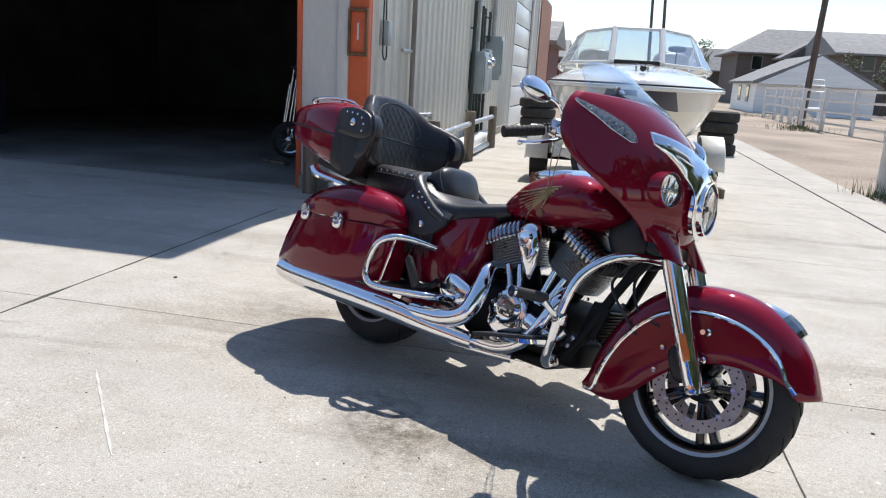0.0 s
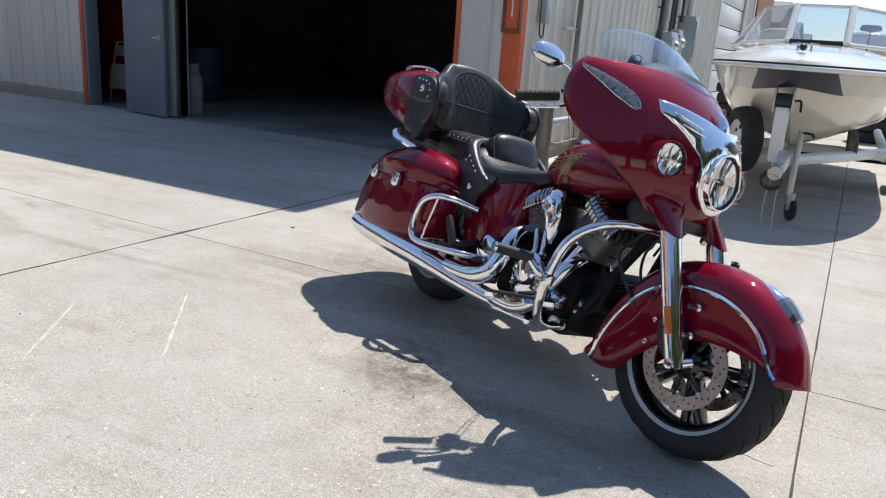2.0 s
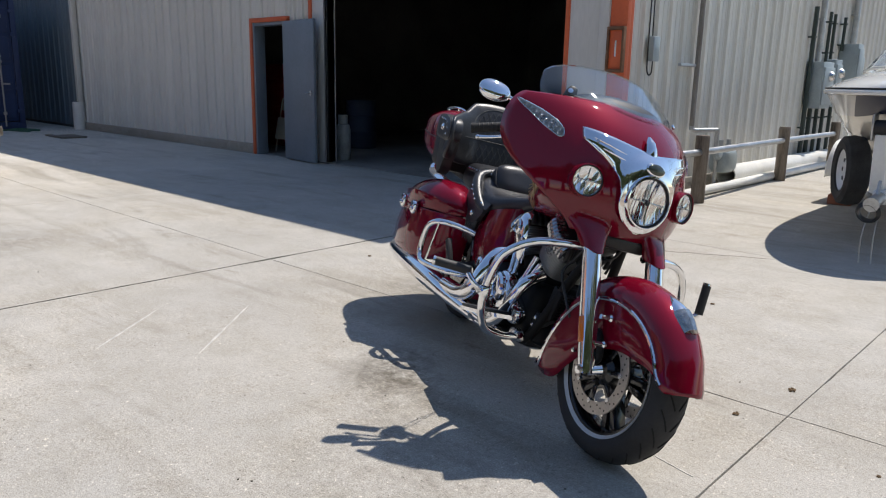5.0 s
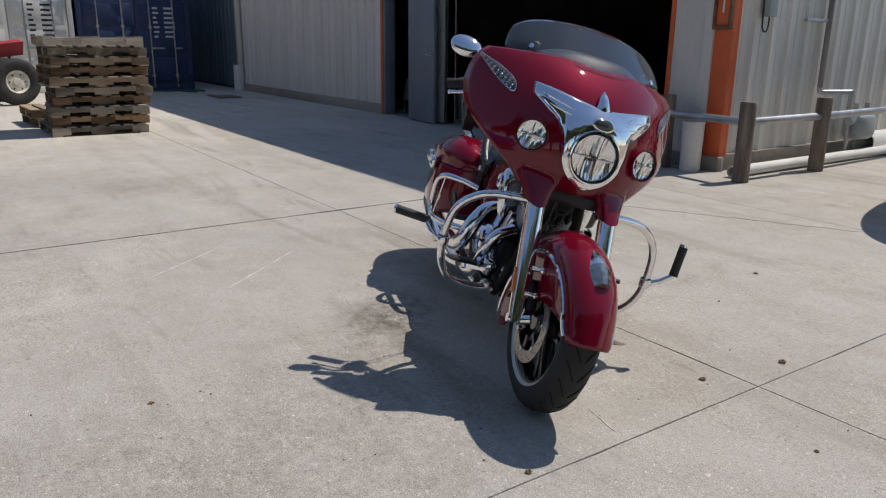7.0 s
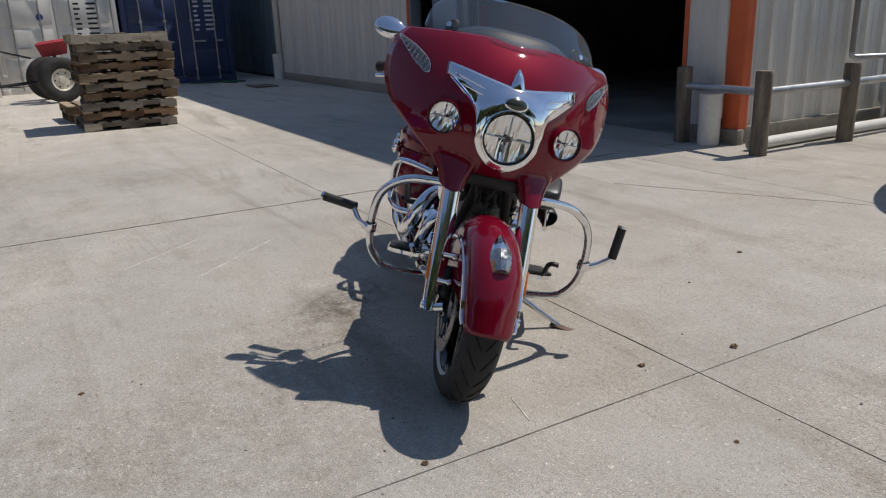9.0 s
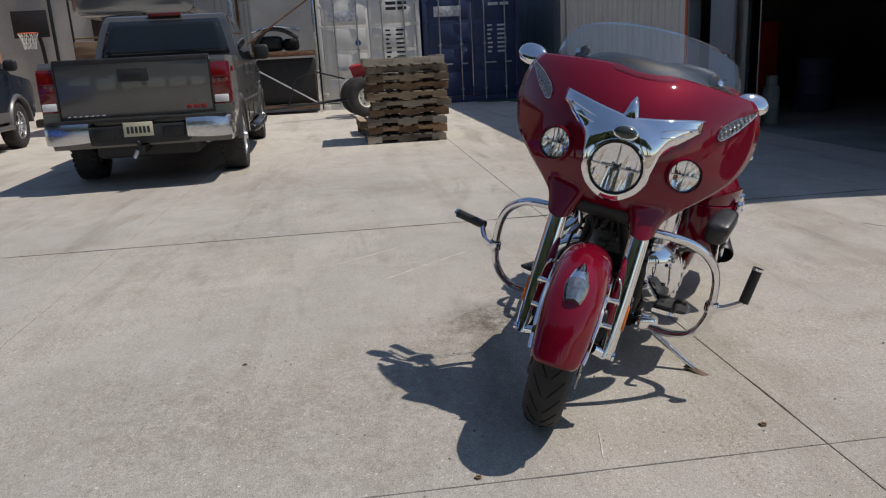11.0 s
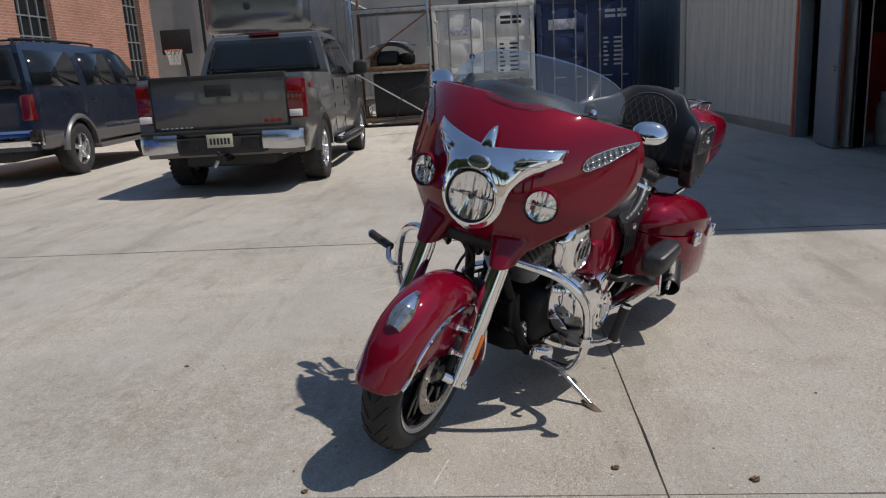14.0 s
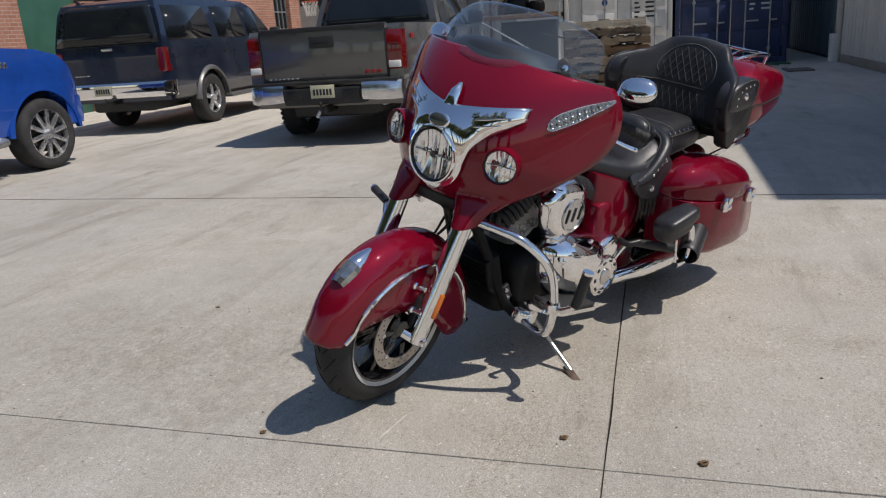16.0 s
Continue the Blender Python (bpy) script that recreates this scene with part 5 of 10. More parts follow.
# handlebar, grips, levers and mirrors; the mirrors stand on the lever perches
GRIP = mat("grip_rubber", (0.018, 0.018, 0.018), 0.7, var=0.2, bump=0.4)
MIRROR = mat("mirror_glass", (0.7, 0.72, 0.75), 0.02, 1.0, var=0.01)
for s in (-1, 1):
    bar = part("handlebar", tube(B(), [(1.16, s * 0.09, 0.99), (1.14, s * 0.16, 1.045), (1.05, s * 0.225, 1.065), (0.965, s * 0.32, 1.035)], 0.013, 12), CHROME, bike, "chrome handlebar end with black grip", m=FORK)
    part("grip", tube(B(), [(0.955, s * 0.337, 1.028), (0.884, s * 0.448, 0.986)], 0.0190, 16, smooth=False), GRIP, bar)
    part("grip_end", tube(B(), [(0.8845, s * 0.447, 0.9865), (0.877, s * 0.459, 0.982)], 0.0205, 16, smooth=False), GRIP, bar)
    for k in range(7):
        f = 0.12 + 0.125 * k
        p = Vector((0.955, s * 0.337, 1.028)).lerp(Vector((0.884, s * 0.448, 0.986)), f)
        part("grip_ridge", lathe(B(), [(0.0190, -0.003), (0.0205, 0.0), (0.0190, 0.003)], p, (-0.071, s * 0.111, -0.042), 14), GRIP, bar)
    blob(bm := B(), (0.984, s * 0.288, 1.050), 0.032, 0.046, 0.030, pose(0, 0, 0, 0, 0, s * -33), e=3.5)
    part("switch_housing", bm, DULL_CHROME, bar, "satin metal switch housing")
    for k in range(3):
        blob(bm := B(), (0.950 - 0.004 * k, s * (0.272 + 0.020 * k), 1.062 - 0.006 * k), 0.006, 0.007, 0.006, e=3)
        part("switch_button", bm, BLACK_PLASTIC, bar)
    blob(bm := B(), (1.012, s * 0.312, 1.030), 0.020, 0.030, 0.022, pose(0, 0, 0, 0, 0, s * -33), e=3.2)
    part("lever_perch", bm, CHROME, bar)
    part("lever", tube(B(), [(1.020, s * 0.318, 1.015), (1.012, s * 0.355, 0.995), (0.985, s * 0.405, 0.972), (0.952, s * 0.452, 0.956)], [0.010, 0.0075, 0.0065, 0.008], 8, flat=0.7), CHROME, bar)
    part("lever_ball", blob(B(), (0.948, s * 0.457, 0.9545), 0.009, 0.009, 0.009), CHROME, bar)
    blob(bm := B(), (1.020, s * 0.262, 1.078), 0.030, 0.030, 0.020, pose(0, 0, 0, 0, 0, s * -33), e=4)
    part("reservoir", bm, CHROME, bar)
    mx, my, mz = (0.957, -0.446, 1.142) if s < 0 else (0.918, 0.402, 1.142)
    stalk = part("mirror", blob(B(), (mx, my, mz), 0.024, 0.064, 0.044, pose(0, 0, 0, s * 8, -34, s * 17), e=2.2), CHROME, bike, "chrome teardrop mirror on a chrome stalk", m=FORK)
    part("mirror_stalk", tube(B(), [(1.010, s * 0.300, 1.045), (1.018, s * 0.330, 1.080), (0.998, s * 0.362, 1.120), (mx + 0.008, my - s * 0.055, mz - 0.008)], [0.009, 0.008, 0.007, 0.009], 8), CHROME, stalk)
    blob(bm := B(), (mx - 0.020, my - s * 0.004, mz - 0.009), 0.006, 0.056, 0.037, pose(0, 0, 0, s * 8, -34, s * 17), e=2.2)
    part("mirror_glass", bm, MIRROR, stalk)
# cables under the fairing
for pts in ([(1.40, -0.06, 0.72), (1.30, -0.05, 0.60), (1.36, -0.10, 0.50), (1.45, -0.11, 0.47)], [(1.40, 0.05, 0.72), (1.28, 0.07, 0.66), (1.24, 0.06, 0.58)], [(1.41, 0.10, 0.70), (1.46, 0.12, 0.60), (1.44, 0.12, 0.50)],
            [(1.40, 0.02, 0.73), (1.36, 0.0, 0.66), (1.30, -0.02, 0.64)], [(1.38, -0.10, 0.72), (1.27, -0.10, 0.62), (1.26, -0.13, 0.55), (1.38, -0.12, 0.42)]):
    part("cable", tube(B(), pts, 0.0055, 6), BLACK_PLASTIC, bike)
bm = B()
box(bm, 1.33, 1.42, -0.10, 0.10, 0.70, 0.745, 0.01)
part("fork_yoke", bm, BLACK_METAL, bike, m=FORK)


# --- tank
def body_ring(x, hw, z0, z1, e=2.6, n=28, lift=0.0):
    f = lambda w: math.copysign(abs(w) ** (2.0 / e), w)
    c, h = (z0 + z1) / 2, (z1 - z0) / 2
    return [(x, hw * f(math.cos(a)), c + h * f(math.sin(a)) + lift * abs(math.cos(a))) for a in [2 * math.pi * k / n for k in range(n)]]


def blend(rows, steps=4):
    """Smooths a list of number rows."""
    out = []
    for i in range(len(rows) - 1):
        P = [rows[max(0, min(len(rows) - 1, i + q))] for q in (-1, 0, 1, 2)]
        for s in range(steps):
            f = s / steps
            out.append([0.5 * (2 * b + (c - a) * f + (2 * a - 5 * b + 4 * c - d) * f * f + (3 * b - a - 3 * c + d) * f ** 3) for a, b, c, d in zip(*P)])
    out.append(rows[-1])
    return out


rs = [body_ring(x, w, a, b) for x, w, a, b in blend([(0.640, 0.035, 0.735, 0.775), (0.70, 0.085, 0.722, 0.825), (0.80, 0.140, 0.715, 0.895), (0.92, 0.168, 0.715, 0.938), (1.02, 0.172, 0.725, 0.945),
                                                     (1.11, 0.155, 0.740, 0.920), (1.18, 0.110, 0.765, 0.880), (1.215, 0.05, 0.79, 0.84)])]
tank = part("fuel_tank", loft(B(), rs), RED_PAINT, bike, "red fuel tank with gold feather emblem", sharp=70)
part("tank_console", blob(B(), (0.90, 0, 0.925), 0.16, 0.045, 0.028, pose(0, 0, 0, 0, -6, 0), e=3), CHROME, tank)
part("tank_cap", lathe(B(), [(0.040, 0), (0.043, 0.008), (0.040, 0.016), (0.0, 0.020)], (1.0, -0.075, 0.925), (0.1, -0.35, 1), 24), CHROME, tank)
GOLD = mat("gold_emblem", (0.30, 0.245, 0.14), 0.45, 0.4, var=0.25, scale=40)
for s in (-1, 1):
    bm = B()
    for k in range(8):   # feathers swept back from the head of the emblem
        f = k / 7
        x0, z0 = 0.985 - 0.012 * k, 0.862 - 0.010 * k
        L = 0.205 - 0.015 * k
        pts = []
        for q in range(6):
            u = q / 5
            x = x0 - L * u
            z = z0 + 0.012 - 0.045 * u - 0.012 * k * u * 0.4
            t = (x - 0.80) / 0.12
            hw = 0.140 + (0.168 - 0.140) * max(0, min(1.3, t))
            zc, h = 0.82, 0.108
            y = hw * max(0.05, 1 - min(0.99, abs((z - zc) / h)) ** 2.6) ** (1 / 2.6)
            pts.append((x, s * (y + 0.001), z))
        tube(bm, pts, [0.006, 0.007, 0.006, 0.005, 0.003, 0.002], 6, steps=2, flat=0.3)
    blob(bm, (1.005, s * 0.166, 0.835), 0.024, 0.004, 0.028)
    part("tank_emblem", bm, GOLD, tank, "gold feather emblem on the tank")
    part("tank_medallion", lathe(B(), [(0.017, 0), (0.015, 0.006), (0.0, 0.008)], (0.905, s * 0.155, 0.765), (0, s, -0.15), 18), RUST, tank)
# key ring chain hanging at the tank
part("neck_cover", blob(B(), (1.245, 0, 0.735), 0.095, 0.085, 0.080, pose(0, 0, 0, 0, -30, 0), e=3.0), BLACK_PLASTIC, bike)

# --- frame, side panels, rear mudguard
for s in (-1, 1):
    part("frame_tube", tube(B(), [(1.33, s * 0.05, 0.70), (1.245, s * 0.085, 0.52), (1.165, s * 0.12, 0.33), (1.11, s * 0.135, 0.245), (1.03, s * 0.14, 0.222), (0.55, s * 0.15, 0.212)], 0.019, 10), ENGINE_BLACK, bike)
    rs = []
    for x, hw, z0, z1 in blend([(0.36, 0.165, 0.44, 0.615), (0.44, 0.180, 0.385, 0.655), (0.53, 0.180, 0.375, 0.68), (0.60, 0.160, 0.40, 0.70), (0.655, 0.120, 0.47, 0.715)], 3):
        rs.append([(x, s * (hw - 0.05), z0), (x, s * hw * 0.96, z0), (x, s * (hw + 0.006), z0 + 0.3 * (z1 - z0)), (x, s * (hw + 0.006), z0 + 0.6 * (z1 - z0)), (x, s * hw * 0.94, z1 - 0.01), (x, s * (hw - 0.06), z1)])
    part("side_panel", loft(B(), rs), RED_PAINT, bike, "red painted side panel", sharp=55)
rs = []
for k in range(15):
    a = radians(-22 + 190 * k / 14)
    C = Vector((0.372 * math.cos(a) * 1.02, 0, 0.325 + 0.372 * math.sin(a)))
    d = (Vector((0, 0, 0.325)) - C).normalized()
    rs.append([C + d * h + Vector((0, y, 0)) for y, h in ((-0.125, 0.11), (-0.125, 0.04), (-0.095, 0.008), (0, 0), (0.095, 0.008), (0.125, 0.04), (0.125, 0.11))])
part("rear_mudguard", loft(B(), rs, closed=False), RED_PAINT, bike, sharp=60, thick=0.004)

# --- seat, rider pad, passenger seat
rs = [body_ring(x, w, a, b, 3.0, 26) for x, w, a, b in blend([(0.735, 0.045, 0.735, 0.780), (0.66, 0.088, 0.690, 0.775), (0.56, 0.145, 0.645, 0.757), (0.46, 0.190, 0.615, 0.748), (0.37, 0.207, 0.605, 0.772), (0.29, 0.200, 0.625, 0.808), (0.235, 0.165, 0.67, 0.805)])]
seat = part("seat", loft(B(), rs), LEATHER, bike, "black studded leather saddle", sharp=60)
for s in (-1, 1):
    rs = []
    for x, z0, z1 in blend([(0.195, 0.625, 0.705), (0.235, 0.592, 0.752), (0.30, 0.575, 0.768), (0.37, 0.572, 0.750), (0.44, 0.595, 0.718), (0.50, 0.645, 0.685)], 3):
        rs.append([(x, s * 0.180, z1), (x, s * 0.203, z1 - 0.03), (x, s * 0.213, (z0 + z1) / 2), (x, s * 0.211, z0), (x, s * 0.190, z0)])
    skirt = part("seat_skirt", loft(B(), rs), LEATHER, seat, sharp=60)
    part("concho", lathe(B(), [(0.016, 0), (0.014, 0.006), (0.006, 0.010), (0.0, 0.010)], (0.362, s * 0.213, 0.617), (0, s, 0.05), 14), CHROME, skirt, "chrome concho")
    for k in range(6):
        f = k / 5
        part("stud", lathe(B(), [(0.0065, 0), (0.0055, 0.004), (0.0, 0.0065)], (0.28 + 0.17 * f, s * 0.209, 0.725 - 0.045 * f + 0.012 * math.sin(math.pi * f)), (0, s, 0.25), 8), CHROME, skirt)
    bm = B()
    for k in range(14):
        x = 0.295 + 0.0105 * k
        tube(bm, [(x, s * 0.203, 0.60), (x - 0.002, s * (0.207 + 0.002 * (k % 3)), 0.53), (x - 0.004 + 0.003 * (k % 2), s * 0.205, 0.475 + 0.01 * (k % 3))], [0.004, 0.003, 0.002], 5, steps=3)
    part("fringe", bm, LEATHER, skirt, "black leather fringe")
# raised, studded rim round the back of the saddle
rim = [(0.475, 0.196, 0.650), (0.41, 0.208, 0.685), (0.335, 0.206, 0.742), (0.27, 0.180, 0.792), (0.235, 0.10, 0.815), (0.228, 0.0, 0.820)]
rim = rim + mirror_y(rim[:-1][::-1])
cantle = part("cantle", tube(B(), rim, [0.016, 0.024, 0.027, 0.028, 0.028, 0.028, 0.028, 0.028, 0.027, 0.024, 0.016], 14), LEATHER, seat, "raised studded seat rim", sharp=60)
part("cantle_seam", tube(B(), [(x + 0.022, y * 0.93, z + 0.016) for x, y, z in rim], 0.0018, 5), STITCH, cantle)
for s in (-1, 1):
    for k in range(7):
        f = k / 6
        p = Vector(rim[1]).lerp(Vector(rim[2]), f * 2) if f < 0.5 else Vector(rim[2]).lerp(Vector(rim[3]), f * 2 - 1)
        part("stud", lathe(B(), [(0.006, 0), (0.005, 0.004), (0.0, 0.006)], (p.x - 0.004, s * (p.y + 0.024), p.z + 0.006), (-0.1, s, 0.3), 8), CHROME, cantle)
PADM = Matrix.Translation((0.326, 0, 0.798)) @ pose(0, 0, 0, 0, -27, 0)
bm = B()
rs = []
for d, k in ((-0.058, 0.80), (-0.050, 0.93), (-0.034, 1.0), (0.012, 1.0), (0.030, 0.96), (0.042, 0.86), (0.050, 0.64), (0.053, 0.35)):
    rs.append([PADM @ Vector((d, 0.130 * k * math.copysign(abs(math.cos(a)) ** 0.62, math.cos(a)), 0.082 * k * math.copysign(abs(math.sin(a)) ** 0.62, math.sin(a)) + 0.006 * math.cos(a) ** 2)) for a in [2 * math.pi * q / 36 for q in range(36)]])
pad = part("rider_backrest", loft(bm, rs), LEATHER, bike, "black padded rider backrest", sharp=60)
part("pad_piping", tube(B(), [PADM @ Vector((0.026, 0.131 * math.copysign(abs(math.cos(a)) ** 0.62, math.cos(a)) * 0.985, 0.0825 * 0.985 * math.copysign(abs(math.sin(a)) ** 0.62, math.sin(a)) + 0.006 * math.cos(a) ** 2)) for a in [2 * math.pi * (q + 0.5) / 28 for q in range(28)]], 0.0022, 6, steps=2, closed=True), STITCH, pad)
for k in range(9):
    a = radians(14 + 19 * k)
    p = Vector((-0.036, 0.131 * math.copysign(abs(math.cos(a)) ** 0.62, math.cos(a)), 0.075 * abs(math.sin(a)) ** 0.62 + 0.006 * math.cos(a) ** 2))
    part("stud", lathe(B(), [(0.006, 0), (0.005, 0.004), (0.0, 0.006)], PADM @ p, PADM.to_3x3() @ Vector((0, math.cos(a), math.sin(a))), 8), CHROME, pad)
part("pad_post", tube(B(), [(0.288, 0, 0.77), (0.280, 0, 0.70)], 0.014, 8, smooth=False), CHROME, pad)
rs = [body_ring(x, w, a, b, 4.0, 26) for x, w, a, b in blend([(0.300, 0.140, 0.66, 0.765), (0.270, 0.150, 0.66, 0.815), (0.20, 0.150, 0.67, 0.836), (0.10, 0.146, 0.68, 0.842), (-0.02, 0.142, 0.69, 0.846), (-0.11, 0.136, 0.70, 0.842)], 3)]
pas = part("passenger_seat", loft(B(), rs), LEATHER, bike, "black studded leather passenger seat", sharp=60)
for s in (-1, 1):
    for k in range(7):
        part("stud", lathe(B(), [(0.0065, 0), (0.0055, 0.004), (0.0, 0.0065)], (0.225 - 0.042 * k, s * (0.148 - 0.0012 * k), 0.812), (0, s, 0.35), 8), CHROME, pas)
    part("seam", tube(B(), [(0.25, s * 0.146, 0.795), (0.1, s * 0.148, 0.800), (-0.06, s * 0.141, 0.802)], 0.0018, 5), STITCH, pas)
part("seat_seam", tube(B(), [(0.155, -0.150, 0.72), (0.155, -0.146, 0.800), (0.155, -0.125, 0.833), (0.155, 0, 0.8405), (0.155, 0.125, 0.833), (0.155, 0.146, 0.800), (0.155, 0.150, 0.72)], 0.0022, 5), STITCH, pas)

# --- top case with wrapped backrest
rs = []
for x, hw, z0, z1 in blend([(-0.14, 0.282, 0.765, 1.020), (-0.18, 0.300, 0.765, 1.070), (-0.26, 0.312, 0.775, 1.098), (-0.38, 0.312, 0.805, 1.094), (-0.52, 0.292, 0.850, 1.070), (-0.61, 0.245, 0.89, 1.045), (-0.665, 0.165, 0.92, 1.015)], 3):
    rs.append(body_ring(x, hw, z0, z1, 4.2, 36))
case = part("top_case", loft(B(), rs), RED_PAINT, bike, "red rear top case with chrome rack", sharp=55)
part("case_seam", tube(B(), [(x, s * y, z) for s, row in ((-1, 1), (1, -1)) for x, y, z in [(-0.16, 0.295, 0.925), (-0.26, 0.313, 0.930), (-0.38, 0.313, 0.940), (-0.52, 0.293, 0.952), (-0.61, 0.246, 0.958), (-0.667, 0.16, 0.962), (-0.675, 0.05, 0.964)][::row]], 0.004, 6), BLACK_PLASTIC, case)
bm = B()
tube(bm, [(-0.27, -0.13, 1.085), (-0.31, -0.165, 1.108), (-0.44, -0.178, 1.112), (-0.58, -0.165, 1.100), (-0.665, -0.10, 1.088), (-0.685, 0, 1.084), (-0.665, 0.10, 1.088), (-0.58, 0.165, 1.100), (-0.44, 0.178, 1.112), (-0.31, 0.165, 1.108), (-0.27, 0.13, 1.085)], 0.0075, 10)
for y in (-0.08, 0.08):
    tube(bm, [(-0.31, y, 1.090), (-0.46, y, 1.110), (-0.67, y * 0.9, 1.088)], 0.0055, 8)
for x, y in ((-0.36, -0.17), (-0.36, 0.17), (-0.56, -0.165), (-0.56, 0.165)):
    tube(bm, [(x, y, 1.106), (x, y * 0.95, 1.05)], 0.007, 8, smooth=False)
part("luggage_rack", bm, CHROME, case, "chrome luggage rack on the lid")
part("case_base", loft(B(), [body_ring(x, w, z - 0.025, z + 0.02, 5, 20) for x, w, z in ((-0.02, 0.12, 0.735), (-0.3, 0.14, 0.765), (-0.5, 0.14, 0.80))]), BLACK_PLASTIC, case)
for s in (-1, 1):
    part("case_bracket", tube(B(), [(-0.41, s * 0.225, 0.765), (-0.36, s * 0.24, 0.738), (-0.22, s * 0.245, 0.722), (-0.06, s * 0.235, 0.700), (0.06, s * 0.20, 0.655)], 0.012, 8, flat=2.0), CHROME, case, "chrome case bracket")

def back_top(y):
    """The height of the backrest's upper edge across it."""
    a = abs(y)
    if a < 0.12:
        return 1.172 - 0.9 * a * a
    if a < 0.22:
        f = (a - 0.12) / 0.10
        return 1.159 - 0.066 * (3 * f * f - 2 * f ** 3)
    return 1.093 - 0.45 * (a - 0.22)


def back_wrap(y):
    return 0.185 * max(0.0, (abs(y) - 0.12) / 0.190) ** 1.25


def back_face(y, z):
    """How far forward the upholstery stands at that place."""
    return -0.085 - 0.115 * max(0.0, (z - 0.79) / 0.38) + back_wrap(y) * (0.35 + 0.65 * max(0.0, min(1.0, (z - 0.80) / 0.16)))


def cushion(y0, y1, low, high, depth, fat, n=44):
    """A padded cushion across the back: a rounded section at each y, drawn in at both ends."""
    bm = B()
    rs = []
    for i in range(n + 1):
        u = -1 + 2 * i / n
        y = (y0 + y1) / 2 + (y1 - y0) / 2 * math.copysign(1 - (1 - abs(u)) ** 1.6, u)
        end = max(0.02, 1 - max(0.0, (abs(u) - 0.72) / 0.28) ** 3.0) ** 0.5
        zl, zh = low(y), high(y)
        zm, hh = (zl + zh) / 2, (zh - zl) / 2 * (0.55 + 0.45 * end)
        r = []
        for k in range(26):
            a = 2 * math.pi * k / 26
            cz = math.copysign(abs(math.sin(a)) ** 0.62, math.sin(a))
            cx = math.copysign(abs(math.cos(a)) ** 0.75, math.cos(a))
            z = zm + hh * cz
            xf = back_face(y, z)
            r.append((xf + (fat * max(0.0, cx) if cx > 0 else depth * cx) * end, y, z))
        rs.append(r)
    return loft(bm, rs)


BACK_LOW = 0.815
back = part("backrest", cushion(-0.314, 0.314, lambda y: BACK_LOW + 0.02 * max(0.0, (abs(y) - 0.2) / 0.13), back_top, 0.075, 0.036), LEATHER, bike, "black leather wraparound backrest with diamond quilting", sharp=60)
# dark shell of the case beside and behind the upholstery
rs = []
for x, hw, z0, z1 in blend([(-0.125, 0.285, 0.775, 0.965), (-0.135, 0.296, 0.765, 0.985), (-0.16, 0.303, 0.760, 1.0), (-0.205, 0.309, 0.764, 1.02)], 3):
    rs.append(body_ring(x, hw, z0, z1, 6.0, 36))
part("case_front", loft(B(), rs), BLACK_PLASTIC, case, "black front shell of the top case", sharp=50)
for s in (-1, 1):
    # plain side wall of the wrap, narrowing to the seat
    wall = [(0.025, 0.945), (0.008, 0.88), (-0.022, 0.81), (-0.045, 0.762), (-0.085, 0.742), (-0.120, 0.765), (-0.155, 0.84), (-0.170, 0.92), (-0.172, 0.97), (-0.05, 0.98), (0.015, 0.975)]
    part("wrap_side", dome(B(), wall, s * 0.244, s, ((1.0, 0.0), (1.0, 0.040), (0.985, 0.050), (0.95, 0.056), (0.6, 0.058))), BLACK_PLASTIC, back, "black side wall of the wraparound backrest", sharp=40)
    # studded leather bolster over it
    top = [(0.058, 0.960), (0.049, 0.936), (0.005, 0.924), (-0.08, 0.925), (-0.160, 0.936), (-0.180, 0.955), (-0.186, 1.020), (-0.168, 1.052), (-0.10, 1.062), (-0.025, 1.053), (0.030, 1.032), (0.054, 0.995)]
    top = [tuple(p)[:2] for p in smooth_path([(u, v, 0) for u, v in top], 3, closed=True)]
    arm = part("arm_pad", dome(B(), top, s * 0.252, s, ((0.97, 0.0), (1.0, 0.012), (1.0, 0.045), (0.985, 0.058), (0.95, 0.067), (0.88, 0.072), (0.6, 0.074), (0.3, 0.0745))), LEATHER, back, "black studded leather side bolster", sharp=50)
    part("bolster_seam", tube(B(), [(x * 0.95 - 0.0025, s * 0.3215, 0.995 + (z - 0.995) * 0.93) for x, z in top[::2]], 0.0016, 5, steps=2, closed=True), STITCH, arm)
    part("concho", lathe(B(), [(0.019, 0), (0.017, 0.006), (0.008, 0.011), (0.0, 0.011)], (-0.068, s * 0.324, 0.992), (0, s, 0.05), 14), CHROME, arm, "chrome concho")
    for u, v in ((-0.002, 0.958), (0.002, 0.990), (-0.016, 1.016), (-0.048, 1.030), (-0.084, 1.034), (-0.120, 1.036)):
        part("stud", lathe(B(), [(0.0065, 0), (0.0055, 0.004), (0.0, 0.0065)], (u, s * 0.3225, v), (0, s, 0.1), 8), CHROME, arm)


def on_back(y, z, lift=0.0008):
    """A point on the front of the upholstery."""
    zl, zt = BACK_LOW, back_top(y)
    cz = max(-1.0, min(1.0, (z - (zl + zt) / 2) / ((zt - zl) / 2)))
    sn = abs(cz) ** (1 / 0.62)
    return Vector((back_face(y, z) + 0.036 * max(0.0, 1 - sn * sn) ** 0.375 + lift, y, z))


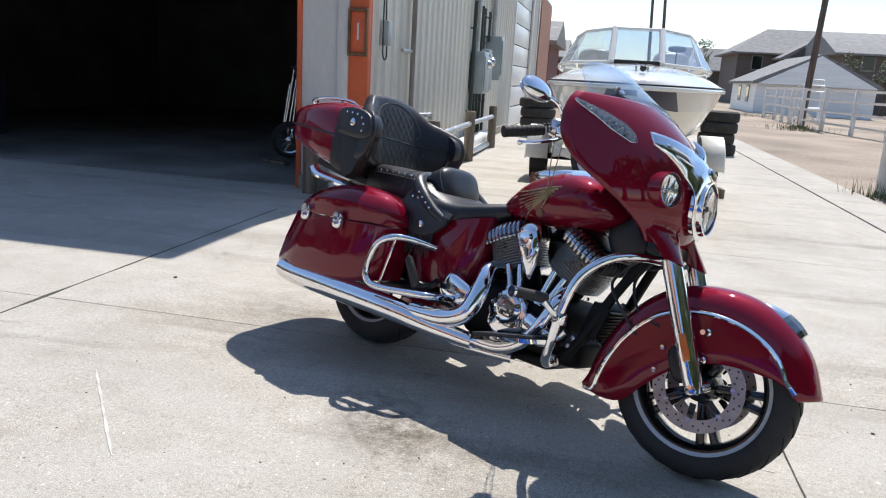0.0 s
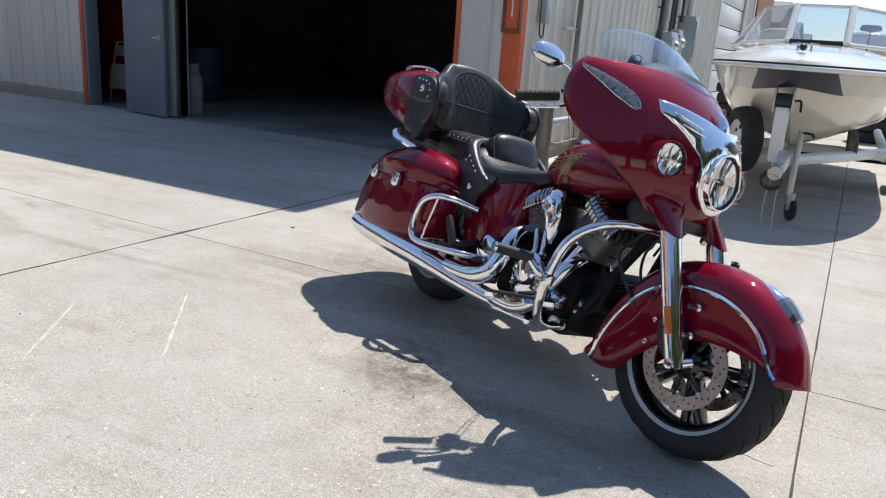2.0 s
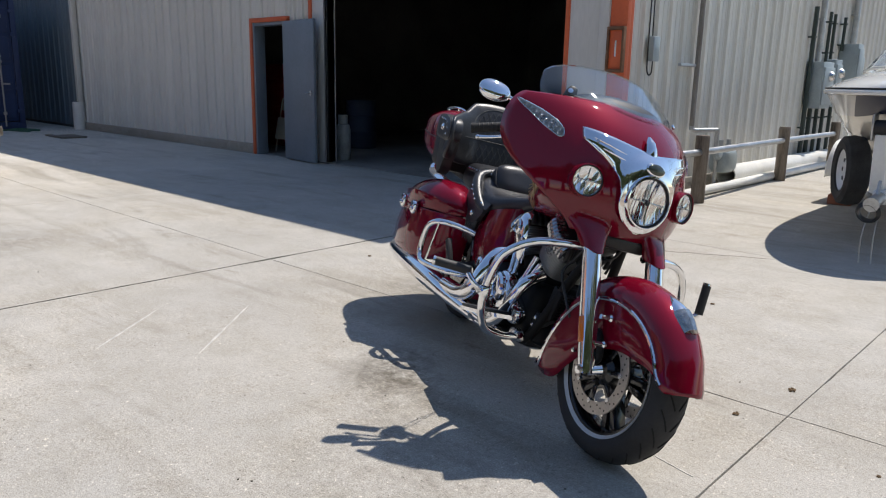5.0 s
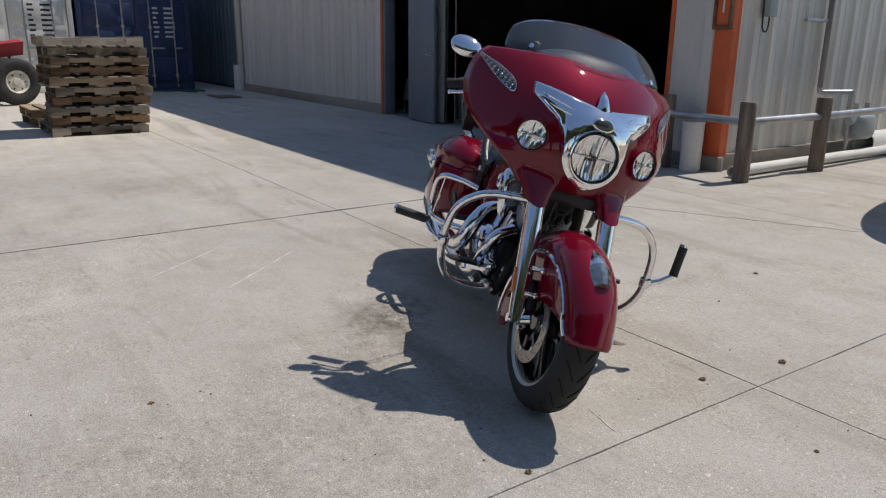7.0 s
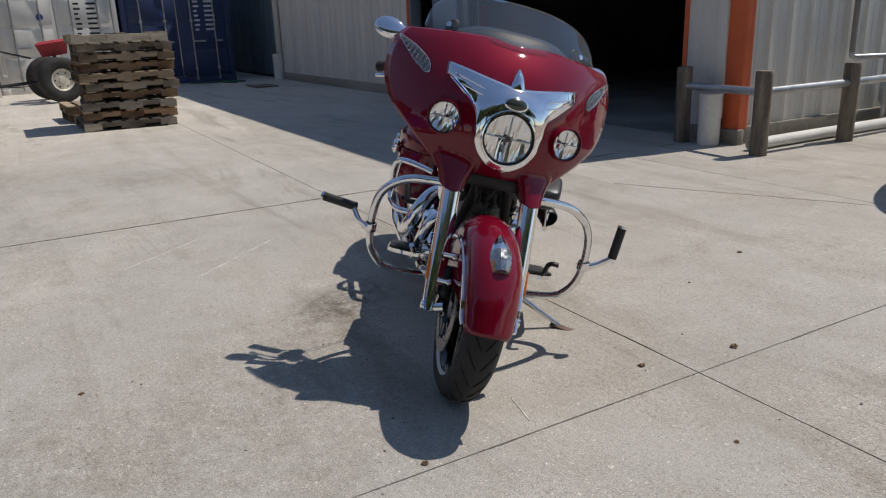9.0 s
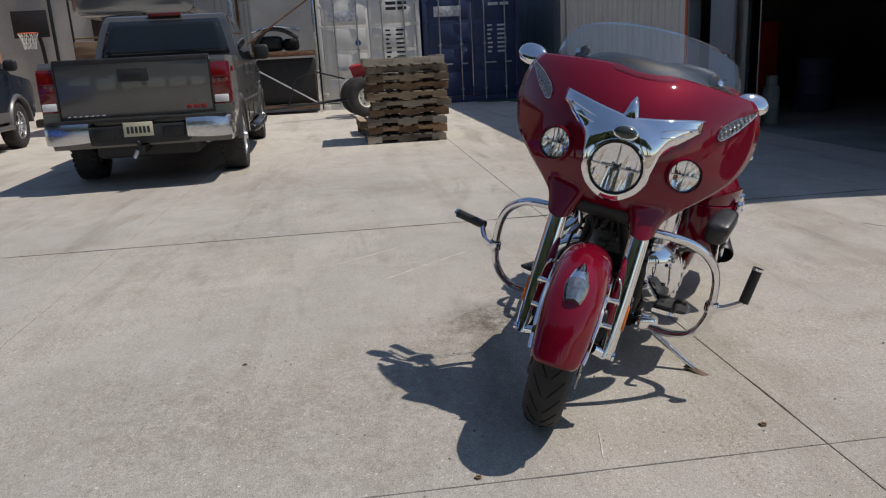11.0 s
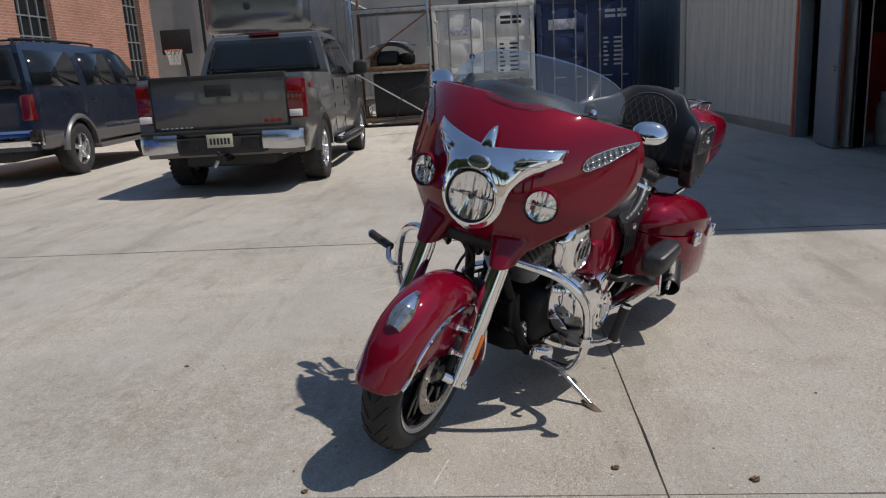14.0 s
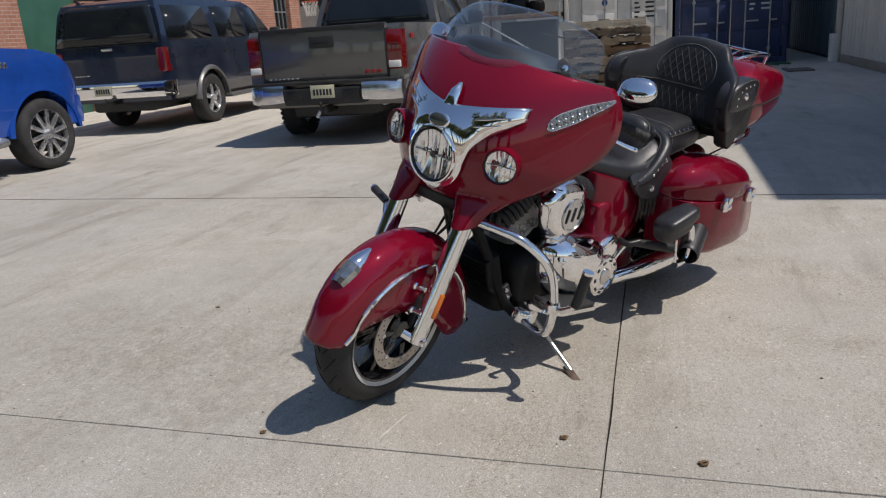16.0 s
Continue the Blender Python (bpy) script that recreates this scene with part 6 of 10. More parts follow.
for s in (-1, 1):
    for k in range(-7, 9):
        pts = []
        for q in range(13):
            z = 0.985 + 0.155 * q / 12
            y = s * (-0.16 + 0.036 * k + (z - 0.985) * 0.62)
            if (y / 0.135) ** 2 + (max(0.0, z - 1.03) / 0.105) ** 2 < 1:
                pts.append(on_back(y, z))
        if len(pts) > 2:
            part("quilt_seam", tube(B(), pts, 0.0014, 4, smooth=False), STITCH, back)
        pts = []
        for q in range(9):
            z = 0.845 + 0.10 * q / 8
            y = s * (-0.17 + 0.036 * k + (z - 0.845) * 0.5)
            if abs(y) < 0.165:
                pts.append(on_back(y, z))
        if len(pts) > 2:
            part("quilt_seam", tube(B(), pts, 0.0013, 4, smooth=False), STITCH, back)
part("backrest_piping", tube(B(), [on_back(0.145 * math.cos(a), 1.025 + 0.118 * math.sin(a) if math.sin(a) > 0 else 1.025 + 0.05 * math.sin(a)) for a in [math.pi * k / 14 - 0.5 for k in range(19)]], 0.0025, 6, steps=2), STITCH, back)
part("lumbar_crease", tube(B(), [on_back(-0.20 + 0.04 * k, 0.965, -0.001) for k in range(11)], 0.004, 6, steps=2), BLACK_PLASTIC, back)

# --- saddlebags
for s in (-1, 1):
    def bag_ring(x, yo, yi, z0, z1, rt, ch=0.03):
        c = [(yi, z0), (yo - 0.66 * ch, z0), (yo, z0 + ch), (yo + 0.006, (z0 + z1) / 2), (yo, z1 - rt)]
        for k in range(1, 7):
            a = math.pi / 2 * k / 6
            c.append((yo - rt + rt * math.cos(a), z1 - rt + rt * math.sin(a)))
        c += [(yi + 0.02, z1 - 0.01), (yi, z1 - 0.05)]
        return [(x, s * y, z) for y, z in c]

    def slant(r, k):
        return [(x - k * max(0.0, 0.56 - z), y, z) for x, y, z in r]
    body = [slant(bag_ring(x, yo, 0.17, z0, z1, 0.006), kx) for x, yo, z0, z1, kx in ((0.285, 0.235, 0.345, 0.575, 0.10), (0.262, 0.310, 0.335, 0.574, 0.10), (0.200, 0.368, 0.315, 0.571, 0.10), (0.08, 0.404, 0.300, 0.565, 0.16), (-0.12, 0.412, 0.292, 0.558, 0.26), (-0.245, 0.392, 0.290, 0.552, 0.34), (-0.295, 0.335, 0.292, 0.548, 0.38))]
    bag = part("saddlebag", loft(B(), body), RED_PAINT, bike, "hard red saddlebag with chrome latches", sharp=45)
    lid = [bag_ring(x, yo, 0.165, z0, z1, rt, 0.005) for x, yo, z0, z1, rt in blend([(0.292, 0.225, 0.583, 0.608, 0.012), (0.278, 0.270, 0.578, 0.642, 0.04), (0.240, 0.322, 0.576, 0.684, 0.08), (0.170, 0.370, 0.573, 0.714, 0.115), (0.060, 0.406, 0.566, 0.728, 0.135), (-0.06, 0.418, 0.562, 0.712, 0.130), (-0.16, 0.408, 0.557, 0.676, 0.10), (-0.245, 0.368, 0.554, 0.625, 0.055), (-0.292, 0.31, 0.552, 0.585, 0.02)], 3)]
    part("lid", loft(B(), lid), RED_PAINT, bag, sharp=55)
    for x in (0.075, -0.148):
        bm = B()
        yo = 0.415
        blob(bm, (x, s * (yo + 0.006), 0.555), 0.026, 0.018, 0.034, e=3)
        cyl(bm, (x, s * yo, 0.575), (x, s * (yo + 0.024), 0.575), 0.018, n=16)
        lathe(bm, [(0.012, 0), (0.010, 0.008), (0.0, 0.010)], (x, s * (yo + 0.022), 0.548), (0, s, 0), 12)
        part("latch", bm, CHROME, bag, "chrome bag latch")
    # chrome guard hoop
    gp_ = [(0.47, 0.21, 0.532), (0.425, 0.30, 0.548), (0.375, 0.375, 0.545), (0.318, 0.402, 0.50), (0.290, 0.404, 0.40), (0.305, 0.402, 0.350), (0.365, 0.395, 0.335), (0.50, 0.370, 0.345), (0.585, 0.33, 0.352), (0.62, 0.22, 0.352)]
    guard = part("bag_guard", tube(B(), [(x, s * y, z) for x, y, z in (gp_ if s < 0 else gp_[2:7])], 0.0145, 14), CHROME, bike, "chrome saddlebag guard bar")
    part("guard_stay", tube(B(), [(0.39, s * 0.372, 0.54), (0.365, s * 0.392, 0.345)], 0.006, 8, smooth=False), CHROME, guard)
    # passenger peg
    if s > 0:
        peg = part("passenger_peg", tube(B(), [(0.50, 0.19, 0.405), (0.505, 0.235, 0.405), (0.46, 0.262, 0.415)], 0.014, 10), BLACK_METAL, bike, "folding black passenger footpeg")
        part("peg_rubber", tube(B(), [(0.475, 0.250, 0.410), (0.295, 0.330, 0.368)], [0.017, 0.023], 14, smooth=False), BLACK_PLASTIC, peg)
        part("peg_bracket", tube(B(), [(0.56, 0.19, 0.30), (0.50, 0.215, 0.39)], 0.013, 8, smooth=False), CHROME, peg)
    else:
        peg = part("passenger_peg", tube(B(), [(0.50, s * 0.19, 0.40), (0.52, s * 0.25, 0.385), (0.50, s * 0.30, 0.38)], 0.014, 8), BLACK_METAL, bike, "folding black passenger footpeg")
        part("peg_rubber", obox(B(), plane((0.465, s * 0.315, 0.425), (-0.45, s * 0.1, 0.85), (0.8, 0, 0.45)), 0.13, 0.034, 0.03, 0.01), BLACK_PLASTIC, peg)
    # floorboards
    fb = part("floorboard", loft(B(), [[(x, s * (0.215 + w * c), 0.248 + 0.21 * (x - 0.82) + 0.016 * q) for c, q in ((0, 0), (1, 0), (1, 1), (0, 1))] for x, w in ((0.82, 0.10), (0.85, 0.130), (1.06, 0.130), (1.11, 0.11), (1.145, 0.05))]), CHROME, bike, "rider floorboard with a black rubber mat")
    part("floor_mat", box(B(), -0.125, 0.135, min(s * 0.222, s * 0.338), max(s * 0.222, s * 0.338), 0.0, 0.012, 0.004), BLACK_PLASTIC, fb, m=pose(0.97, 0, 0.296, 0, -11.9, 0))
    # engine guard bars with highway pegs
    cb = [(1.40, 0.10, 0.685), (1.375, 0.20, 0.685), (1.325, 0.315, 0.66), (1.275, 0.395, 0.585), (1.25, 0.418, 0.47), (1.232, 0.408, 0.365), (1.195, 0.362, 0.285), (1.150, 0.27, 0.250), (1.107, 0.17, 0.244)]
    cg = part("engine_guard", tube(B(), [(x, s * y, z) for x, y, z in cb], 0.0155, 14), CHROME, bike, "chrome engine guard bar")
    bm = B()
    lathe(bm, [(0.022, -0.018), (0.024, -0.014), (0.024, 0.014), (0.022, 0.018)], (1.249, s * 0.418, 0.437), (0.05, 0, 1), 16)
    cyl(bm, (1.249, s * 0.418, 0.437), (1.249, s * 0.45, 0.437), 0.012, n=10)
    part("peg_clamp", bm, CHROME, cg)
    if s < 0:
        part("peg_arm", tube(B(), [(1.249, -0.435, 0.437), (1.250, -0.465, 0.455), (1.222, -0.495, 0.495)], 0.011, 10), CHROME, cg)
        part("highway_peg", tube(B(), [(1.222, -0.485, 0.497), (1.185, -0.615, 0.505)], 0.0175, 14, smooth=False), BLACK_PLASTIC, cg, "black rubber highway peg")
        part("peg_tip", tube(B(), [(1.186, -0.613, 0.505), (1.183, -0.622, 0.5055)], 0.0185, 14, smooth=False), CHROME, cg)
        part("guard_boss", blob(B(), (1.10, -0.175, 0.248), 0.030, 0.030, 0.026, e=3.5), DULL_CHROME, cg)
        part("brake_pedal", tube(B(), [(1.02, -0.20, 0.30), (1.13, -0.23, 0.33), (1.185, -0.25, 0.375)], 0.010, 8), CHROME, cg)
    else:
        part("peg_arm", tube(B(), [(1.249, 0.435, 0.437), (1.255, 0.470, 0.455), (1.265, 0.515, 0.492)], 0.011, 10), CHROME, cg)
        part("highway_peg", tube(B(), [(1.265, 0.515, 0.490), (1.249, 0.528, 0.612)], 0.0175, 14, smooth=False), BLACK_PLASTIC, cg, "black rubber highway peg")
        part("peg_tip", tube(B(), [(1.249, 0.528, 0.611), (1.248, 0.529, 0.620)], 0.0185, 14, smooth=False), CHROME, cg)
        part("guard_boss", blob(B(), (1.098, 0.200, 0.252), 0.048, 0.045, 0.034, pose(0, 0, 0, 0, -10, 20), e=4.0), CHROME, cg, "chrome end block of the guard")
        part("shift_lever", tube(B(), [(1.0, 0.24, 0.31), (1.12, 0.29, 0.33), (1.19, 0.30, 0.40), (1.20, 0.335, 0.405)], 0.010, 8), BLACK_METAL, cg)

# --- engine
case_bm = B()
box(case_bm, 0.62, 1.11, -0.150, 0.150, 0.225, 0.46, 0.05, 3)
engine = part("crankcase", case_bm, ENGINE_BLACK, bike, "black crankcase with chrome covers")
box(bm := B(), 0.70, 1.06, -0.11, 0.11, 0.185, 0.235, 0.02)
part("oil_pan", bm, BLACK_METAL, engine)


HEAD_CHROME = mat("smoked_chrome", (0.42, 0.42, 0.43), 0.14, 1.0, var=0.06, scale=15, rough_var=0.05)


def cylinder_unit(mid, tilt, wide=1.0):
    """A finned cylinder round mid, tilted back by that angle, under a ribbed chrome head."""
    mid = Vector(mid)
    d = Vector((-math.sin(radians(tilt)), 0, math.cos(radians(tilt))))
    fwd = Vector((d.z, 0, -d.x))
    sq = lambda a, w, v, e=0.55: fwd * (w * math.copysign(abs(math.cos(a)) ** e, math.cos(a))) + Vector((0, v * math.copysign(abs(math.sin(a)) ** e, math.sin(a)), 0))
    turns = [2 * math.pi * q / 28 for q in range(28)]
    core_ = part("cylinder", cyl(B(), mid - d * 0.165, mid + d * 0.06, 0.070, n=24), ENGINE_BLACK, bike, "finned black cylinder with a chrome head")
    for k in range(11):
        c = mid + d * (-0.062 + 0.0112 * k)
        w = wide * (0.084 + 0.010 * math.sin(math.pi * min(1.0, 0.15 + k / 10 * 0.75)))
        bm = B()
        loft(bm, [[c + d * h + sq(a, w * f, 0.112 * f) for a in turns] for h, f in ((0.0, 0.975), (0.001, 1.0), (0.0032, 1.0), (0.0042, 0.975))])
        part("fin", bm, SILVER_PAINT, core_)
    # the head swells above the fins
    prof = ((0.058, 0.092, 0.117), (0.066, 0.096, 0.122), (0.092, 0.094, 0.118), (0.112, 0.082, 0.104), (0.124, 0.062, 0.080), (0.129, 0.03, 0.045))
    head = part("rocker_cover", loft(B(), [[mid + d * h + sq(a, w * wide, v, 0.62) for a in turns] for h, w, v in prof]), BLACK_METAL, core_, "ribbed chrome rocker cover", sharp=50)
    for s in (-1, 1):
        for q in range(-4, 5):
            o = fwd * 0.0200 * wide * q
            k = 1.0 - 0.026 * abs(q)
            part("head_rib", tube(B(), [mid + o + d * h + Vector((0, s * v * k, 0)) for h, v in ((0.056, 0.122), (0.072, 0.1255), (0.092, 0.121), (0.110, 0.107), (0.122, 0.085))], [0.0098, 0.0108, 0.0108, 0.0100, 0.0075], 8, steps=3), HEAD_CHROME if s < 0 else BLACK_METAL, head)
    for q in range(-3, 4):   # ribs across the front and back faces
        for s in (-1, 1):
            part("head_rib", tube(B(), [mid + fwd * (s * w * wide) + d * h + Vector((0, 0.030 * q, 0)) for h, w in ((0.056, 0.094), (0.074, 0.098), (0.094, 0.096), (0.112, 0.084))], [0.009, 0.011, 0.010, 0.007], 8, steps=2), BLACK_METAL, head)


cylinder_unit((0.752, 0, 0.580), 24.5)
cylinder_unit((1.056, 0, 0.596), -31.0, 1.10)
# pushrod tubes and lifters on the right
for x0, x1, z1 in ((0.850, 0.795, 0.540), (0.895, 0.850, 0.550), (0.985, 1.010, 0.560), (1.020, 1.060, 0.540)):
    bm = B()
    tube(bm, [(x0, -0.158, 0.435), (x1, -0.128, z1)], 0.0125, 12, smooth=False)
    lathe(bm, [(0.019, 0), (0.019, 0.03), (0.0135, 0.04)], (x0, -0.158, 0.425), (x1 - x0, 0.03, z1 - 0.435), 14)
    part("pushrod_tube", bm, CHROME, engine, "chrome pushrod tube")
# right side covers
outl = []
for k in range(32):
    a = 2 * math.pi * k / 32
    outl.append((0.888 + 0.088 * math.cos(a) * (1.0 + 0.35 * max(0, -math.sin(a))), 0.362 + 0.100 * math.sin(a)))
bm = B()
prism(bm, [(u, v) for u, v in outl], Matrix(((1, 0, 0, 0), (0, 0, -1, -0.150), (0, 1, 0, 0), (0, 0, 0, 1))), 0.055, 0.016, 3)
cam_cover = part("cam_cover", bm, CHROME, engine, "chrome cam cover", sharp=50)
lathe(bm := B(), [(0.062, 0.0), (0.062, 0.012), (0.050, 0.02), (0.046, 0.014), (0.0, 0.018)], (0.886, -0.205, 0.388), (0, -1, 0), 32)
part("cover_disc", bm, CHROME, cam_cover)
for k in range(7):
    a = 2 * math.pi * k / 7
    part("cover_bolt", lathe(B(), [(0.008, 0), (0.007, 0.006), (0.0, 0.007)], (0.888 + 0.084 * math.cos(a), -0.203, 0.355 + 0.088 * math.sin(a)), (0, -1, 0), 8), CHROME, cam_cover)
blob(bm := B(), (1.02, -0.175, 0.335), 0.075, 0.04, 0.045, pose(0, 0, 0, 0, 25, 0), e=3)
part("starter_cover", bm, CHROME, engine)
# chrome horn cover between the cylinders
bm = B()
rs = []
for h, w, o in ((0.722, 0.016, 0.0), (0.712, 0.036, 0.012), (0.690, 0.048, 0.022), (0.655, 0.053, 0.026), (0.615, 0.048, 0.025), (0.570, 0.035, 0.020), (0.530, 0.018, 0.012), (0.510, 0.007, 0.0)):
    rs.append([(0.888 + 0.24 * max(0.0, 0.655 - h) + w * math.cos(a), -0.140 - o - 0.026 * max(0.0, math.sin(a)), h) for a in [2 * math.pi * q / 18 for q in range(18)]])
loft(bm, rs)
horn = part("horn_cover", bm, CHROME, engine, "chrome teardrop cover between the cylinders", sharp=60)
part("cover_boss", lathe(B(), [(0.034, 0), (0.034, 0.012), (0.028, 0.018), (0.026, 0.013), (0.0, 0.017)], (0.886, -0.182, 0.658), (0, -1, 0.05), 24), CHROME, horn)
part("cover_clip", obox(B(), pose(0.928, -0.178, 0.598, 0, 25, 0), 0.016, 0.018, 0.05, 0.004), CHROME, horn)
# left side: air cleaner and primary cover
bm = B()
ol = [(0.922 + (0.128 + 0.022 * math.sin(a)) * math.copysign(abs(math.cos(a)) ** 0.86, math.cos(a)), 0.628 + 0.126 * math.copysign(abs(math.sin(a)) ** 0.86, math.sin(a))) for a in [2 * math.pi * q / 40 for q in range(40)]]
PY = Matrix(((-1, 0, 0, 0), (0, 0, 1, 0), (0, 1, 0, 0), (0, 0, 0, 1)))
dome(bm, ol, 0.100, 1, ((0.88, 0.0), (0.93, 0.02), (0.97, 0.042), (0.97, 0.055), (0.92, 0.078), (0.83, 0.094), (0.70, 0.103), (0.55, 0.107), (0.4, 0.108)))
air = part("air_cleaner", bm, CHROME, engine, "chrome air cleaner cover marked 111", sharp=50)
lathe(bm := B(), [(0.066, 0.0), (0.066, 0.007), (0.058, 0.009), (0.056, 0.004), (0.0, 0.004)], (0.905, 0.2065, 0.618), (0, 1, 0), 36)
part("cover_plate", bm, DULL_CHROME, air)
bm = text_mesh("111", 0.075, 0.003)
bm.transform(Matrix.Translation((0.905, 0.2115, 0.618)) @ PY @ Matrix(((1, 0.28, 0, 0), (0, 1, 0, 0), (0, 0, 1, 0), (0, 0, 0, 1))))
part("lettering", bm, INK, air, "black numerals 111")
part("cover_bolt", lathe(B(), [(0.010, 0), (0.008, 0.006), (0.0, 0.007)], (1.000, 0.186, 0.70), (0, 1, 0), 10), CHROME, air)
bm = B()
ol = []
for k in range(44):
    a = 2 * math.pi * k / 44
    e_ = 0.8
    ol.append((0.800 + 0.205 * math.copysign(abs(math.cos(a)) ** e_, math.cos(a)), 0.372 + 0.05 * math.cos(a) + (0.146 + 0.010 * math.cos(a)) * math.copysign(abs(math.sin(a)) ** e_, math.sin(a))))
dome(bm, ol, 0.120, 1, ((0.97, 0.0), (1.0, 0.015), (1.0, 0.030), (0.97, 0.052), (0.91, 0.078), (0.82, 0.102), (0.70, 0.122), (0.55, 0.137), (0.38, 0.147), (0.18, 0.151)))
prim = part("primary_cover", bm, CHROME, engine, "large chrome primary cover", sharp=50)
lathe(bm := B(), [(0.088, 0.0), (0.088, 0.014), (0.080, 0.02), (0.058, 0.022), (0.054, 0.016), (0.0, 0.022)], (0.700, 0.252, 0.325), (0, 1, 0), 40)
rnd_cover = part("clutch_cover", bm, CHROME, prim)
for k in range(10):
    a = 2 * math.pi * k / 10
    part("lettering_bar", obox(B(), plane((0.700 + 0.069 * math.cos(a), 0.2748, 0.325 + 0.069 * math.sin(a)), (-math.sin(a), 0, math.cos(a)), (math.cos(a), 0, math.sin(a))), 0.016, 0.010, 0.002), INK, rnd_cover)
blob(bm := B(), (0.700, 0.273, 0.325), 0.030, 0.008, 0.036, e=2)
part("emblem", bm, DULL_CHROME, rnd_cover)
for k in range(9):
    a = 2 * math.pi * k / 9 + 0.3
    part("cover_bolt", lathe(B(), [(0.009, 0), (0.008, 0.006), (0.0, 0.008)], (0.800 + 0.178 * math.cos(a), 0.226, 0.372 + 0.05 * math.cos(a) + 0.122 * math.sin(a)), (0, 1, 0), 8), CHROME, prim)
bm = B()
dome(bm, [(0.60, 0.60), (0.66, 0.58), (0.665, 0.46), (0.61, 0.34), (0.565, 0.24), (0.52, 0.185), (0.47, 0.20), (0.44, 0.30), (0.43, 0.42), (0.48, 0.56)], 0.10, 1, ((1.0, 0.0), (1.0, 0.05), (0.97, 0.064), (0.90, 0.072), (0.6, 0.076)))
part("lower_side_cover", bm, RED_PAINT, bike, "red lower frame cover behind the engine", sharp=50)
# ridges across the primary cover
for k in range(3):
    part("cover_ridge", tube(B(), [(0.935 - 0.050 * k, 0.200 + 0.008 * k, 0.500 - 0.012 * k), (0.950 - 0.055 * k, 0.235 + 0.012 * k, 0.43), (0.930 - 0.055 * k, 0.236 + 0.012 * k, 0.34)], [0.004, 0.009, 0.004], 8), CHROME, prim)
# oil cooler between the down tubes
COOL = pose(1.205, 0, 0.422, 0, 17, 0)
cool = part("oil_cooler", box(B(), -0.030, 0.030, -0.100, 0.100, -0.062, 0.062, 0.008), ENGINE_BLACK, bike, "black finned oil cooler between the frame tubes", m=COOL)
for k in range(9):
    part("cooler_fin", box(B(), -0.042, 0.040, -0.096, 0.096, -0.056 + 0.0135 * k, -0.0525 + 0.0135 * k), BLACK_METAL, cool)
for s in (-1, 1):
    part("cooler_tank", box(B(), -0.036, 0.036, min(s * 0.096, s * 0.112), max(s * 0.096, s * 0.112), -0.064, 0.064, 0.006), ENGINE_BLACK, cool)
    part("oil_hose", tube(B(), [(1.19, s * 0.07, 0.36), (1.15, s * 0.10, 0.315), (1.09, s * 0.12, 0.300)], 0.011, 8), BLACK_PLASTIC, bike)
    part("engine_mount", obox(B(), pose(1.145, s * 0.125, 0.325, 0, 25, 0), 0.05, 0.018, 0.07, 0.006), BLACK_METAL, bike)
    for k in range(2):
        part("mount_bolt", lathe(B(), [(0.010, 0), (0.010, 0.005), (0.006, 0.008), (0.0, 0.008)], (1.150 - 0.012 * k, s * 0.134, 0.342 - 0.034 * k), (0, s, 0), 8), DULL_CHROME, bike)
part("regulator", box(B(), 1.120, 1.165, -0.085, 0.085, 0.258, 0.312, 0.008), ENGINE_BLACK, bike, "black finned regulator box")
part("belly_guard", blob(B(), (1.09, 0, 0.272), 0.085, 0.125, 0.055, e=3.5), ENGINE_BLACK, bike)
# exhaust: front header crosses to the right side and runs back in a long silencer
header = part("exhaust_header", tube(B(), [(1.075, -0.115, 0.50), (1.085, -0.185, 0.46), (1.06, -0.215, 0.38), (1.00, -0.225, 0.285), (0.90, -0.235, 0.235), (0.76, -0.255, 0.235)], 0.024, 16), CHROME, bike, "chrome exhaust header")
part("rear_header", tube(B(), [(0.735, -0.10, 0.52), (0.745, -0.185, 0.50), (0.77, -0.24, 0.43), (0.75, -0.275, 0.33), (0.66, -0.29, 0.285), (0.50, -0.305, 0.275)], [0.028, 0.033, 0.036, 0.037, 0.037, 0.037], 18), CHROME, header, "wide chrome rear header shield")
part("silencer", tube(B(), [(0.80, -0.255, 0.225), (0.60, -0.285, 0.235), (0.40, -0.325, 0.255), (0.10, -0.348, 0.262), (-0.20, -0.352, 0.264), (-0.315, -0.352, 0.272)], [0.028, 0.040, 0.050, 0.054, 0.054, 0.050], 24), CHROME, header, "long chrome silencer")
part("lower_pipe", tube(B(), [(0.95, -0.19, 0.205), (0.70, -0.215, 0.195), (0.45, -0.24, 0.215)], [0.020, 0.028, 0.030], 14), CHROME, header)
# chrome swing arm cover on both sides, left silencer
part("left_silencer", tube(B(), [(0.62, 0.16, 0.225), (0.50, 0.205, 0.238), (0.30, 0.240, 0.250), (0.0, 0.255, 0.258), (-0.30, 0.255, 0.266)], [0.024, 0.034, 0.044, 0.046, 0.044], 22), CHROME, bike, "chrome silencer below the bag")
for s in (-1, 1):
    blob(bm := B(), (0.615, s * 0.19, 0.385), 0.085, 0.03, 0.06, pose(0, 0, 0, 0, 20, 0), e=3.2)
    part("swing_arm_cover", bm, CHROME, bike)
    part("swing_arm", tube(B(), [(0.62, s * 0.13, 0.33), (0.30, s * 0.14, 0.325), (0.0, s * 0.14, 0.325)], 0.026, 10), BLACK_METAL, bike)
    part("shock", tube(B(), [(0.20, s * 0.15, 0.40), (0.30, s * 0.15, 0.62)], 0.025, 10, smooth=False), BLACK_METAL, bike)
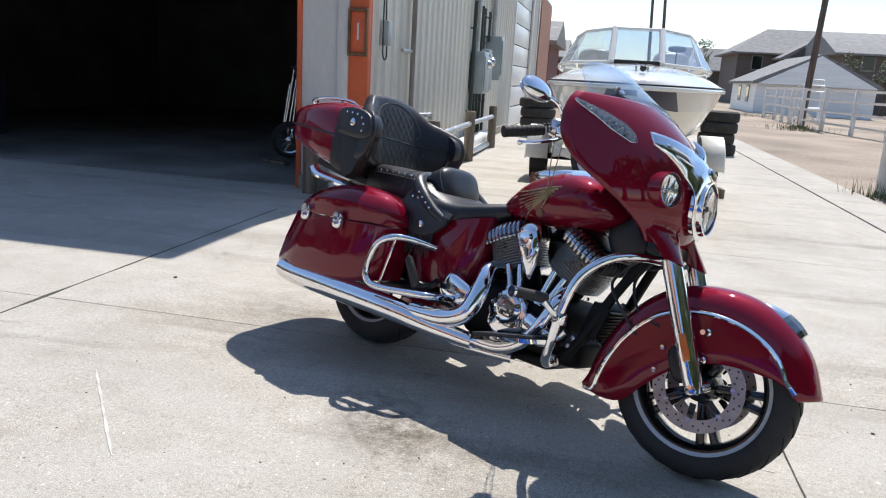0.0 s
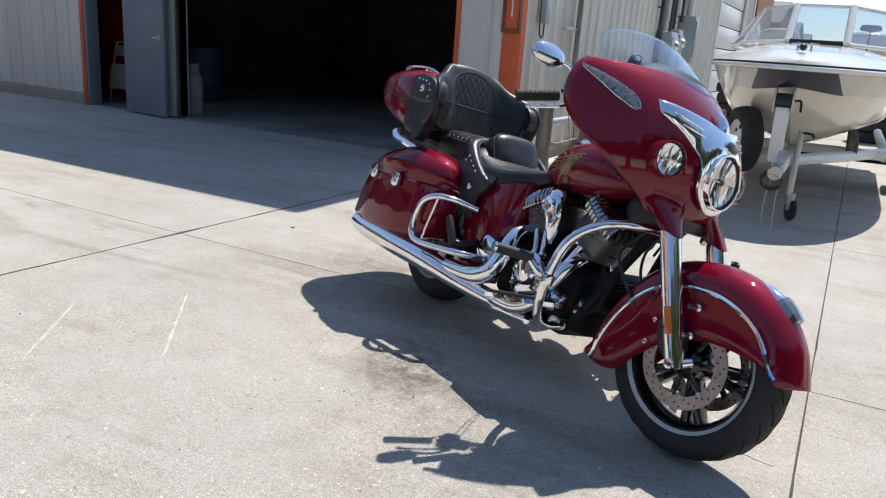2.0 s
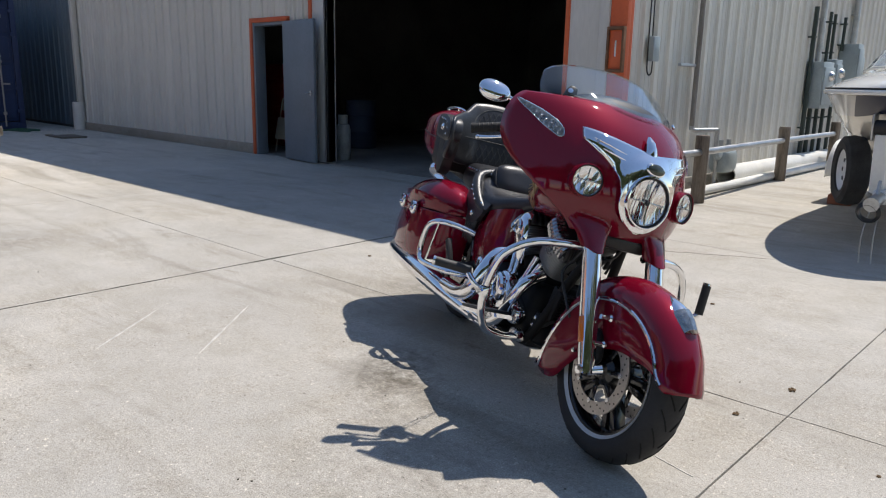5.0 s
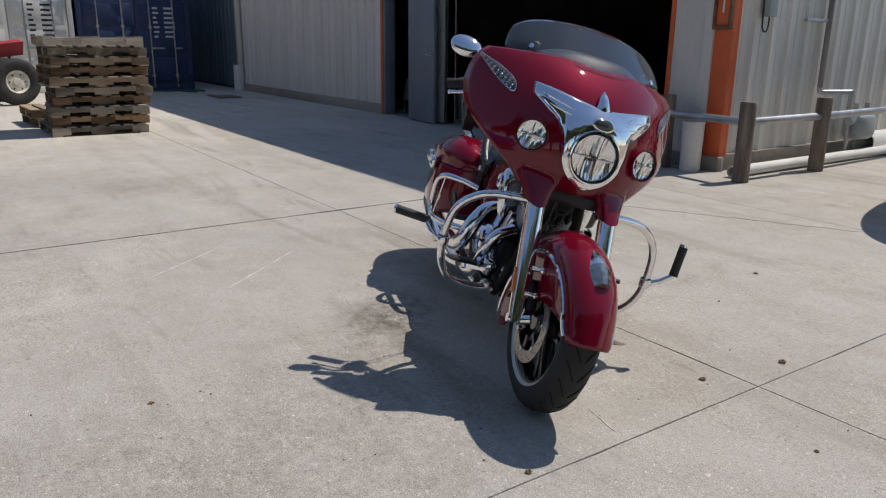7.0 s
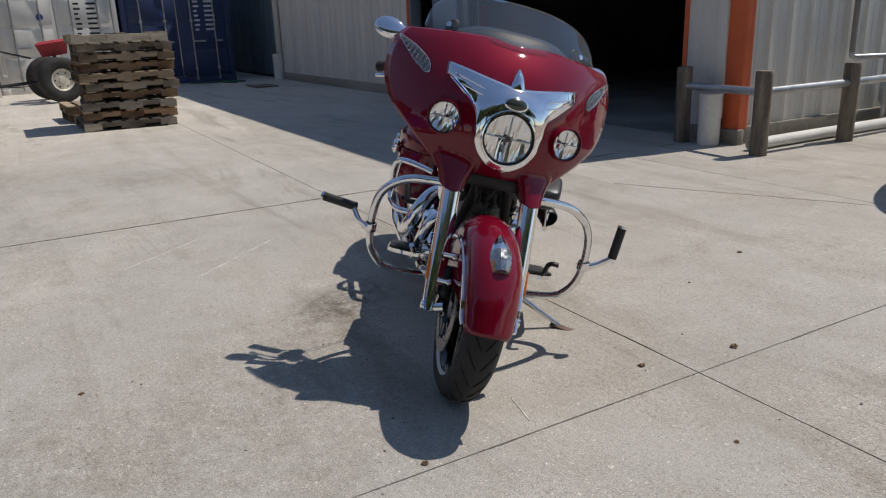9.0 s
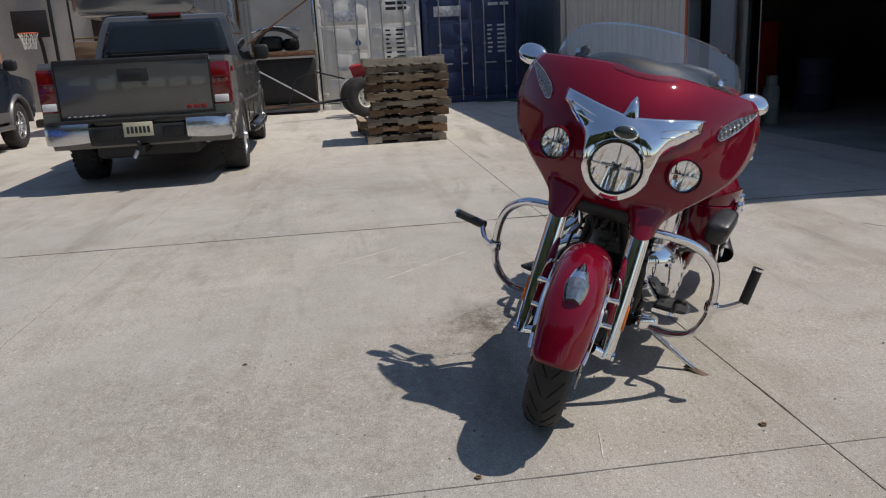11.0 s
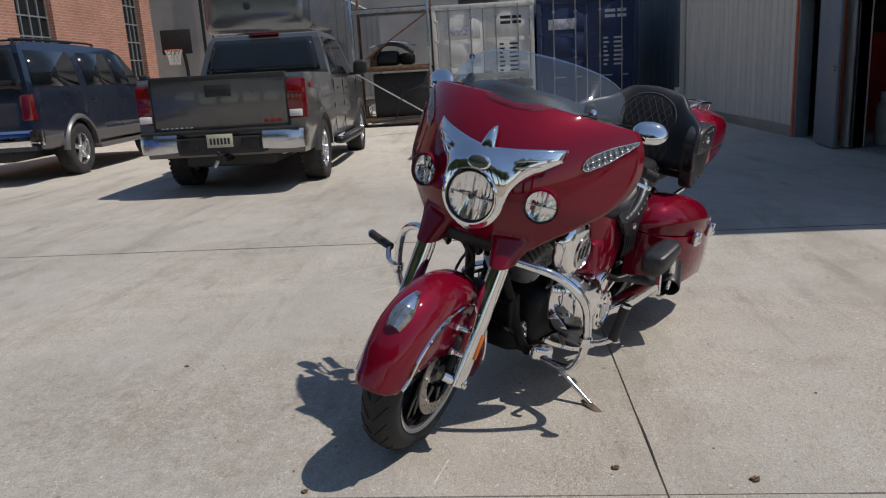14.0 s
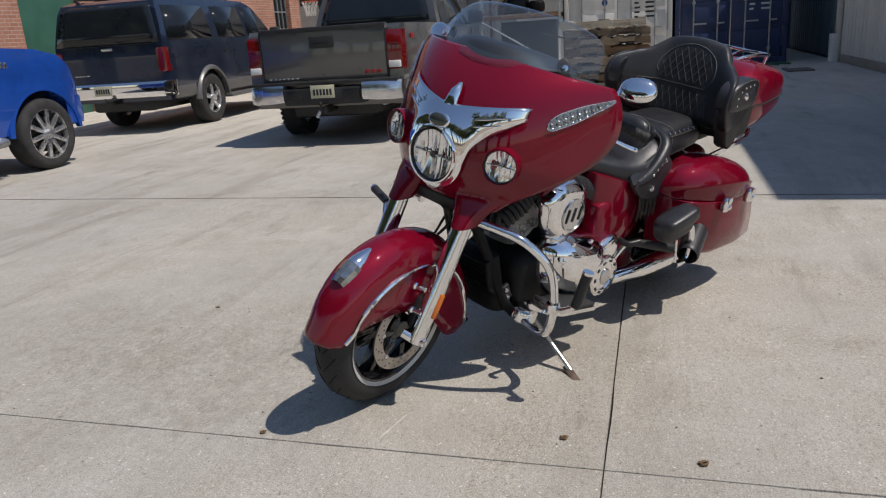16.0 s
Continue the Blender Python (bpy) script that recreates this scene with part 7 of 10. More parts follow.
# leather pouch and cup holder on the left guard
pouch = part("leather_pouch", blob(B(), (0.405, 0.365, 0.520), 0.092, 0.052, 0.056, pose(0, 0, 0, 0, 18, -8), e=3.4, nu=26, nv=16), LEATHER, bike, "black leather pouch strapped to the left guard bar", sharp=60)
part("holster", lathe(B(), [(0.043, 0.0), (0.047, 0.006), (0.048, 0.02), (0.048, 0.17), (0.040, 0.17), (0.039, 0.02)], (0.322, 0.418, 0.375), (-0.80, -0.28, 0.30), 22, closed=True), LEATHER, pouch, "open-ended black leather tube")
part("pouch_flap", blob(B(), (0.400, 0.380, 0.548), 0.096, 0.048, 0.032, pose(0, 0, 0, 0, 18, -8), e=4.0), LEATHER, pouch)
# side stand
st = part("side_stand", tube(B(), [(1.03, 0.14, 0.235), (1.045, 0.24, 0.192), (1.068, 0.425, 0.106)], [0.012, 0.011, 0.009], 10), DULL_CHROME, bike, "worn metal side stand on the concrete")
obox(bm := B(), pose(1.080, 0.438, 0.1035, 12.7, 0, 62), 0.105, 0.030, 0.008, 0.004)
part("stand_foot", bm, mat("rusty_steel", (0.14, 0.10, 0.075), 0.7, 0.5, var=0.3, scale=20), st, "brown rusted foot plate")
# rear details
for s in (-1, 1):
    part("rear_turn_signal", blob(B(), (-0.40, s * 0.16, 0.56), 0.025, 0.03, 0.025), TAIL_RED, bike)
part("tail_lamp", blob(B(), (-0.385, 0, 0.60), 0.03, 0.06, 0.04), TAIL_RED, bike)
# necklace on the tank console
for dx in (0.0, 0.035):
    part("tank_chain", tube(B(), [(1.03 + dx, -0.345, 1.0), (0.985 + dx * 0.6, -0.27, 0.92), (0.945 + dx * 0.2, -0.195, 0.84), (0.915, -0.166, 0.785)], 0.0018, 5), GOLD, bike, "thin hanging chain")


# ---- parked vehicles ----
def side_shape(top, x0, x1, zb, wheels, rw):
    """A body outline in (x, z): along the sill with an arch over each wheel, then back over the top."""
    pts = [(x0, zb)]
    for wx, wz in sorted(wheels):
        n = 12
        for k in range(n + 1):
            a = math.pi - math.pi * k / n
            x, z = wx + rw * math.cos(a), wz + rw * math.sin(a)
            pts.append((x, max(zb, z)))
    pts.append((x1, zb))
    return pts + top


def car_shell(outline, hw, cuts_z, cuts_x, shape, bev=0.0):
    """Extrudes a side outline across the car and then lets shape(x, y, z) draw its flanks in."""
    bm = B()
    a = ring(bm, [(x, -hw, z) for x, z in outline])
    b = ring(bm, [(x, hw, z) for x, z in outline])
    bridge(bm, a, b)
    bm.faces.new(a)
    bm.faces.new(b[::-1])
    for z in cuts_z:
        bmesh.ops.bisect_plane(bm, geom=bm.verts[:] + bm.edges[:] + bm.faces[:], plane_co=(0, 0, z), plane_no=(0, 0, 1))
    for x in cuts_x:
        bmesh.ops.bisect_plane(bm, geom=bm.verts[:] + bm.edges[:] + bm.faces[:], plane_co=(x, 0, 0), plane_no=(1, 0, 0))
    for y in (-hw * 0.8, hw * 0.8):
        bmesh.ops.bisect_plane(bm, geom=bm.verts[:] + bm.edges[:] + bm.faces[:], plane_co=(0, y, 0), plane_no=(0, 1, 0))
    for v in bm.verts:
        v.co = shape(v.co.x, v.co.y, v.co.z)
    return bm


def car_wheel(parent, x, y, z, r, w, rim, spokes, side_, q=1.0, chunky=1.0):
    """A tyre on its rim; q makes the rim larger, chunky sets how far the tread blocks stand out."""
    R = r
    t = part("wheel", lathe(B(), [(r * 0.62 * q, -w * 0.46), (r * 0.82, -w * 0.52), (r * 0.93, -w * 0.48), (r * 0.985, -w * 0.40), (R, -w * 0.2), (R, w * 0.2), (r * 0.985, w * 0.40), (r * 0.93, w * 0.48), (r * 0.82, w * 0.52), (r * 0.62 * q, w * 0.46)], (x, y, z), (0, 1, 0), 40, closed=True), CAR_TYRE, parent, sharp=45)
    bm = B()
    for k in range(36 if chunky > 0.5 else 0):
        a = 2 * math.pi * k / 36
        for s2 in (-1, 1):
            d = Vector((math.cos(a), 0, math.sin(a)))
            obox(bm, plane(Vector((x, y + s2 * w * 0.40, z)) + d * r * (0.955 + 0.02 * chunky), (-d.z, 0, d.x), (0, 1, 0)), r * 0.11, w * 0.20, r * 0.035)
    if chunky > 0.5:
        part("tread", bm, CAR_TYRE, t)["kind"] = "stuff"
    bm = B()
    o = side_ * w * 0.30
    lathe(bm, [(r * 0.64 * q, o + side_ * w * 0.14), (r * 0.60 * q, o + side_ * w * 0.15), (r * 0.57 * q, o), (r * 0.58 * q, -o)], (x, y, z), (0, 1, 0), 36)
    for k in range(spokes):
        a = 2 * math.pi * (k + 0.3) / spokes
        d = Vector((math.cos(a), 0, math.sin(a)))
        obox(bm, plane(Vector((x, y + o + side_ * w * 0.06, z)) + d * r * 0.36 * q, d, (-d.z, 0, d.x)), r * 0.50 * q, r * (0.62 / spokes + 0.06), 0.035, 0.008)
    lathe(bm, [(r * 0.15, o + side_ * 0.0), (r * 0.14, o + side_ * 0.05), (r * 0.11, o + side_ * 0.075), (0.0, o + side_ * 0.08)], (x, y, z), (0, 1, 0), 20)
    part("rim", bm, rim, t)
    part("brake_drum", cyl(B(), (x, y + side_ * 0.0, z), (x, y + side_ * w * 0.2, z), r * 0.5, n=24), BLACK_METAL, t)
    return t


def arch_lip(name, parent, x, y, z, r0, r1, proud, material, label=""):
    """A flared lip round the upper part of a wheel opening; proud is how far it stands out, with its side's sign."""
    rs = []
    for k in range(25):
        a = radians(2 + 176 * k / 24)
        c, w = math.cos(a), math.sin(a)
        rs.append([(x + r * c, y + o, z + r * w) for r, o in ((r0, -0.04 * (1 if proud > 0 else -1)), (r0, proud), ((r0 + r1) / 2, proud * 1.15), (r1, proud * 0.3), (r1, -0.03 * (1 if proud > 0 else -1)))])
    return part(name, loft(B(), rs), material, parent, label, sharp=50)


def quad_panel(pts, thick=0.012):
    """A slightly raised pane between corner points given in order."""
    bm = B()
    v = [Vector(p) for p in pts]
    n = (v[1] - v[0]).cross(v[2] - v[0]).normalized()
    a = ring(bm, v)
    b = ring(bm, [p + n * thick for p in v])
    bridge(bm, a, b)
    bm.faces.new(a)
    bm.faces.new(b)
    return bm


def number_plate(parent, m, base=None):
    p = part("number_plate", obox(B(), m, 0.305, 0.152, 0.008, 0.004), base or mat("plate_enamel", (0.52, 0.50, 0.36), 0.4, var=0.08) if "plate_enamel" not in bpy.data.materials else bpy.data.materials["plate_enamel"], parent)
    for k in range(6):
        part("plate_bar", obox(B(), m @ Matrix.Translation((-0.105 + 0.042 * k, -0.005, 0.006)), 0.026, 0.072, 0.004), INK, p)
    return p


# grey pickup: local x ahead from the rear axle, y left
pk = thing("pickup_truck", "warm grey pickup truck with dark rear window and chrome bumper", "pickup", pose(-6.93, -0.46, 0, 0, 0, 183.0))
WB, HW = 3.78, 1.0
R_ = 0.40


def pk_shape(x, y, z):
    k = 1.0 - 0.03 * max(0.0, (z - 0.95) / 0.45) ** 1.5 - 0.045 * max(0.0, (0.78 - z) / 0.3) ** 1.5 - 0.012 * max(0.0, 1 - abs(z - 0.92) / 0.06)
    k *= 1 - 0.06 * max(0.0, (x - 4.1) / 0.6) ** 2 - 0.02 * max(0.0, (-x - 0.8) / 0.35) ** 2
    return Vector((x, y * k, z))


low = side_shape([(4.74, 0.75), (4.76, 1.02), (4.55, 1.16), (3.9, 1.24), (3.2, 1.29), (1.02, 1.31), (1.00, 1.385), (-1.06, 1.385), (-1.10, 1.34), (-1.13, 0.66)], -1.08, 4.6, 0.46, [(0, 0.40), (WB, 0.40)], 0.47)
body = part("body", car_shell(low, HW, (0.6, 0.75, 0.86, 0.92, 0.98, 1.1, 1.2, 1.3), (-0.95, -0.8, 0.9, 2.4, 4.2, 4.4, 4.6), pk_shape), GREY_METALLIC, pk, sharp=30)
cab_o = [(1.00, 1.28), (1.035, 1.44), (1.12, 1.68), (1.22, 1.89), (1.31, 1.965), (1.45, 1.990), (2.5, 1.995), (2.85, 1.955), (3.62, 1.29)]


def cab_shape(x, y, z):
    f = max(0.0, (z - 1.28) / 0.70)
    return Vector((x, y * (0.955 - 0.150 * f - 0.045 * f ** 6), z))


cab = part("cab", car_shell(cab_o, HW, (1.36, 1.44, 1.55, 1.68, 1.8, 1.89, 1.94, 1.98), (1.12, 1.3, 2.5, 2.9), cab_shape), GREY_METALLIC, pk, sharp=30)


def cab_x(z):
    for (xa, za), (xb, zb) in zip(cab_o, cab_o[1:]):
        if za <= z <= zb:
            return xa + (xb - xa) * (z - za) / (zb - za)
    return cab_o[0][0]


bm = B()
va = []
for z in (1.43, 1.52, 1.62, 1.72, 1.82, 1.905):
    w = cab_shape(0, HW, z).y - 0.095
    va.append(ring(bm, [(cab_x(z) - 0.022, w * u, z) for u in [-1 + q / 6 for q in range(13)]]))
for a, b in zip(va, va[1:]):
    bridge(bm, a, b, closed=False)
part("rear_window", bm, DARK_GLASS, cab, "dark tinted rear window", thick=0.004, sharp=60)
for s in (-1, 1):
    for x0, x1, t0, t1 in ((1.26, 1.86, 1.42, 1.84), (1.95, 3.36, 1.93, 2.78)):
        zb, zt = 1.36, 1.90
        yb, yt = s * (cab_shape(0, HW, zb).y + 0.004), s * (cab_shape(0, HW, zt).y + 0.006)
        part("side_window", quad_panel([(x0, yb, zb), (x1, yb, zb), (t1, yt, zt), (t0, yt, zt)], 0.006), DARK_GLASS, cab)
    part("door_mirror", blob(B(), (3.18, s * 1.12, 1.46), 0.055, 0.12, 0.12, e=3.5), BLACK_PLASTIC, pk)
    part("mirror_arm", box(B(), 3.16, 3.24, s - 0.08, s + 0.08, 1.34, 1.38, 0.01), BLACK_PLASTIC, pk)
    for x in (1.34, 2.10):
        part("door_handle", box(B(), x, x + 0.17, s * 0.985 - 0.022, s * 0.985 + 0.022, 1.14, 1.175, 0.01), GREY_METALLIC, pk)
    for x in (1.02, 1.90, 3.40):
        part("door_gap", box(B(), x, x + 0.009, s * 0.992 - 0.006, s * 0.992 + 0.006, 0.55, 1.28), BLACK_PLASTIC, pk)
    rs = []
    for z, xf, w in ((0.865, -1.135, 0.185), (0.90, -1.152, 0.195), (1.1, -1.158, 0.20), (1.28, -1.150, 0.195), (1.315, -1.13, 0.18)):
        yo = 0.992
        rs.append([(xf, s * (yo - w), z), (xf - 0.004, s * (yo - w * 0.5), z), (xf + 0.015, s * (yo - 0.015), z), (xf + 0.10, s * (yo + 0.004), z), (xf + 0.20, s * (yo + 0.002), z), (xf + 0.20, s * (yo - w), z)])
    tl = part("tail_lamp", loft(B(), rs), TAIL_RED, pk, "tall red tail lamp", sharp=40)
    part("reverse_lens", box(B(), -1.166, -1.12, min(s * 0.815, s * 0.962), max(s * 0.815, s * 0.962), 0.885, 0.965, 0.008), WHITE_PAINT, tl)
    for z in (1.06, 1.16):
        part("lens_rib", box(B(), -1.166, -1.15, min(s * 0.81, s * 0.965), max(s * 0.81, s * 0.965), z, z + 0.012, 0.002), TAIL_RED, tl)
    part("step_bar", tube(B(), [(1.15, s * 0.93, 0.42), (1.25, s * 1.05, 0.40), (3.15, s * 1.05, 0.40), (3.25, s * 0.93, 0.42)], 0.055, 12), BLACK_METAL, pk)
    part("step_pad", box(B(), 1.45, 3.0, s * 1.05 - 0.05, s * 1.05 + 0.05, 0.445, 0.462, 0.004), DULL_CHROME, pk)
    for wx in (0, WB):
        arch_lip("wheel_arch", pk, wx, s * 0.985, 0.40, 0.465, 0.54, s * 0.03, GREY_METALLIC)
        car_wheel(pk, wx, s * 0.86, R_, R_, 0.27, ALLOY, 6, s)
        part("wheel_well", box(B(), wx - 0.46, wx + 0.46, min(s * 0.45, s * 0.75), max(s * 0.45, s * 0.75), 0.42, 0.88, 0.05), BLACK_PLASTIC, pk)
    part("side_badge", box(B(), -0.74, -0.58, s * 0.995 - 0.006, s * 0.995 + 0.006, 1.20, 1.26, 0.004), bpy.data.materials.get("red_badge") or mat("red_badge", (0.30, 0.02, 0.02), 0.4, var=0.1), pk, "small red side badge bar")
    # chrome ends of the bumper
    rs = []
    for y, x0, z0 in ((0.50, -1.300, 0.545), (0.70, -1.295, 0.53), (0.88, -1.265, 0.525), (0.965, -1.20, 0.53), (0.995, -1.06, 0.55)):
        rs.append([(x0, s * y, z0), (x0 - 0.016, s * y, 0.60), (x0 - 0.010, s * y, 0.70), (x0 + 0.012, s * y, 0.745), (x0 + 0.10, s * y * 0.98, 0.745), (x0 + 0.10, s * y * 0.98, z0)])
    part("bumper_end", loft(B(), rs), DULL_CHROME, pk, "chrome bumper end", sharp=35)
bp_ = part("bumper", box(B(), -1.285, -1.08, -0.51, 0.51, 0.50, 0.70, 0.02), BLACK_PLASTIC, pk, "dark centre step of the rear bumper")
part("bumper_pad", box(B(), -1.275, -1.06, -0.93, 0.93, 0.742, 0.775, 0.008), BLACK_PLASTIC, bp_)
for y in (-0.36, 0.36):
    part("step_recess", box(B(), -1.30, -1.27, y - 0.11, y + 0.11, 0.55, 0.68, 0.02), BLACK_METAL, bp_)
tg = part("tailgate", box(B(), -1.160, -1.13, -0.79, 0.79, 0.785, 1.375, 0.014), GREY_METALLIC, pk, "flat grey tailgate")
part("gate_cap", box(B(), -1.168, -1.06, -0.80, 0.80, 1.345, 1.405, 0.014), BLACK_PLASTIC, tg)
part("gate_handle", box(B(), -1.176, -1.155, -0.155, 0.155, 1.155, 1.295, 0.025), BLACK_PLASTIC, tg)
part("gate_latch", box(B(), -1.186, -1.17, -0.10, 0.10, 1.185, 1.235, 0.012), BLACK_METAL, tg)
for s in (-1, 1):
    part("gate_gap", box(B(), -1.164, -1.11, s * 0.797 - 0.005, s * 0.797 + 0.005, 0.78, 1.37), BLACK_PLASTIC, tg)
for k in range(3):
    part("badge_bar", box(B(), -1.166, -1.158, -0.72 + 0.075 * k, -0.66 + 0.075 * k, 0.835, 0.875, 0.003), bpy.data.materials["red_badge"], tg, "red maker's badge bar")
for k in range(7):
    part("name_bar", box(B(), -1.166, -1.158, 0.34 + 0.058 * k, 0.38 + 0.058 * k, 0.808, 0.826, 0.002), DULL_CHROME, tg)
number_plate(pk, plane((-1.297, 0.0, 0.655), (0, -1, 0), (0, 0, 1)))
bm = B()
box(bm, -1.36, -0.9, -0.04, 0.04, 0.40, 0.48, 0.01)
cyl(bm, (-1.40, 0, 0.43), (-1.40, 0, 0.50), 0.012, n=10)
blob(bm, (-1.40, 0, 0.52), 0.026, 0.026, 0.026, nu=12, nv=8)
part("tow_hitch", bm, BLACK_METAL, pk)
part("hitch_shank", tube(B(), [(-1.38, 0.02, 0.44), (-1.40, 0.06, 0.36)], 0.022, 8, smooth=False), GALV, pk)
part("brake_light", box(B(), 1.255, 1.33, -0.22, 0.22, 1.955, 2.005, 0.012), TAIL_RED, pk)
part("tail_pipe", tube(B(), [(-0.4, -0.62, 0.45), (-0.95, -0.66, 0.47)], 0.038, 14, smooth=False), GALV, pk)
part("underbody", box(B(), -0.95, 4.3, -0.55, 0.55, 0.32, 0.62, 0.05), BLACK_PLASTIC, pk)

# dark blue sport utility vehicle
sv = thing("suv", "dark blue sport utility vehicle with pewter lower trim", "suv", pose(-8.70, -4.92, 0, 0, 0, 183.5))
SV_B = 1.37


def sv_shape(x, y, z):
    f = max(0.0, (z - SV_B) / 0.70)
    k = 1.0 - 0.135 * f - 0.06 * f ** 5 - 0.04 * max(0.0, (0.75 - z) / 0.3) ** 1.5 - 0.010 * max(0.0, 1 - abs(z - 0.98) / 0.07)
    k *= 1 - 0.05 * max(0.0, (x - 3.5) / 0.6) ** 2 - 0.03 * max(0.0, (-x - 0.95) / 0.2) ** 2
    return Vector((x, y * k, z))


so = side_shape([(4.15, 0.78), (4.18, 1.04), (4.0, 1.20), (3.0, 1.32), (2.9, 1.36), (2.25, 1.94), (1.95, 2.05), (0.5, 2.085), (-0.80, 2.075), (-1.00, 2.02), (-1.06, 1.90), (-1.15, 1.40), (-1.18, 1.20), (-1.18, 0.72)], -1.12, 4.05, 0.50, [(0.15, 0.42), (3.10, 0.42)], 0.49)
sbody = part("body", car_shell(so, 0.99, (0.62, 0.75, 0.9, 0.98, 1.06, 1.2, SV_B, 1.5, 1.7, 1.9, 2.0, 2.05), (-1.05, -0.9, 0.8, 2.0, 3.4, 3.8), sv_shape), NAVY_PAINT, sv, sharp=30)
bm = B()
va = []
for z, x in ((1.39, -1.158), (1.55, -1.128), (1.75, -1.093), (1.92, -1.060), (1.985, -1.032)):
    w = sv_shape(0, 0.99, z).y - 0.075
    va.append(ring(bm, [(x - 0.018, w * u, z) for u in [-1 + q / 6 for q in range(13)]]))
for a, b in zip(va, va[1:]):
    bridge(bm, a, b, closed=False)
part("rear_window", bm, DARK_GLASS, sbody, "dark tinted tailgate window", thick=0.004, sharp=60)
for s in (-1, 1):
    for x0, x1, t0, t1 in ((-1.02, 0.36, -0.92, 0.36), (0.60, 1.66, 0.60, 1.60), (1.76, 2.82, 1.74, 2.18)):
        zb, zt = 1.415, 1.945
        yb, ym, yt = (s * (sv_shape(0, 0.99, z).y + 0.006) for z in (zb, (zb + zt) / 2, zt))
        bm = B()
        g0 = ring(bm, [(x0, yb, zb), ((x0 + t0) / 2, ym, (zb + zt) / 2), (t0, yt, zt)])
        g1 = ring(bm, [(x1, yb, zb), ((x1 + t1) / 2, ym, (zb + zt) / 2), (t1, yt, zt)])
        bridge(bm, g0, g1, closed=False)
        part("side_window", bm, DARK_GLASS, sbody, thick=0.004)
    part("door_mirror", blob(B(), (2.72, s * 1.10, 1.47), 0.06, 0.11, 0.10, e=3.5), BLACK_PLASTIC, sv)
    part("flank_trim", box(B(), -1.05, -0.40, s * 0.972 - 0.02, s * 0.972 + 0.02, 0.52, 0.70, 0.015), TAN_TRIM, sv)
    part("flank_trim", box(B(), 0.68, 2.57, s * 0.972 - 0.022, s * 0.972 + 0.022, 0.50, 0.68, 0.015), TAN_TRIM, sv)
    for wx in (0.15, 3.10):
        arch_lip("arch_trim", sv, wx, s * 0.98, 0.42, 0.485, 0.555, s * 0.045, TAN_TRIM, "pewter wheel arch lip")
        car_wheel(sv, wx, s * 0.85, 0.42, 0.42, 0.26, ALLOY, 5, s, 0.98, 0.2)
        part("wheel_well", box(B(), wx - 0.46, wx + 0.46, min(s * 0.45, s * 0.74), max(s * 0.45, s * 0.74), 0.42, 0.87, 0.05), BLACK_PLASTIC, sv)
    rs = []
    for z, w in ((0.945, 0.11), (0.97, 0.125), (1.28, 0.13), (1.31, 0.11)):
        xf, yo = -1.19, 0.972
        rs.append([(xf, s * (yo - w), z), (xf - 0.008, s * (yo - w * 0.5), z), (xf + 0.03, s * (yo + 0.004), z), (xf + 0.16, s * (yo + 0.010), z), (xf + 0.16, s * (yo - w), z)])
    part("tail_lamp", loft(B(), rs), TAIL_RED, sv, "red tail lamp")
    for x in (0.70, 1.84):
        part("door_handle", box(B(), x, x + 0.17, s * 0.985 - 0.02, s * 0.985 + 0.02, 1.16, 1.205, 0.012), BLACK_METAL, sv)
    for x in (0.50, 1.70, 2.80):
        part("door_gap", box(B(), x, x + 0.009, s * 0.986 - 0.006, s * 0.986 + 0.006, 0.66, 1.38), BLACK_PLASTIC, sv)
    part("running_board", box(B(), 0.62, 2.55, s * 0.99 - 0.09, s * 0.99 + 0.09, 0.38, 0.45, 0.025), TAN_TRIM, sv)
    part("roof_rail", tube(B(), [(-0.75, s * 0.66, 2.07), (-0.68, s * 0.66, 2.125), (1.5, s * 0.66, 2.13), (1.62, s * 0.66, 2.07)], 0.018, 8), BLACK_PLASTIC, sv)
for x in (-0.35, 0.95):
    part("cross_rail", tube(B(), [(x, -0.66, 2.125), (x, 0, 2.135), (x, 0.66, 2.125)], 0.016, 8), BLACK_PLASTIC, sv)
part("bumper", loft(B(), [[(x0, y, 0.575), (x0 - 0.02, y, 0.62), (x0 - 0.012, y, 0.77), (x0 + 0.02, y, 0.805), (x0 + 0.2, y, 0.81), (x0 + 0.2, y, 0.575)] for y, x0 in ((-0.995, -1.16), (-0.95, -1.27), (-0.6, -1.31), (0, -1.32), (0.6, -1.31), (0.95, -1.27), (0.995, -1.16))]), CHROME, sv, "chrome rear bumper", sharp=35)
number_plate(sv, plane((-1.345, 0.10, 0.70), (0, -1, 0), (0, 0, 1)), GALV)
part("gate_handle", box(B(), -1.205, -1.17, -0.10, 0.10, 1.30, 1.345, 0.012), DULL_CHROME, sv)
part("rear_wiper", tube(B(), [(-1.185, -0.15, 1.40), (-1.175, -0.42, 1.42)], 0.010, 6, smooth=False), BLACK_PLASTIC, sv)
part("gate_line", box(B(), -1.186, -1.17, -0.80, 0.80, 1.372, 1.380), BLACK_PLASTIC, sv)
for k in range(4):
    part("name_bar", box(B(), -1.188, -1.178, 0.40 + 0.07 * k, 0.45 + 0.07 * k, 0.93, 0.95, 0.002), DULL_CHROME, sv)
bm = B()
box(bm, -1.42, -0.95, -0.03, 0.03, 0.48, 0.54, 0.008)
blob(bm, (-1.44, 0, 0.56), 0.03, 0.03, 0.03, nu=12, nv=8)
part("tow_hitch", bm, BLACK_METAL, sv)
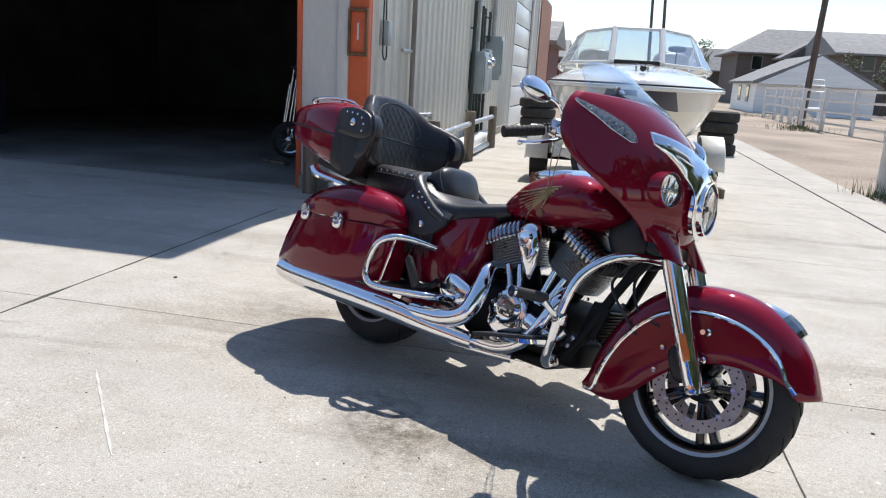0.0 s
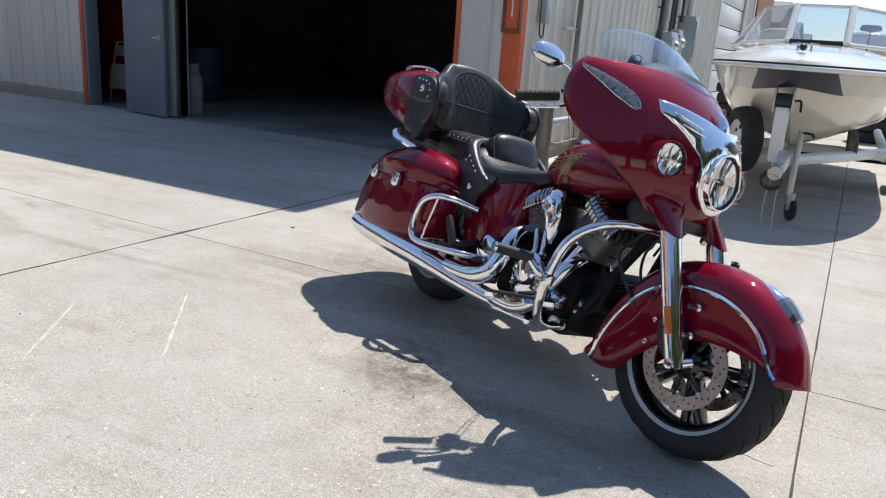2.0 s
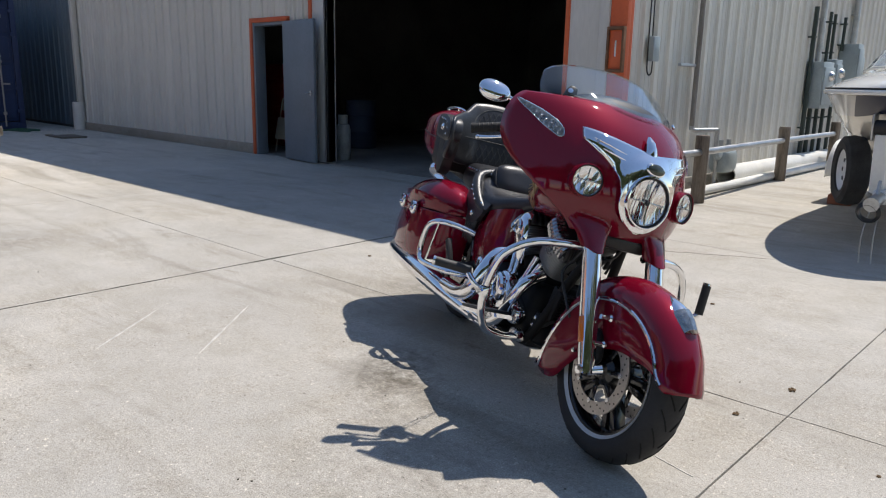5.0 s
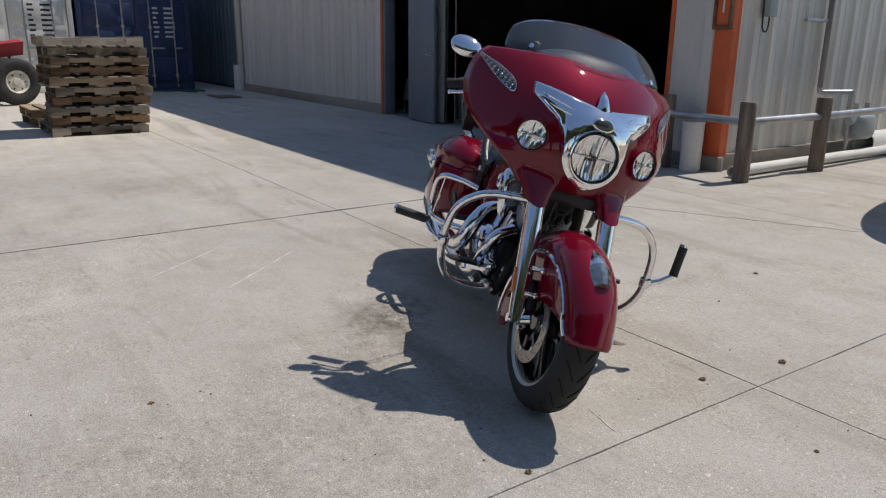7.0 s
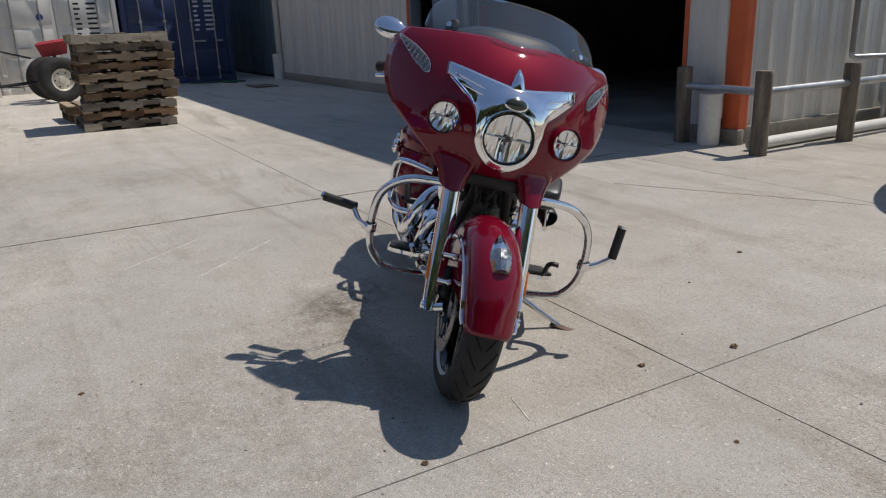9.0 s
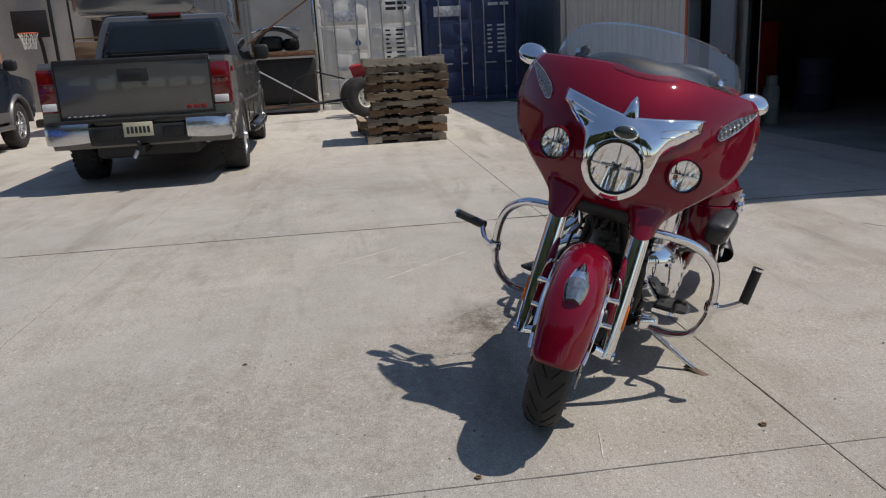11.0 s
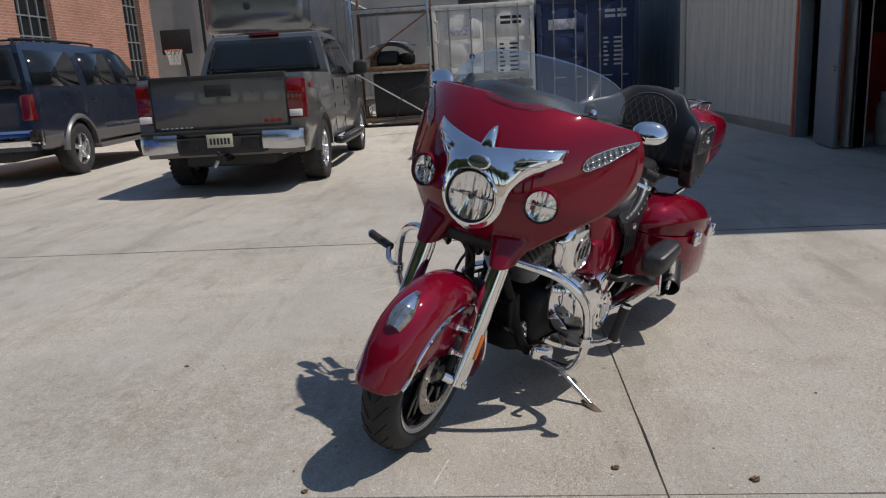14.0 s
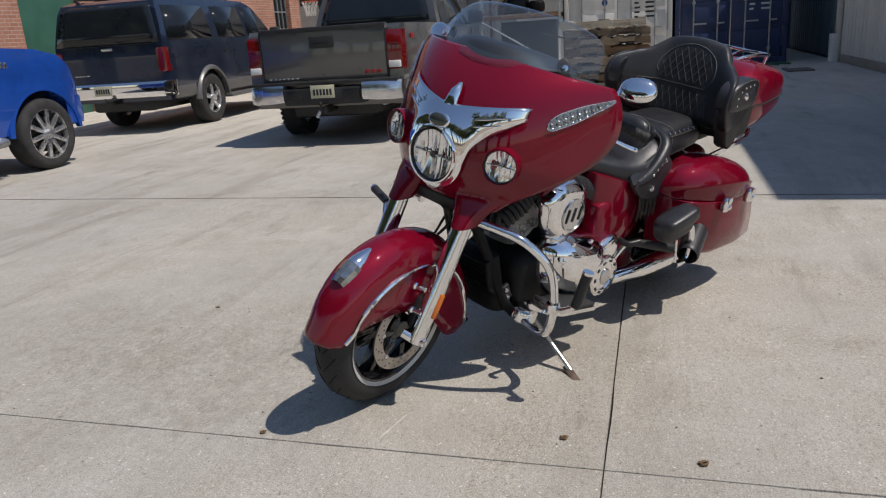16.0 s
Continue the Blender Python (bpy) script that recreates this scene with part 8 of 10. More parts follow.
part("underbody", box(B(), -1.05, 3.6, -0.55, 0.55, 0.34, 0.62, 0.05), BLACK_PLASTIC, sv)

# bright blue pickup, of which the front shows
bt = thing("blue_pickup", "bright blue pickup truck with silver ten-spoke wheels", "pickup", pose(-0.72, -4.38, 0, 0, 0, 180.0))
BW = 3.76


def bt_shape(x, y, z):
    k = 1.0 - 0.03 * max(0.0, (z - 1.0) / 0.4) ** 1.5 - 0.05 * max(0.0, (0.72 - z) / 0.3) ** 1.5 - 0.012 * max(0.0, 1 - abs(z - 1.02) / 0.06)
    k *= 1 - 0.30 * max(0.0, (x - 4.15) / 0.5) ** 2
    return Vector((x, y * k, z))


bo = side_shape([(4.36, 0.60), (4.40, 0.80), (4.37, 1.00), (4.28, 1.16), (4.12, 1.29), (3.8, 1.37), (3.1, 1.41), (2.8, 1.43), (1.0, 1.40), (0.98, 1.44), (-1.05, 1.44), (-1.10, 0.66)], -1.05, 4.33, 0.46, [(0, 0.41), (BW, 0.41)], 0.50)
part("body", car_shell(bo, 1.0, (0.6, 0.75, 0.9, 0.96, 1.02, 1.08, 1.2, 1.3, 1.36), (-0.8, 0.9, 2.4, 4.15, 4.25, 4.32), bt_shape), BLUE_PAINT, bt, sharp=30)
part("cab", car_shell([(0.98, 1.40), (1.05, 1.66), (1.2, 1.92), (1.4, 1.99), (2.4, 1.995), (2.65, 1.94), (3.3, 1.40)], 1.0, (1.5, 1.6, 1.75, 1.88, 1.95), (1.3, 2.4), lambda x, y, z: cab_shape(x, y, z)), BLUE_PAINT, bt, sharp=30)
for s in (-1, 1):
    for wx in (0, BW):
        car_wheel(bt, wx, s * 0.87, 0.41, 0.41, 0.28, ALLOY, 10, s, 1.14, 0.2)
        part("wheel_well", box(B(), wx - 0.49, wx + 0.49, min(s * 0.45, s * 0.75), max(s * 0.45, s * 0.75), 0.44, 0.91, 0.05), BLACK_PLASTIC, bt)
        arch_lip("arch_lip", bt, wx, s * 0.985, 0.41, 0.495, 0.555, s * 0.014, BLUE_PAINT)
    part("head_lamp", blob(B(), (4.27, s * 0.80, 1.02), 0.12, 0.13, 0.12, pose(0, 0, 0, 0, 0, s * -30), e=3.2), LENS, bt)
    for k in range(5):
        part("name_bar", box(B(), 3.10 + 0.055 * k, 3.14 + 0.055 * k, s * 0.990 - 0.006, s * 0.990 + 0.006, 1.185, 1.25, 0.004), DULL_CHROME, bt, "chrome model badge bar")
    part("step_bar", tube(B(), [(1.05, s * 0.93, 0.42), (1.15, s * 1.02, 0.40), (2.95, s * 1.02, 0.40), (3.05, s * 0.93, 0.42)], 0.05, 10), GALV, bt)
    zb, zt = 1.46, 1.90
    part("side_window", quad_panel([(1.3, s * (cab_shape(0, 1, zb).y + 0.004), zb), (2.95, s * (cab_shape(0, 1, zb).y + 0.004), zb), (2.5, s * (cab_shape(0, 1, zt).y + 0.006), zt), (1.35, s * (cab_shape(0, 1, zt).y + 0.006), zt)], 0.006), DARK_GLASS, bt)
    for x in (1.02, 2.95):
        part("door_gap", box(B(), x, x + 0.009, s * 0.992 - 0.006, s * 0.992 + 0.006, 0.55, 1.38), BLACK_PLASTIC, bt)
part("bumper", loft(B(), [[(x0, y, 0.48), (x0 + 0.02, y, 0.60), (x0, y, 0.80), (x0 - 0.22, y, 0.80), (x0 - 0.22, y, 0.48)] for y, x0 in ((-0.985, 4.34), (-0.93, 4.42), (-0.7, 4.47), (0, 4.50), (0.7, 4.47), (0.93, 4.42), (0.985, 4.34))]), BLUE_PAINT, bt)
part("underbody", box(B(), -0.9, 4.3, -0.55, 0.55, 0.30, 0.62, 0.05), BLACK_PLASTIC, bt)


# ---- boat on its trailer: local x to its left as seen from the bow, y astern, from below the bow ----
boat = thing("motor_boat", "white and navy motor boat with a cream hull on its trailer", "boat", pose(0.265, 6.60, 0, 0, 0, 0.4))


def hull_st(y):
    """Half beam and height at the rail, half width and height at the chine, and the keel's height, y metres astern."""
    b = 0.94 * (1 - max(0.0, 1 - y / 2.7) ** 2.2) ** 0.50
    c = 0.74 * (1 - max(0.0, 1 - y / 2.8) ** 2.0) ** 0.85
    zk = 0.53 + 0.58 * max(0.0, 1 - y / 1.7) ** 2.6
    zc = 0.80 + 0.38 * max(0.0, 1 - y / 1.5) ** 2.2
    return y, b, 1.268 - 0.01 * min(1.0, y / 4), min(c, b * 0.93), zc, min(zk, zc - 0.004)


rows_ = [hull_st(y) for y in (0.003, 0.015, 0.035, 0.06, 0.10, 0.15, 0.21, 0.28, 0.37, 0.48, 0.62, 0.8, 1.0, 1.25, 1.55, 1.9, 2.4, 3.0, 3.8, 4.6, 5.4)]


def hull_row(r):
    y, b, zs, c, zc, zk = r
    pts = [(0, y, zk), (c * 0.5, y, zk + (zc - zk) * 0.42), (c, y, zc), (c + 0.012 * min(1, y * 4), y, zc + 0.015)]
    for f in (0.25, 0.5, 0.75, 1.0):
        pts.append((c + (b - c) * f ** 0.8, y, zc + (zs - zc) * f))
    return pts


bm = B()
vs = [ring(bm, [(-x, y, z) for x, y, z in hull_row(r)[::-1]] + hull_row(r)[1:]) for r in rows_]
for a, b in zip(vs, vs[1:]):
    bridge(bm, a, b, closed=False)
bm.faces.new(vs[-1])
bm.faces.new(vs[0])
hull = part("hull", bm, GEL_CREAM, boat, "cream fibreglass hull", sharp=25)
# navy band round the bow, under the rail, and paler topsides behind it
NAVY_X = 0.28


def topside(s, x, f, lift):
    """A point on the upper hull at half breadth x, f of the band's depth below the rail."""
    lo, hi = 0.003, 5.4
    for _ in range(30):
        ym = (lo + hi) / 2
        y, b, zs, c, zc, zk = hull_st(ym)
        z = zs - 0.040 - (0.120 + 0.045 * min(1.0, x / 0.30)) * f
        g = max(0.0, (z - zc) / (zs - zc))
        w = c + (b - c) * g ** 0.8
        lo, hi = (ym, hi) if w < x else (lo, ym)
    return Vector((s * (w + lift), ym - lift * 1.6, z))


bm = B()
va = []
for k in range(-12, 13):
    s, u = (-1 if k < 0 else 1), abs(k) / 12
    va.append(ring(bm, [topside(s, NAVY_X * u * (1 + 0.20 * f), f, 0.010) for f in (0.0, 0.33, 0.67, 1.0)]))
for a, b in zip(va, va[1:]):
    bridge(bm, a, b, closed=False)
part("hull_stripe", bm, GEL_NAVY, hull, "navy band round the bow", sharp=60)
for s in (-1, 1):
    bm = B()
    va = []
    for k in range(25):
        u = (k / 24) ** 0.8
        va.append(ring(bm, [topside(s, NAVY_X * (1 + 0.20 * f) * (1 - u) + (0.932 - 0.05 * f) * u, f, 0.006) for f in (0.0, 0.33, 0.67, 1.0)]))
    for a, b in zip(va, va[1:]):
        bridge(bm, a, b, closed=False)
    part("topside", bm, GEL_GREY, hull, "pale grey topside panel", sharp=60)
bm = B()
path = [(r[1] + 0.006, r[0] - 0.008, r[2] + 0.012) for r in rows_]
tube(bm, [(-x, y, z) for x, y, z in path[::-1]] + path, 0.007, 8, smooth=False)
part("rub_rail", bm, BLACK_PLASTIC, boat, "thin dark rubbing strake")
gw = [(r[1] + 0.004, r[0] - 0.010, r[2] - 0.016) for r in rows_]
part("gunwale", tube(B(), [(-x, y, z) for x, y, z in gw[::-1]] + gw, 0.021, 10, smooth=False), GEL_WHITE, boat, "white moulded gunwale")
bm = B()
va = []
for r in rows_:
    y, b, zs = r[:3]
    rise = 0.215 * min(1.0, y / 2.1) ** 0.40
    row = []
    for k in [-1 + q / 12 for q in range(25)]:
        a = abs(k)
        row.append((b * k, y + 0.02 * (1 - a), zs + 0.018 + rise * (1 - a ** 2.6)))
    va.append(ring(bm, row))
for a, b in zip(va, va[1:]):
    bridge(bm, a, b, closed=False)
bm.faces.new(va[0] + [bm.verts.new((0, -0.002, 1.27))])
part("deck", bm, GEL_WHITE, boat, "white moulded foredeck", sharp=50)
# windscreen with white frame posts
WSB = [(-0.90, 3.9, 1.40), (-0.90, 3.1, 1.43), (-0.86, 2.62, 1.455), (-0.72, 2.28, 1.48), (-0.27, 2.06, 1.505), (0.27, 2.06, 1.505), (0.72, 2.28, 1.48), (0.86, 2.62, 1.455), (0.90, 3.1, 1.43), (0.90, 3.9, 1.40)]
top_ = [(x * (0.96 if abs(x) < 0.5 else 0.80), y + 0.34, z + dz) for (x, y, z), dz in zip(WSB, (0.06, 0.24, 0.34, 0.365, 0.375, 0.375, 0.365, 0.34, 0.24, 0.06))]
scr = part("screen_frame", tube(B(), top_, 0.018, 8, smooth=False), GEL_WHITE, boat, "white windscreen frame")
part("lower_frame", tube(B(), WSB, 0.018, 8, smooth=False), GEL_WHITE, scr)
for k, (a, b) in enumerate(zip(WSB, top_)):
    part("mullion", tube(B(), [a, b], 0.036 if k in (4, 5) else 0.009 if k in (2, 3, 6, 7) else 0.014, 8, smooth=False), GEL_WHITE, scr)
BOATGLASS = glass("boat_glass", (0.70, 0.80, 0.90), 0.02, 0.08, 0.22)
for k in range(len(WSB) - 1):
    pn = part("pane", quad_panel([WSB[k], WSB[k + 1], top_[k + 1], top_[k]], 0.005), BOATGLASS, scr)
    pn.visible_shadow = False
bm = B()
box(bm, -0.10, 0.10, 0.42, 0.45, 1.435, 1.451, 0.004)
for x in (-0.05, 0.05):
    cyl(bm, (x, 0.435, 1.38), (x, 0.435, 1.455), 0.010, n=8)
part("bow_cleat", bm, DULL_CHROME, boat)
part("bow_light", blob(B(), (0, 0.24, 1.415), 0.030, 0.045, 0.028), BLACK_PLASTIC, boat)
part("bow_hatch", box(B(), -0.24, 0.24, 1.90, 1.96, 1.45, 1.528, 0.006), BLACK_PLASTIC, boat)
part("cockpit", box(B(), -0.80, 0.80, 2.4, 5.2, 1.2, 1.42, 0.03), GEL_CREAM, boat)
for s in (-1, 1):
    part("boat_seat", blob(B(), (s * 0.45, 3.2, 1.52), 0.22, 0.12, 0.16, e=3.5), GEL_CREAM, boat)
tube(bm := B(), [(0.45, 2.55, 1.45), (0.45, 2.55, 1.69)], 0.008, 6, smooth=False)
blob(bm, (0.45, 2.53, 1.69), 0.10, 0.03, 0.035, e=3)
part("mirror_mount", bm, BLACK_PLASTIC, boat)

trailer = thing("boat_trailer", "white steel boat trailer with winch post, jack and spare wheel", "trailer", pose(0.265, 6.60, 0, 0, 0, 0.4))
part("tongue", box(B(), -0.05, 0.05, -0.02, 2.4, 0.44, 0.54, 0.008), WHITE_PAINT, trailer)
for s in (-1, 1):
    part("side_rail", tube(B(), [(s * 0.04, 0.55, 0.49), (s * 0.50, 1.50, 0.49), (s * 0.80, 2.2, 0.49), (s * 0.80, 5.2, 0.49)], 0.05, 8, smooth=False), WHITE_PAINT, trailer)
    car_wheel(trailer, 0, 0, 0, 0.30, 0.20, WHITE_PAINT, 8, s)
    wh = trailer.children[-1]
    wh.matrix_basis = pose(s * 1.06, 3.35, 0.30, 0, 0, -90)
    bm = B()
    va = []
    for k in range(13):
        a = math.pi * k / 12
        va.append(ring(bm, [(s * 0.93, 3.35 - 0.40 * math.cos(a), 0.30 + 0.40 * math.sin(a)), (s * 1.20, 3.35 - 0.40 * math.cos(a), 0.30 + 0.40 * math.sin(a)), (s * 1.22, 3.35 - 0.36 * math.cos(a), 0.30 + 0.36 * math.sin(a) - 0.02)]))
    for a, b in zip(va, va[1:]):
        bridge(bm, a, b, closed=False)
    part("mudguard", bm, WHITE_PAINT, trailer, thick=0.01)
    part("bunk", box(B(), min(s * 0.45, s * 0.55), max(s * 0.45, s * 0.55), 1.5, 5.0, 0.50, 0.62, 0.01), POST_WOOD, trailer)
part("axle", tube(B(), [(-0.95, 3.35, 0.30), (0.95, 3.35, 0.30)], 0.04, 10, smooth=False), BLACK_METAL, trailer)
part("cross_member", box(B(), -0.8, 0.8, 1.9, 2.0, 0.44, 0.53, 0.01), WHITE_PAINT, trailer)
for x in (-0.86, 0.86):
    part("cross_bracket", box(B(), x - 0.03, x + 0.03, 3.2, 3.5, 0.30, 0.50, 0.006), WHITE_PAINT, trailer)
wp = part("winch_post", box(B(), -0.05, 0.05, 0.12, 0.22, 0.50, 0.94, 0.008), WHITE_PAINT, trailer, m=pose(-0.05, 0, 0, 6, 0, 0))
bm = B()
box(bm, -0.075, -0.06, 0.10, 0.24, 0.90, 1.09, 0.004)
part("winch_plate", bm, GALV, wp)
part("winch_plate", box(B(), 0.06, 0.075, 0.10, 0.24, 0.90, 1.09, 0.004), GALV, wp)
part("winch_drum", cyl(B(), (-0.06, 0.16, 0.99), (0.06, 0.16, 0.99), 0.055, n=18), BLACK_PLASTIC, wp)
part("winch_handle", tube(B(), [(0.075, 0.16, 0.99), (0.12, 0.16, 0.99), (0.13, 0.14, 0.91)], 0.010, 6), BLACK_METAL, wp)
jk = part("jack", tube(B(), [(0.10, 0.38, 0.22), (0.10, 0.40, 0.76)], 0.025, 12, smooth=False), GALV, trailer, "galvanised swivel jack")
part("jack_handle", tube(B(), [(0.10, 0.40, 0.74), (0.18, 0.34, 0.74), (0.20, 0.30, 0.72)], 0.012, 6), BLACK_METAL, jk)
part("jack_wheel", lathe(B(), [(0.03, -0.025), (0.085, -0.022), (0.095, 0.0), (0.085, 0.022), (0.03, 0.025)], (0.13, 0.40, 0.096), (0.9, 0.4, 0), 20, closed=True), RUBBER, jk)
part("jack_fork", box(B(), 0.09, 0.15, 0.36, 0.42, 0.09, 0.24, 0.01), GALV, jk)
part("coupler", tube(B(), [(0, 0.05, 0.49), (0, -0.12, 0.48), (0, -0.24, 0.46)], [0.05, 0.045, 0.055], 12), GALV, trailer, "galvanised trailer coupler")
part("coupler_lock", lathe(B(), [(0.06, -0.03), (0.085, 0.0), (0.06, 0.03)], (-0.02, -0.20, 0.40), (0, 1, 0.2), 18, closed=True), BLACK_METAL, trailer)
part("coupler_lever", tube(B(), [(0, -0.1, 0.52), (0.0, -0.06, 0.62)], 0.014, 6, smooth=False), GALV, trailer)
spare = part("spare_wheel", lathe(B(), [(0.20, -0.09), (0.27, -0.105), (0.315, -0.08), (0.33, 0), (0.315, 0.08), (0.27, 0.105), (0.20, 0.09)], (0, 0, 0), (0, 1, 0), 36, closed=True), CAR_TYRE, trailer, "spare wheel with a white rim on the tongue", m=pose(-0.37, 0.60, 0.615, 0, 0, -62) @ Matrix.Scale(0.88, 4))
bm = B()
lathe(bm, [(0.205, -0.07), (0.19, -0.075), (0.16, -0.03), (0.07, -0.045), (0.0, -0.045)], (0, 0, 0), (0, 1, 0), 28)
part("rim", bm, WHITE_PAINT, spare)
for k in range(8):
    a = 2 * math.pi * k / 8
    part("rim_hole", cyl(B(), (0.118 * math.cos(a), -0.045, 0.118 * math.sin(a)), (0.118 * math.cos(a), -0.030, 0.118 * math.sin(a)), 0.020, n=10), BLACK_METAL, spare)
part("spare_bracket", box(B(), -0.28, 0.0, 0.60, 0.68, 0.50, 0.56, 0.006), WHITE_PAINT, trailer)
for s in (-1, 1):
    solo("wheel_chock", box(B(), -0.12, 0.12, -0.10, 0.10, 0, 0.11, 0.01), mat("red_brown_block", (0.26, 0.10, 0.06), 0.9, var=0.2) if s < 0 else POST_WOOD, "wooden block wedged before the trailer tyre", "block", group="wheel blocks", m=pose(0.30 + s * 1.05, 9.52, 0, 0, 0, 5))
bm = B()
for k in range(2):
    tube(bm, [(0.24 + 0.06 * k, 6.48, 0.42), (0.22 + 0.08 * k, 6.42, 0.22), (0.23 + 0.08 * k, 6.40, 0.02)], 0.005, 6)
solo("safety_chain", bm, GALV, "thin safety chains hanging from the trailer coupler", "chain")

# ---- stack of pallets ----
def pallet():
    p = thing("pallet", "weathered wooden pallet in a stack", "pallet", group="stack of pallets")
    def slat(nm, *b):
        part(nm, box(B(), *b, 0.003, 1), PALLET_WOOD, p)
    for k in range(7):
        y = -0.60 + 0.175 * k
        slat("top_board", -0.51, 0.51, y, y + 0.12, 0.108, 0.126)
    slat("stringer", -0.02, 0.02, -0.60, 0.60, 0.018, 0.108)
    for x in (-0.51, 0.47):
        slat("stringer", x, x + 0.04, -0.60, -0.38, 0.018, 0.108)
        slat("stringer", x, x + 0.04, -0.14, 0.16, 0.018, 0.108)
        slat("stringer", x, x + 0.04, 0.38, 0.60, 0.018, 0.108)
        slat("stringer", x + 0.002, x + 0.038, -0.38, 0.38, 0.052, 0.108)
    for y in (-0.60, -0.06, 0.48):
        slat("bottom_board", -0.51, 0.51, y, y + 0.12, 0.0, 0.018)
    return p


first = pallet()
rp = random.Random(3)
first.matrix_basis = pose(-9.05, 2.68, 0.0, 0, 0, 1.5)
for k in range(1, 9):
    copy_thing(first, pose(-9.05 + rp.uniform(-0.08, 0.08), 2.72 + rp.uniform(-0.08, 0.08), 0.1265 * k, 0, 0, rp.uniform(-4, 4)))
top_p = copy_thing(first, pose(-9.0, 2.70, 0.1265 * 9 + 0.126, 180, 0, 1))
copy_thing(first, pose(-10.35, 2.62, 0.0, 0, 0, 6))
copy_thing(first, pose(-10.38, 2.58, 0.1265, 0, 0, 3))
# boards of three ages in the stack
OLD_WOOD = mat("grey_pallet_wood", (0.25, 0.20, 0.155), 0.92, var=0.35, scale=2, fine=40, streak=(4, 0.5, 4), bump=0.5, rand=0.5, tint=(0.36, 0.31, 0.25))
RED_WOOD = mat("red_brown_pallet_wood", (0.27, 0.145, 0.075), 0.9, var=0.35, scale=2, fine=40, streak=(4, 0.5, 4), bump=0.5, rand=0.5, tint=(0.38, 0.25, 0.15))
NEW_WOOD = mat("pale_pallet_wood", (0.44, 0.37, 0.28), 0.9, var=0.3, scale=2, fine=40, streak=(4, 0.5, 4), bump=0.5, rand=0.4, tint=(0.5, 0.44, 0.35))
stack = [o for o in bpy.data.objects if o.name.split(".")[0] == "pallet"]
for k, o in enumerate(sorted(stack, key=lambda o: o.matrix_basis.translation.z)):
    wood = (OLD_WOOD, PALLET_WOOD, RED_WOOD, PALLET_WOOD, OLD_WOOD, RED_WOOD)[k % 6] if o is not top_p else NEW_WOOD
    for c in o.children:
        c.material_slots[0].link = "OBJECT"
        c.material_slots[0].material = wood

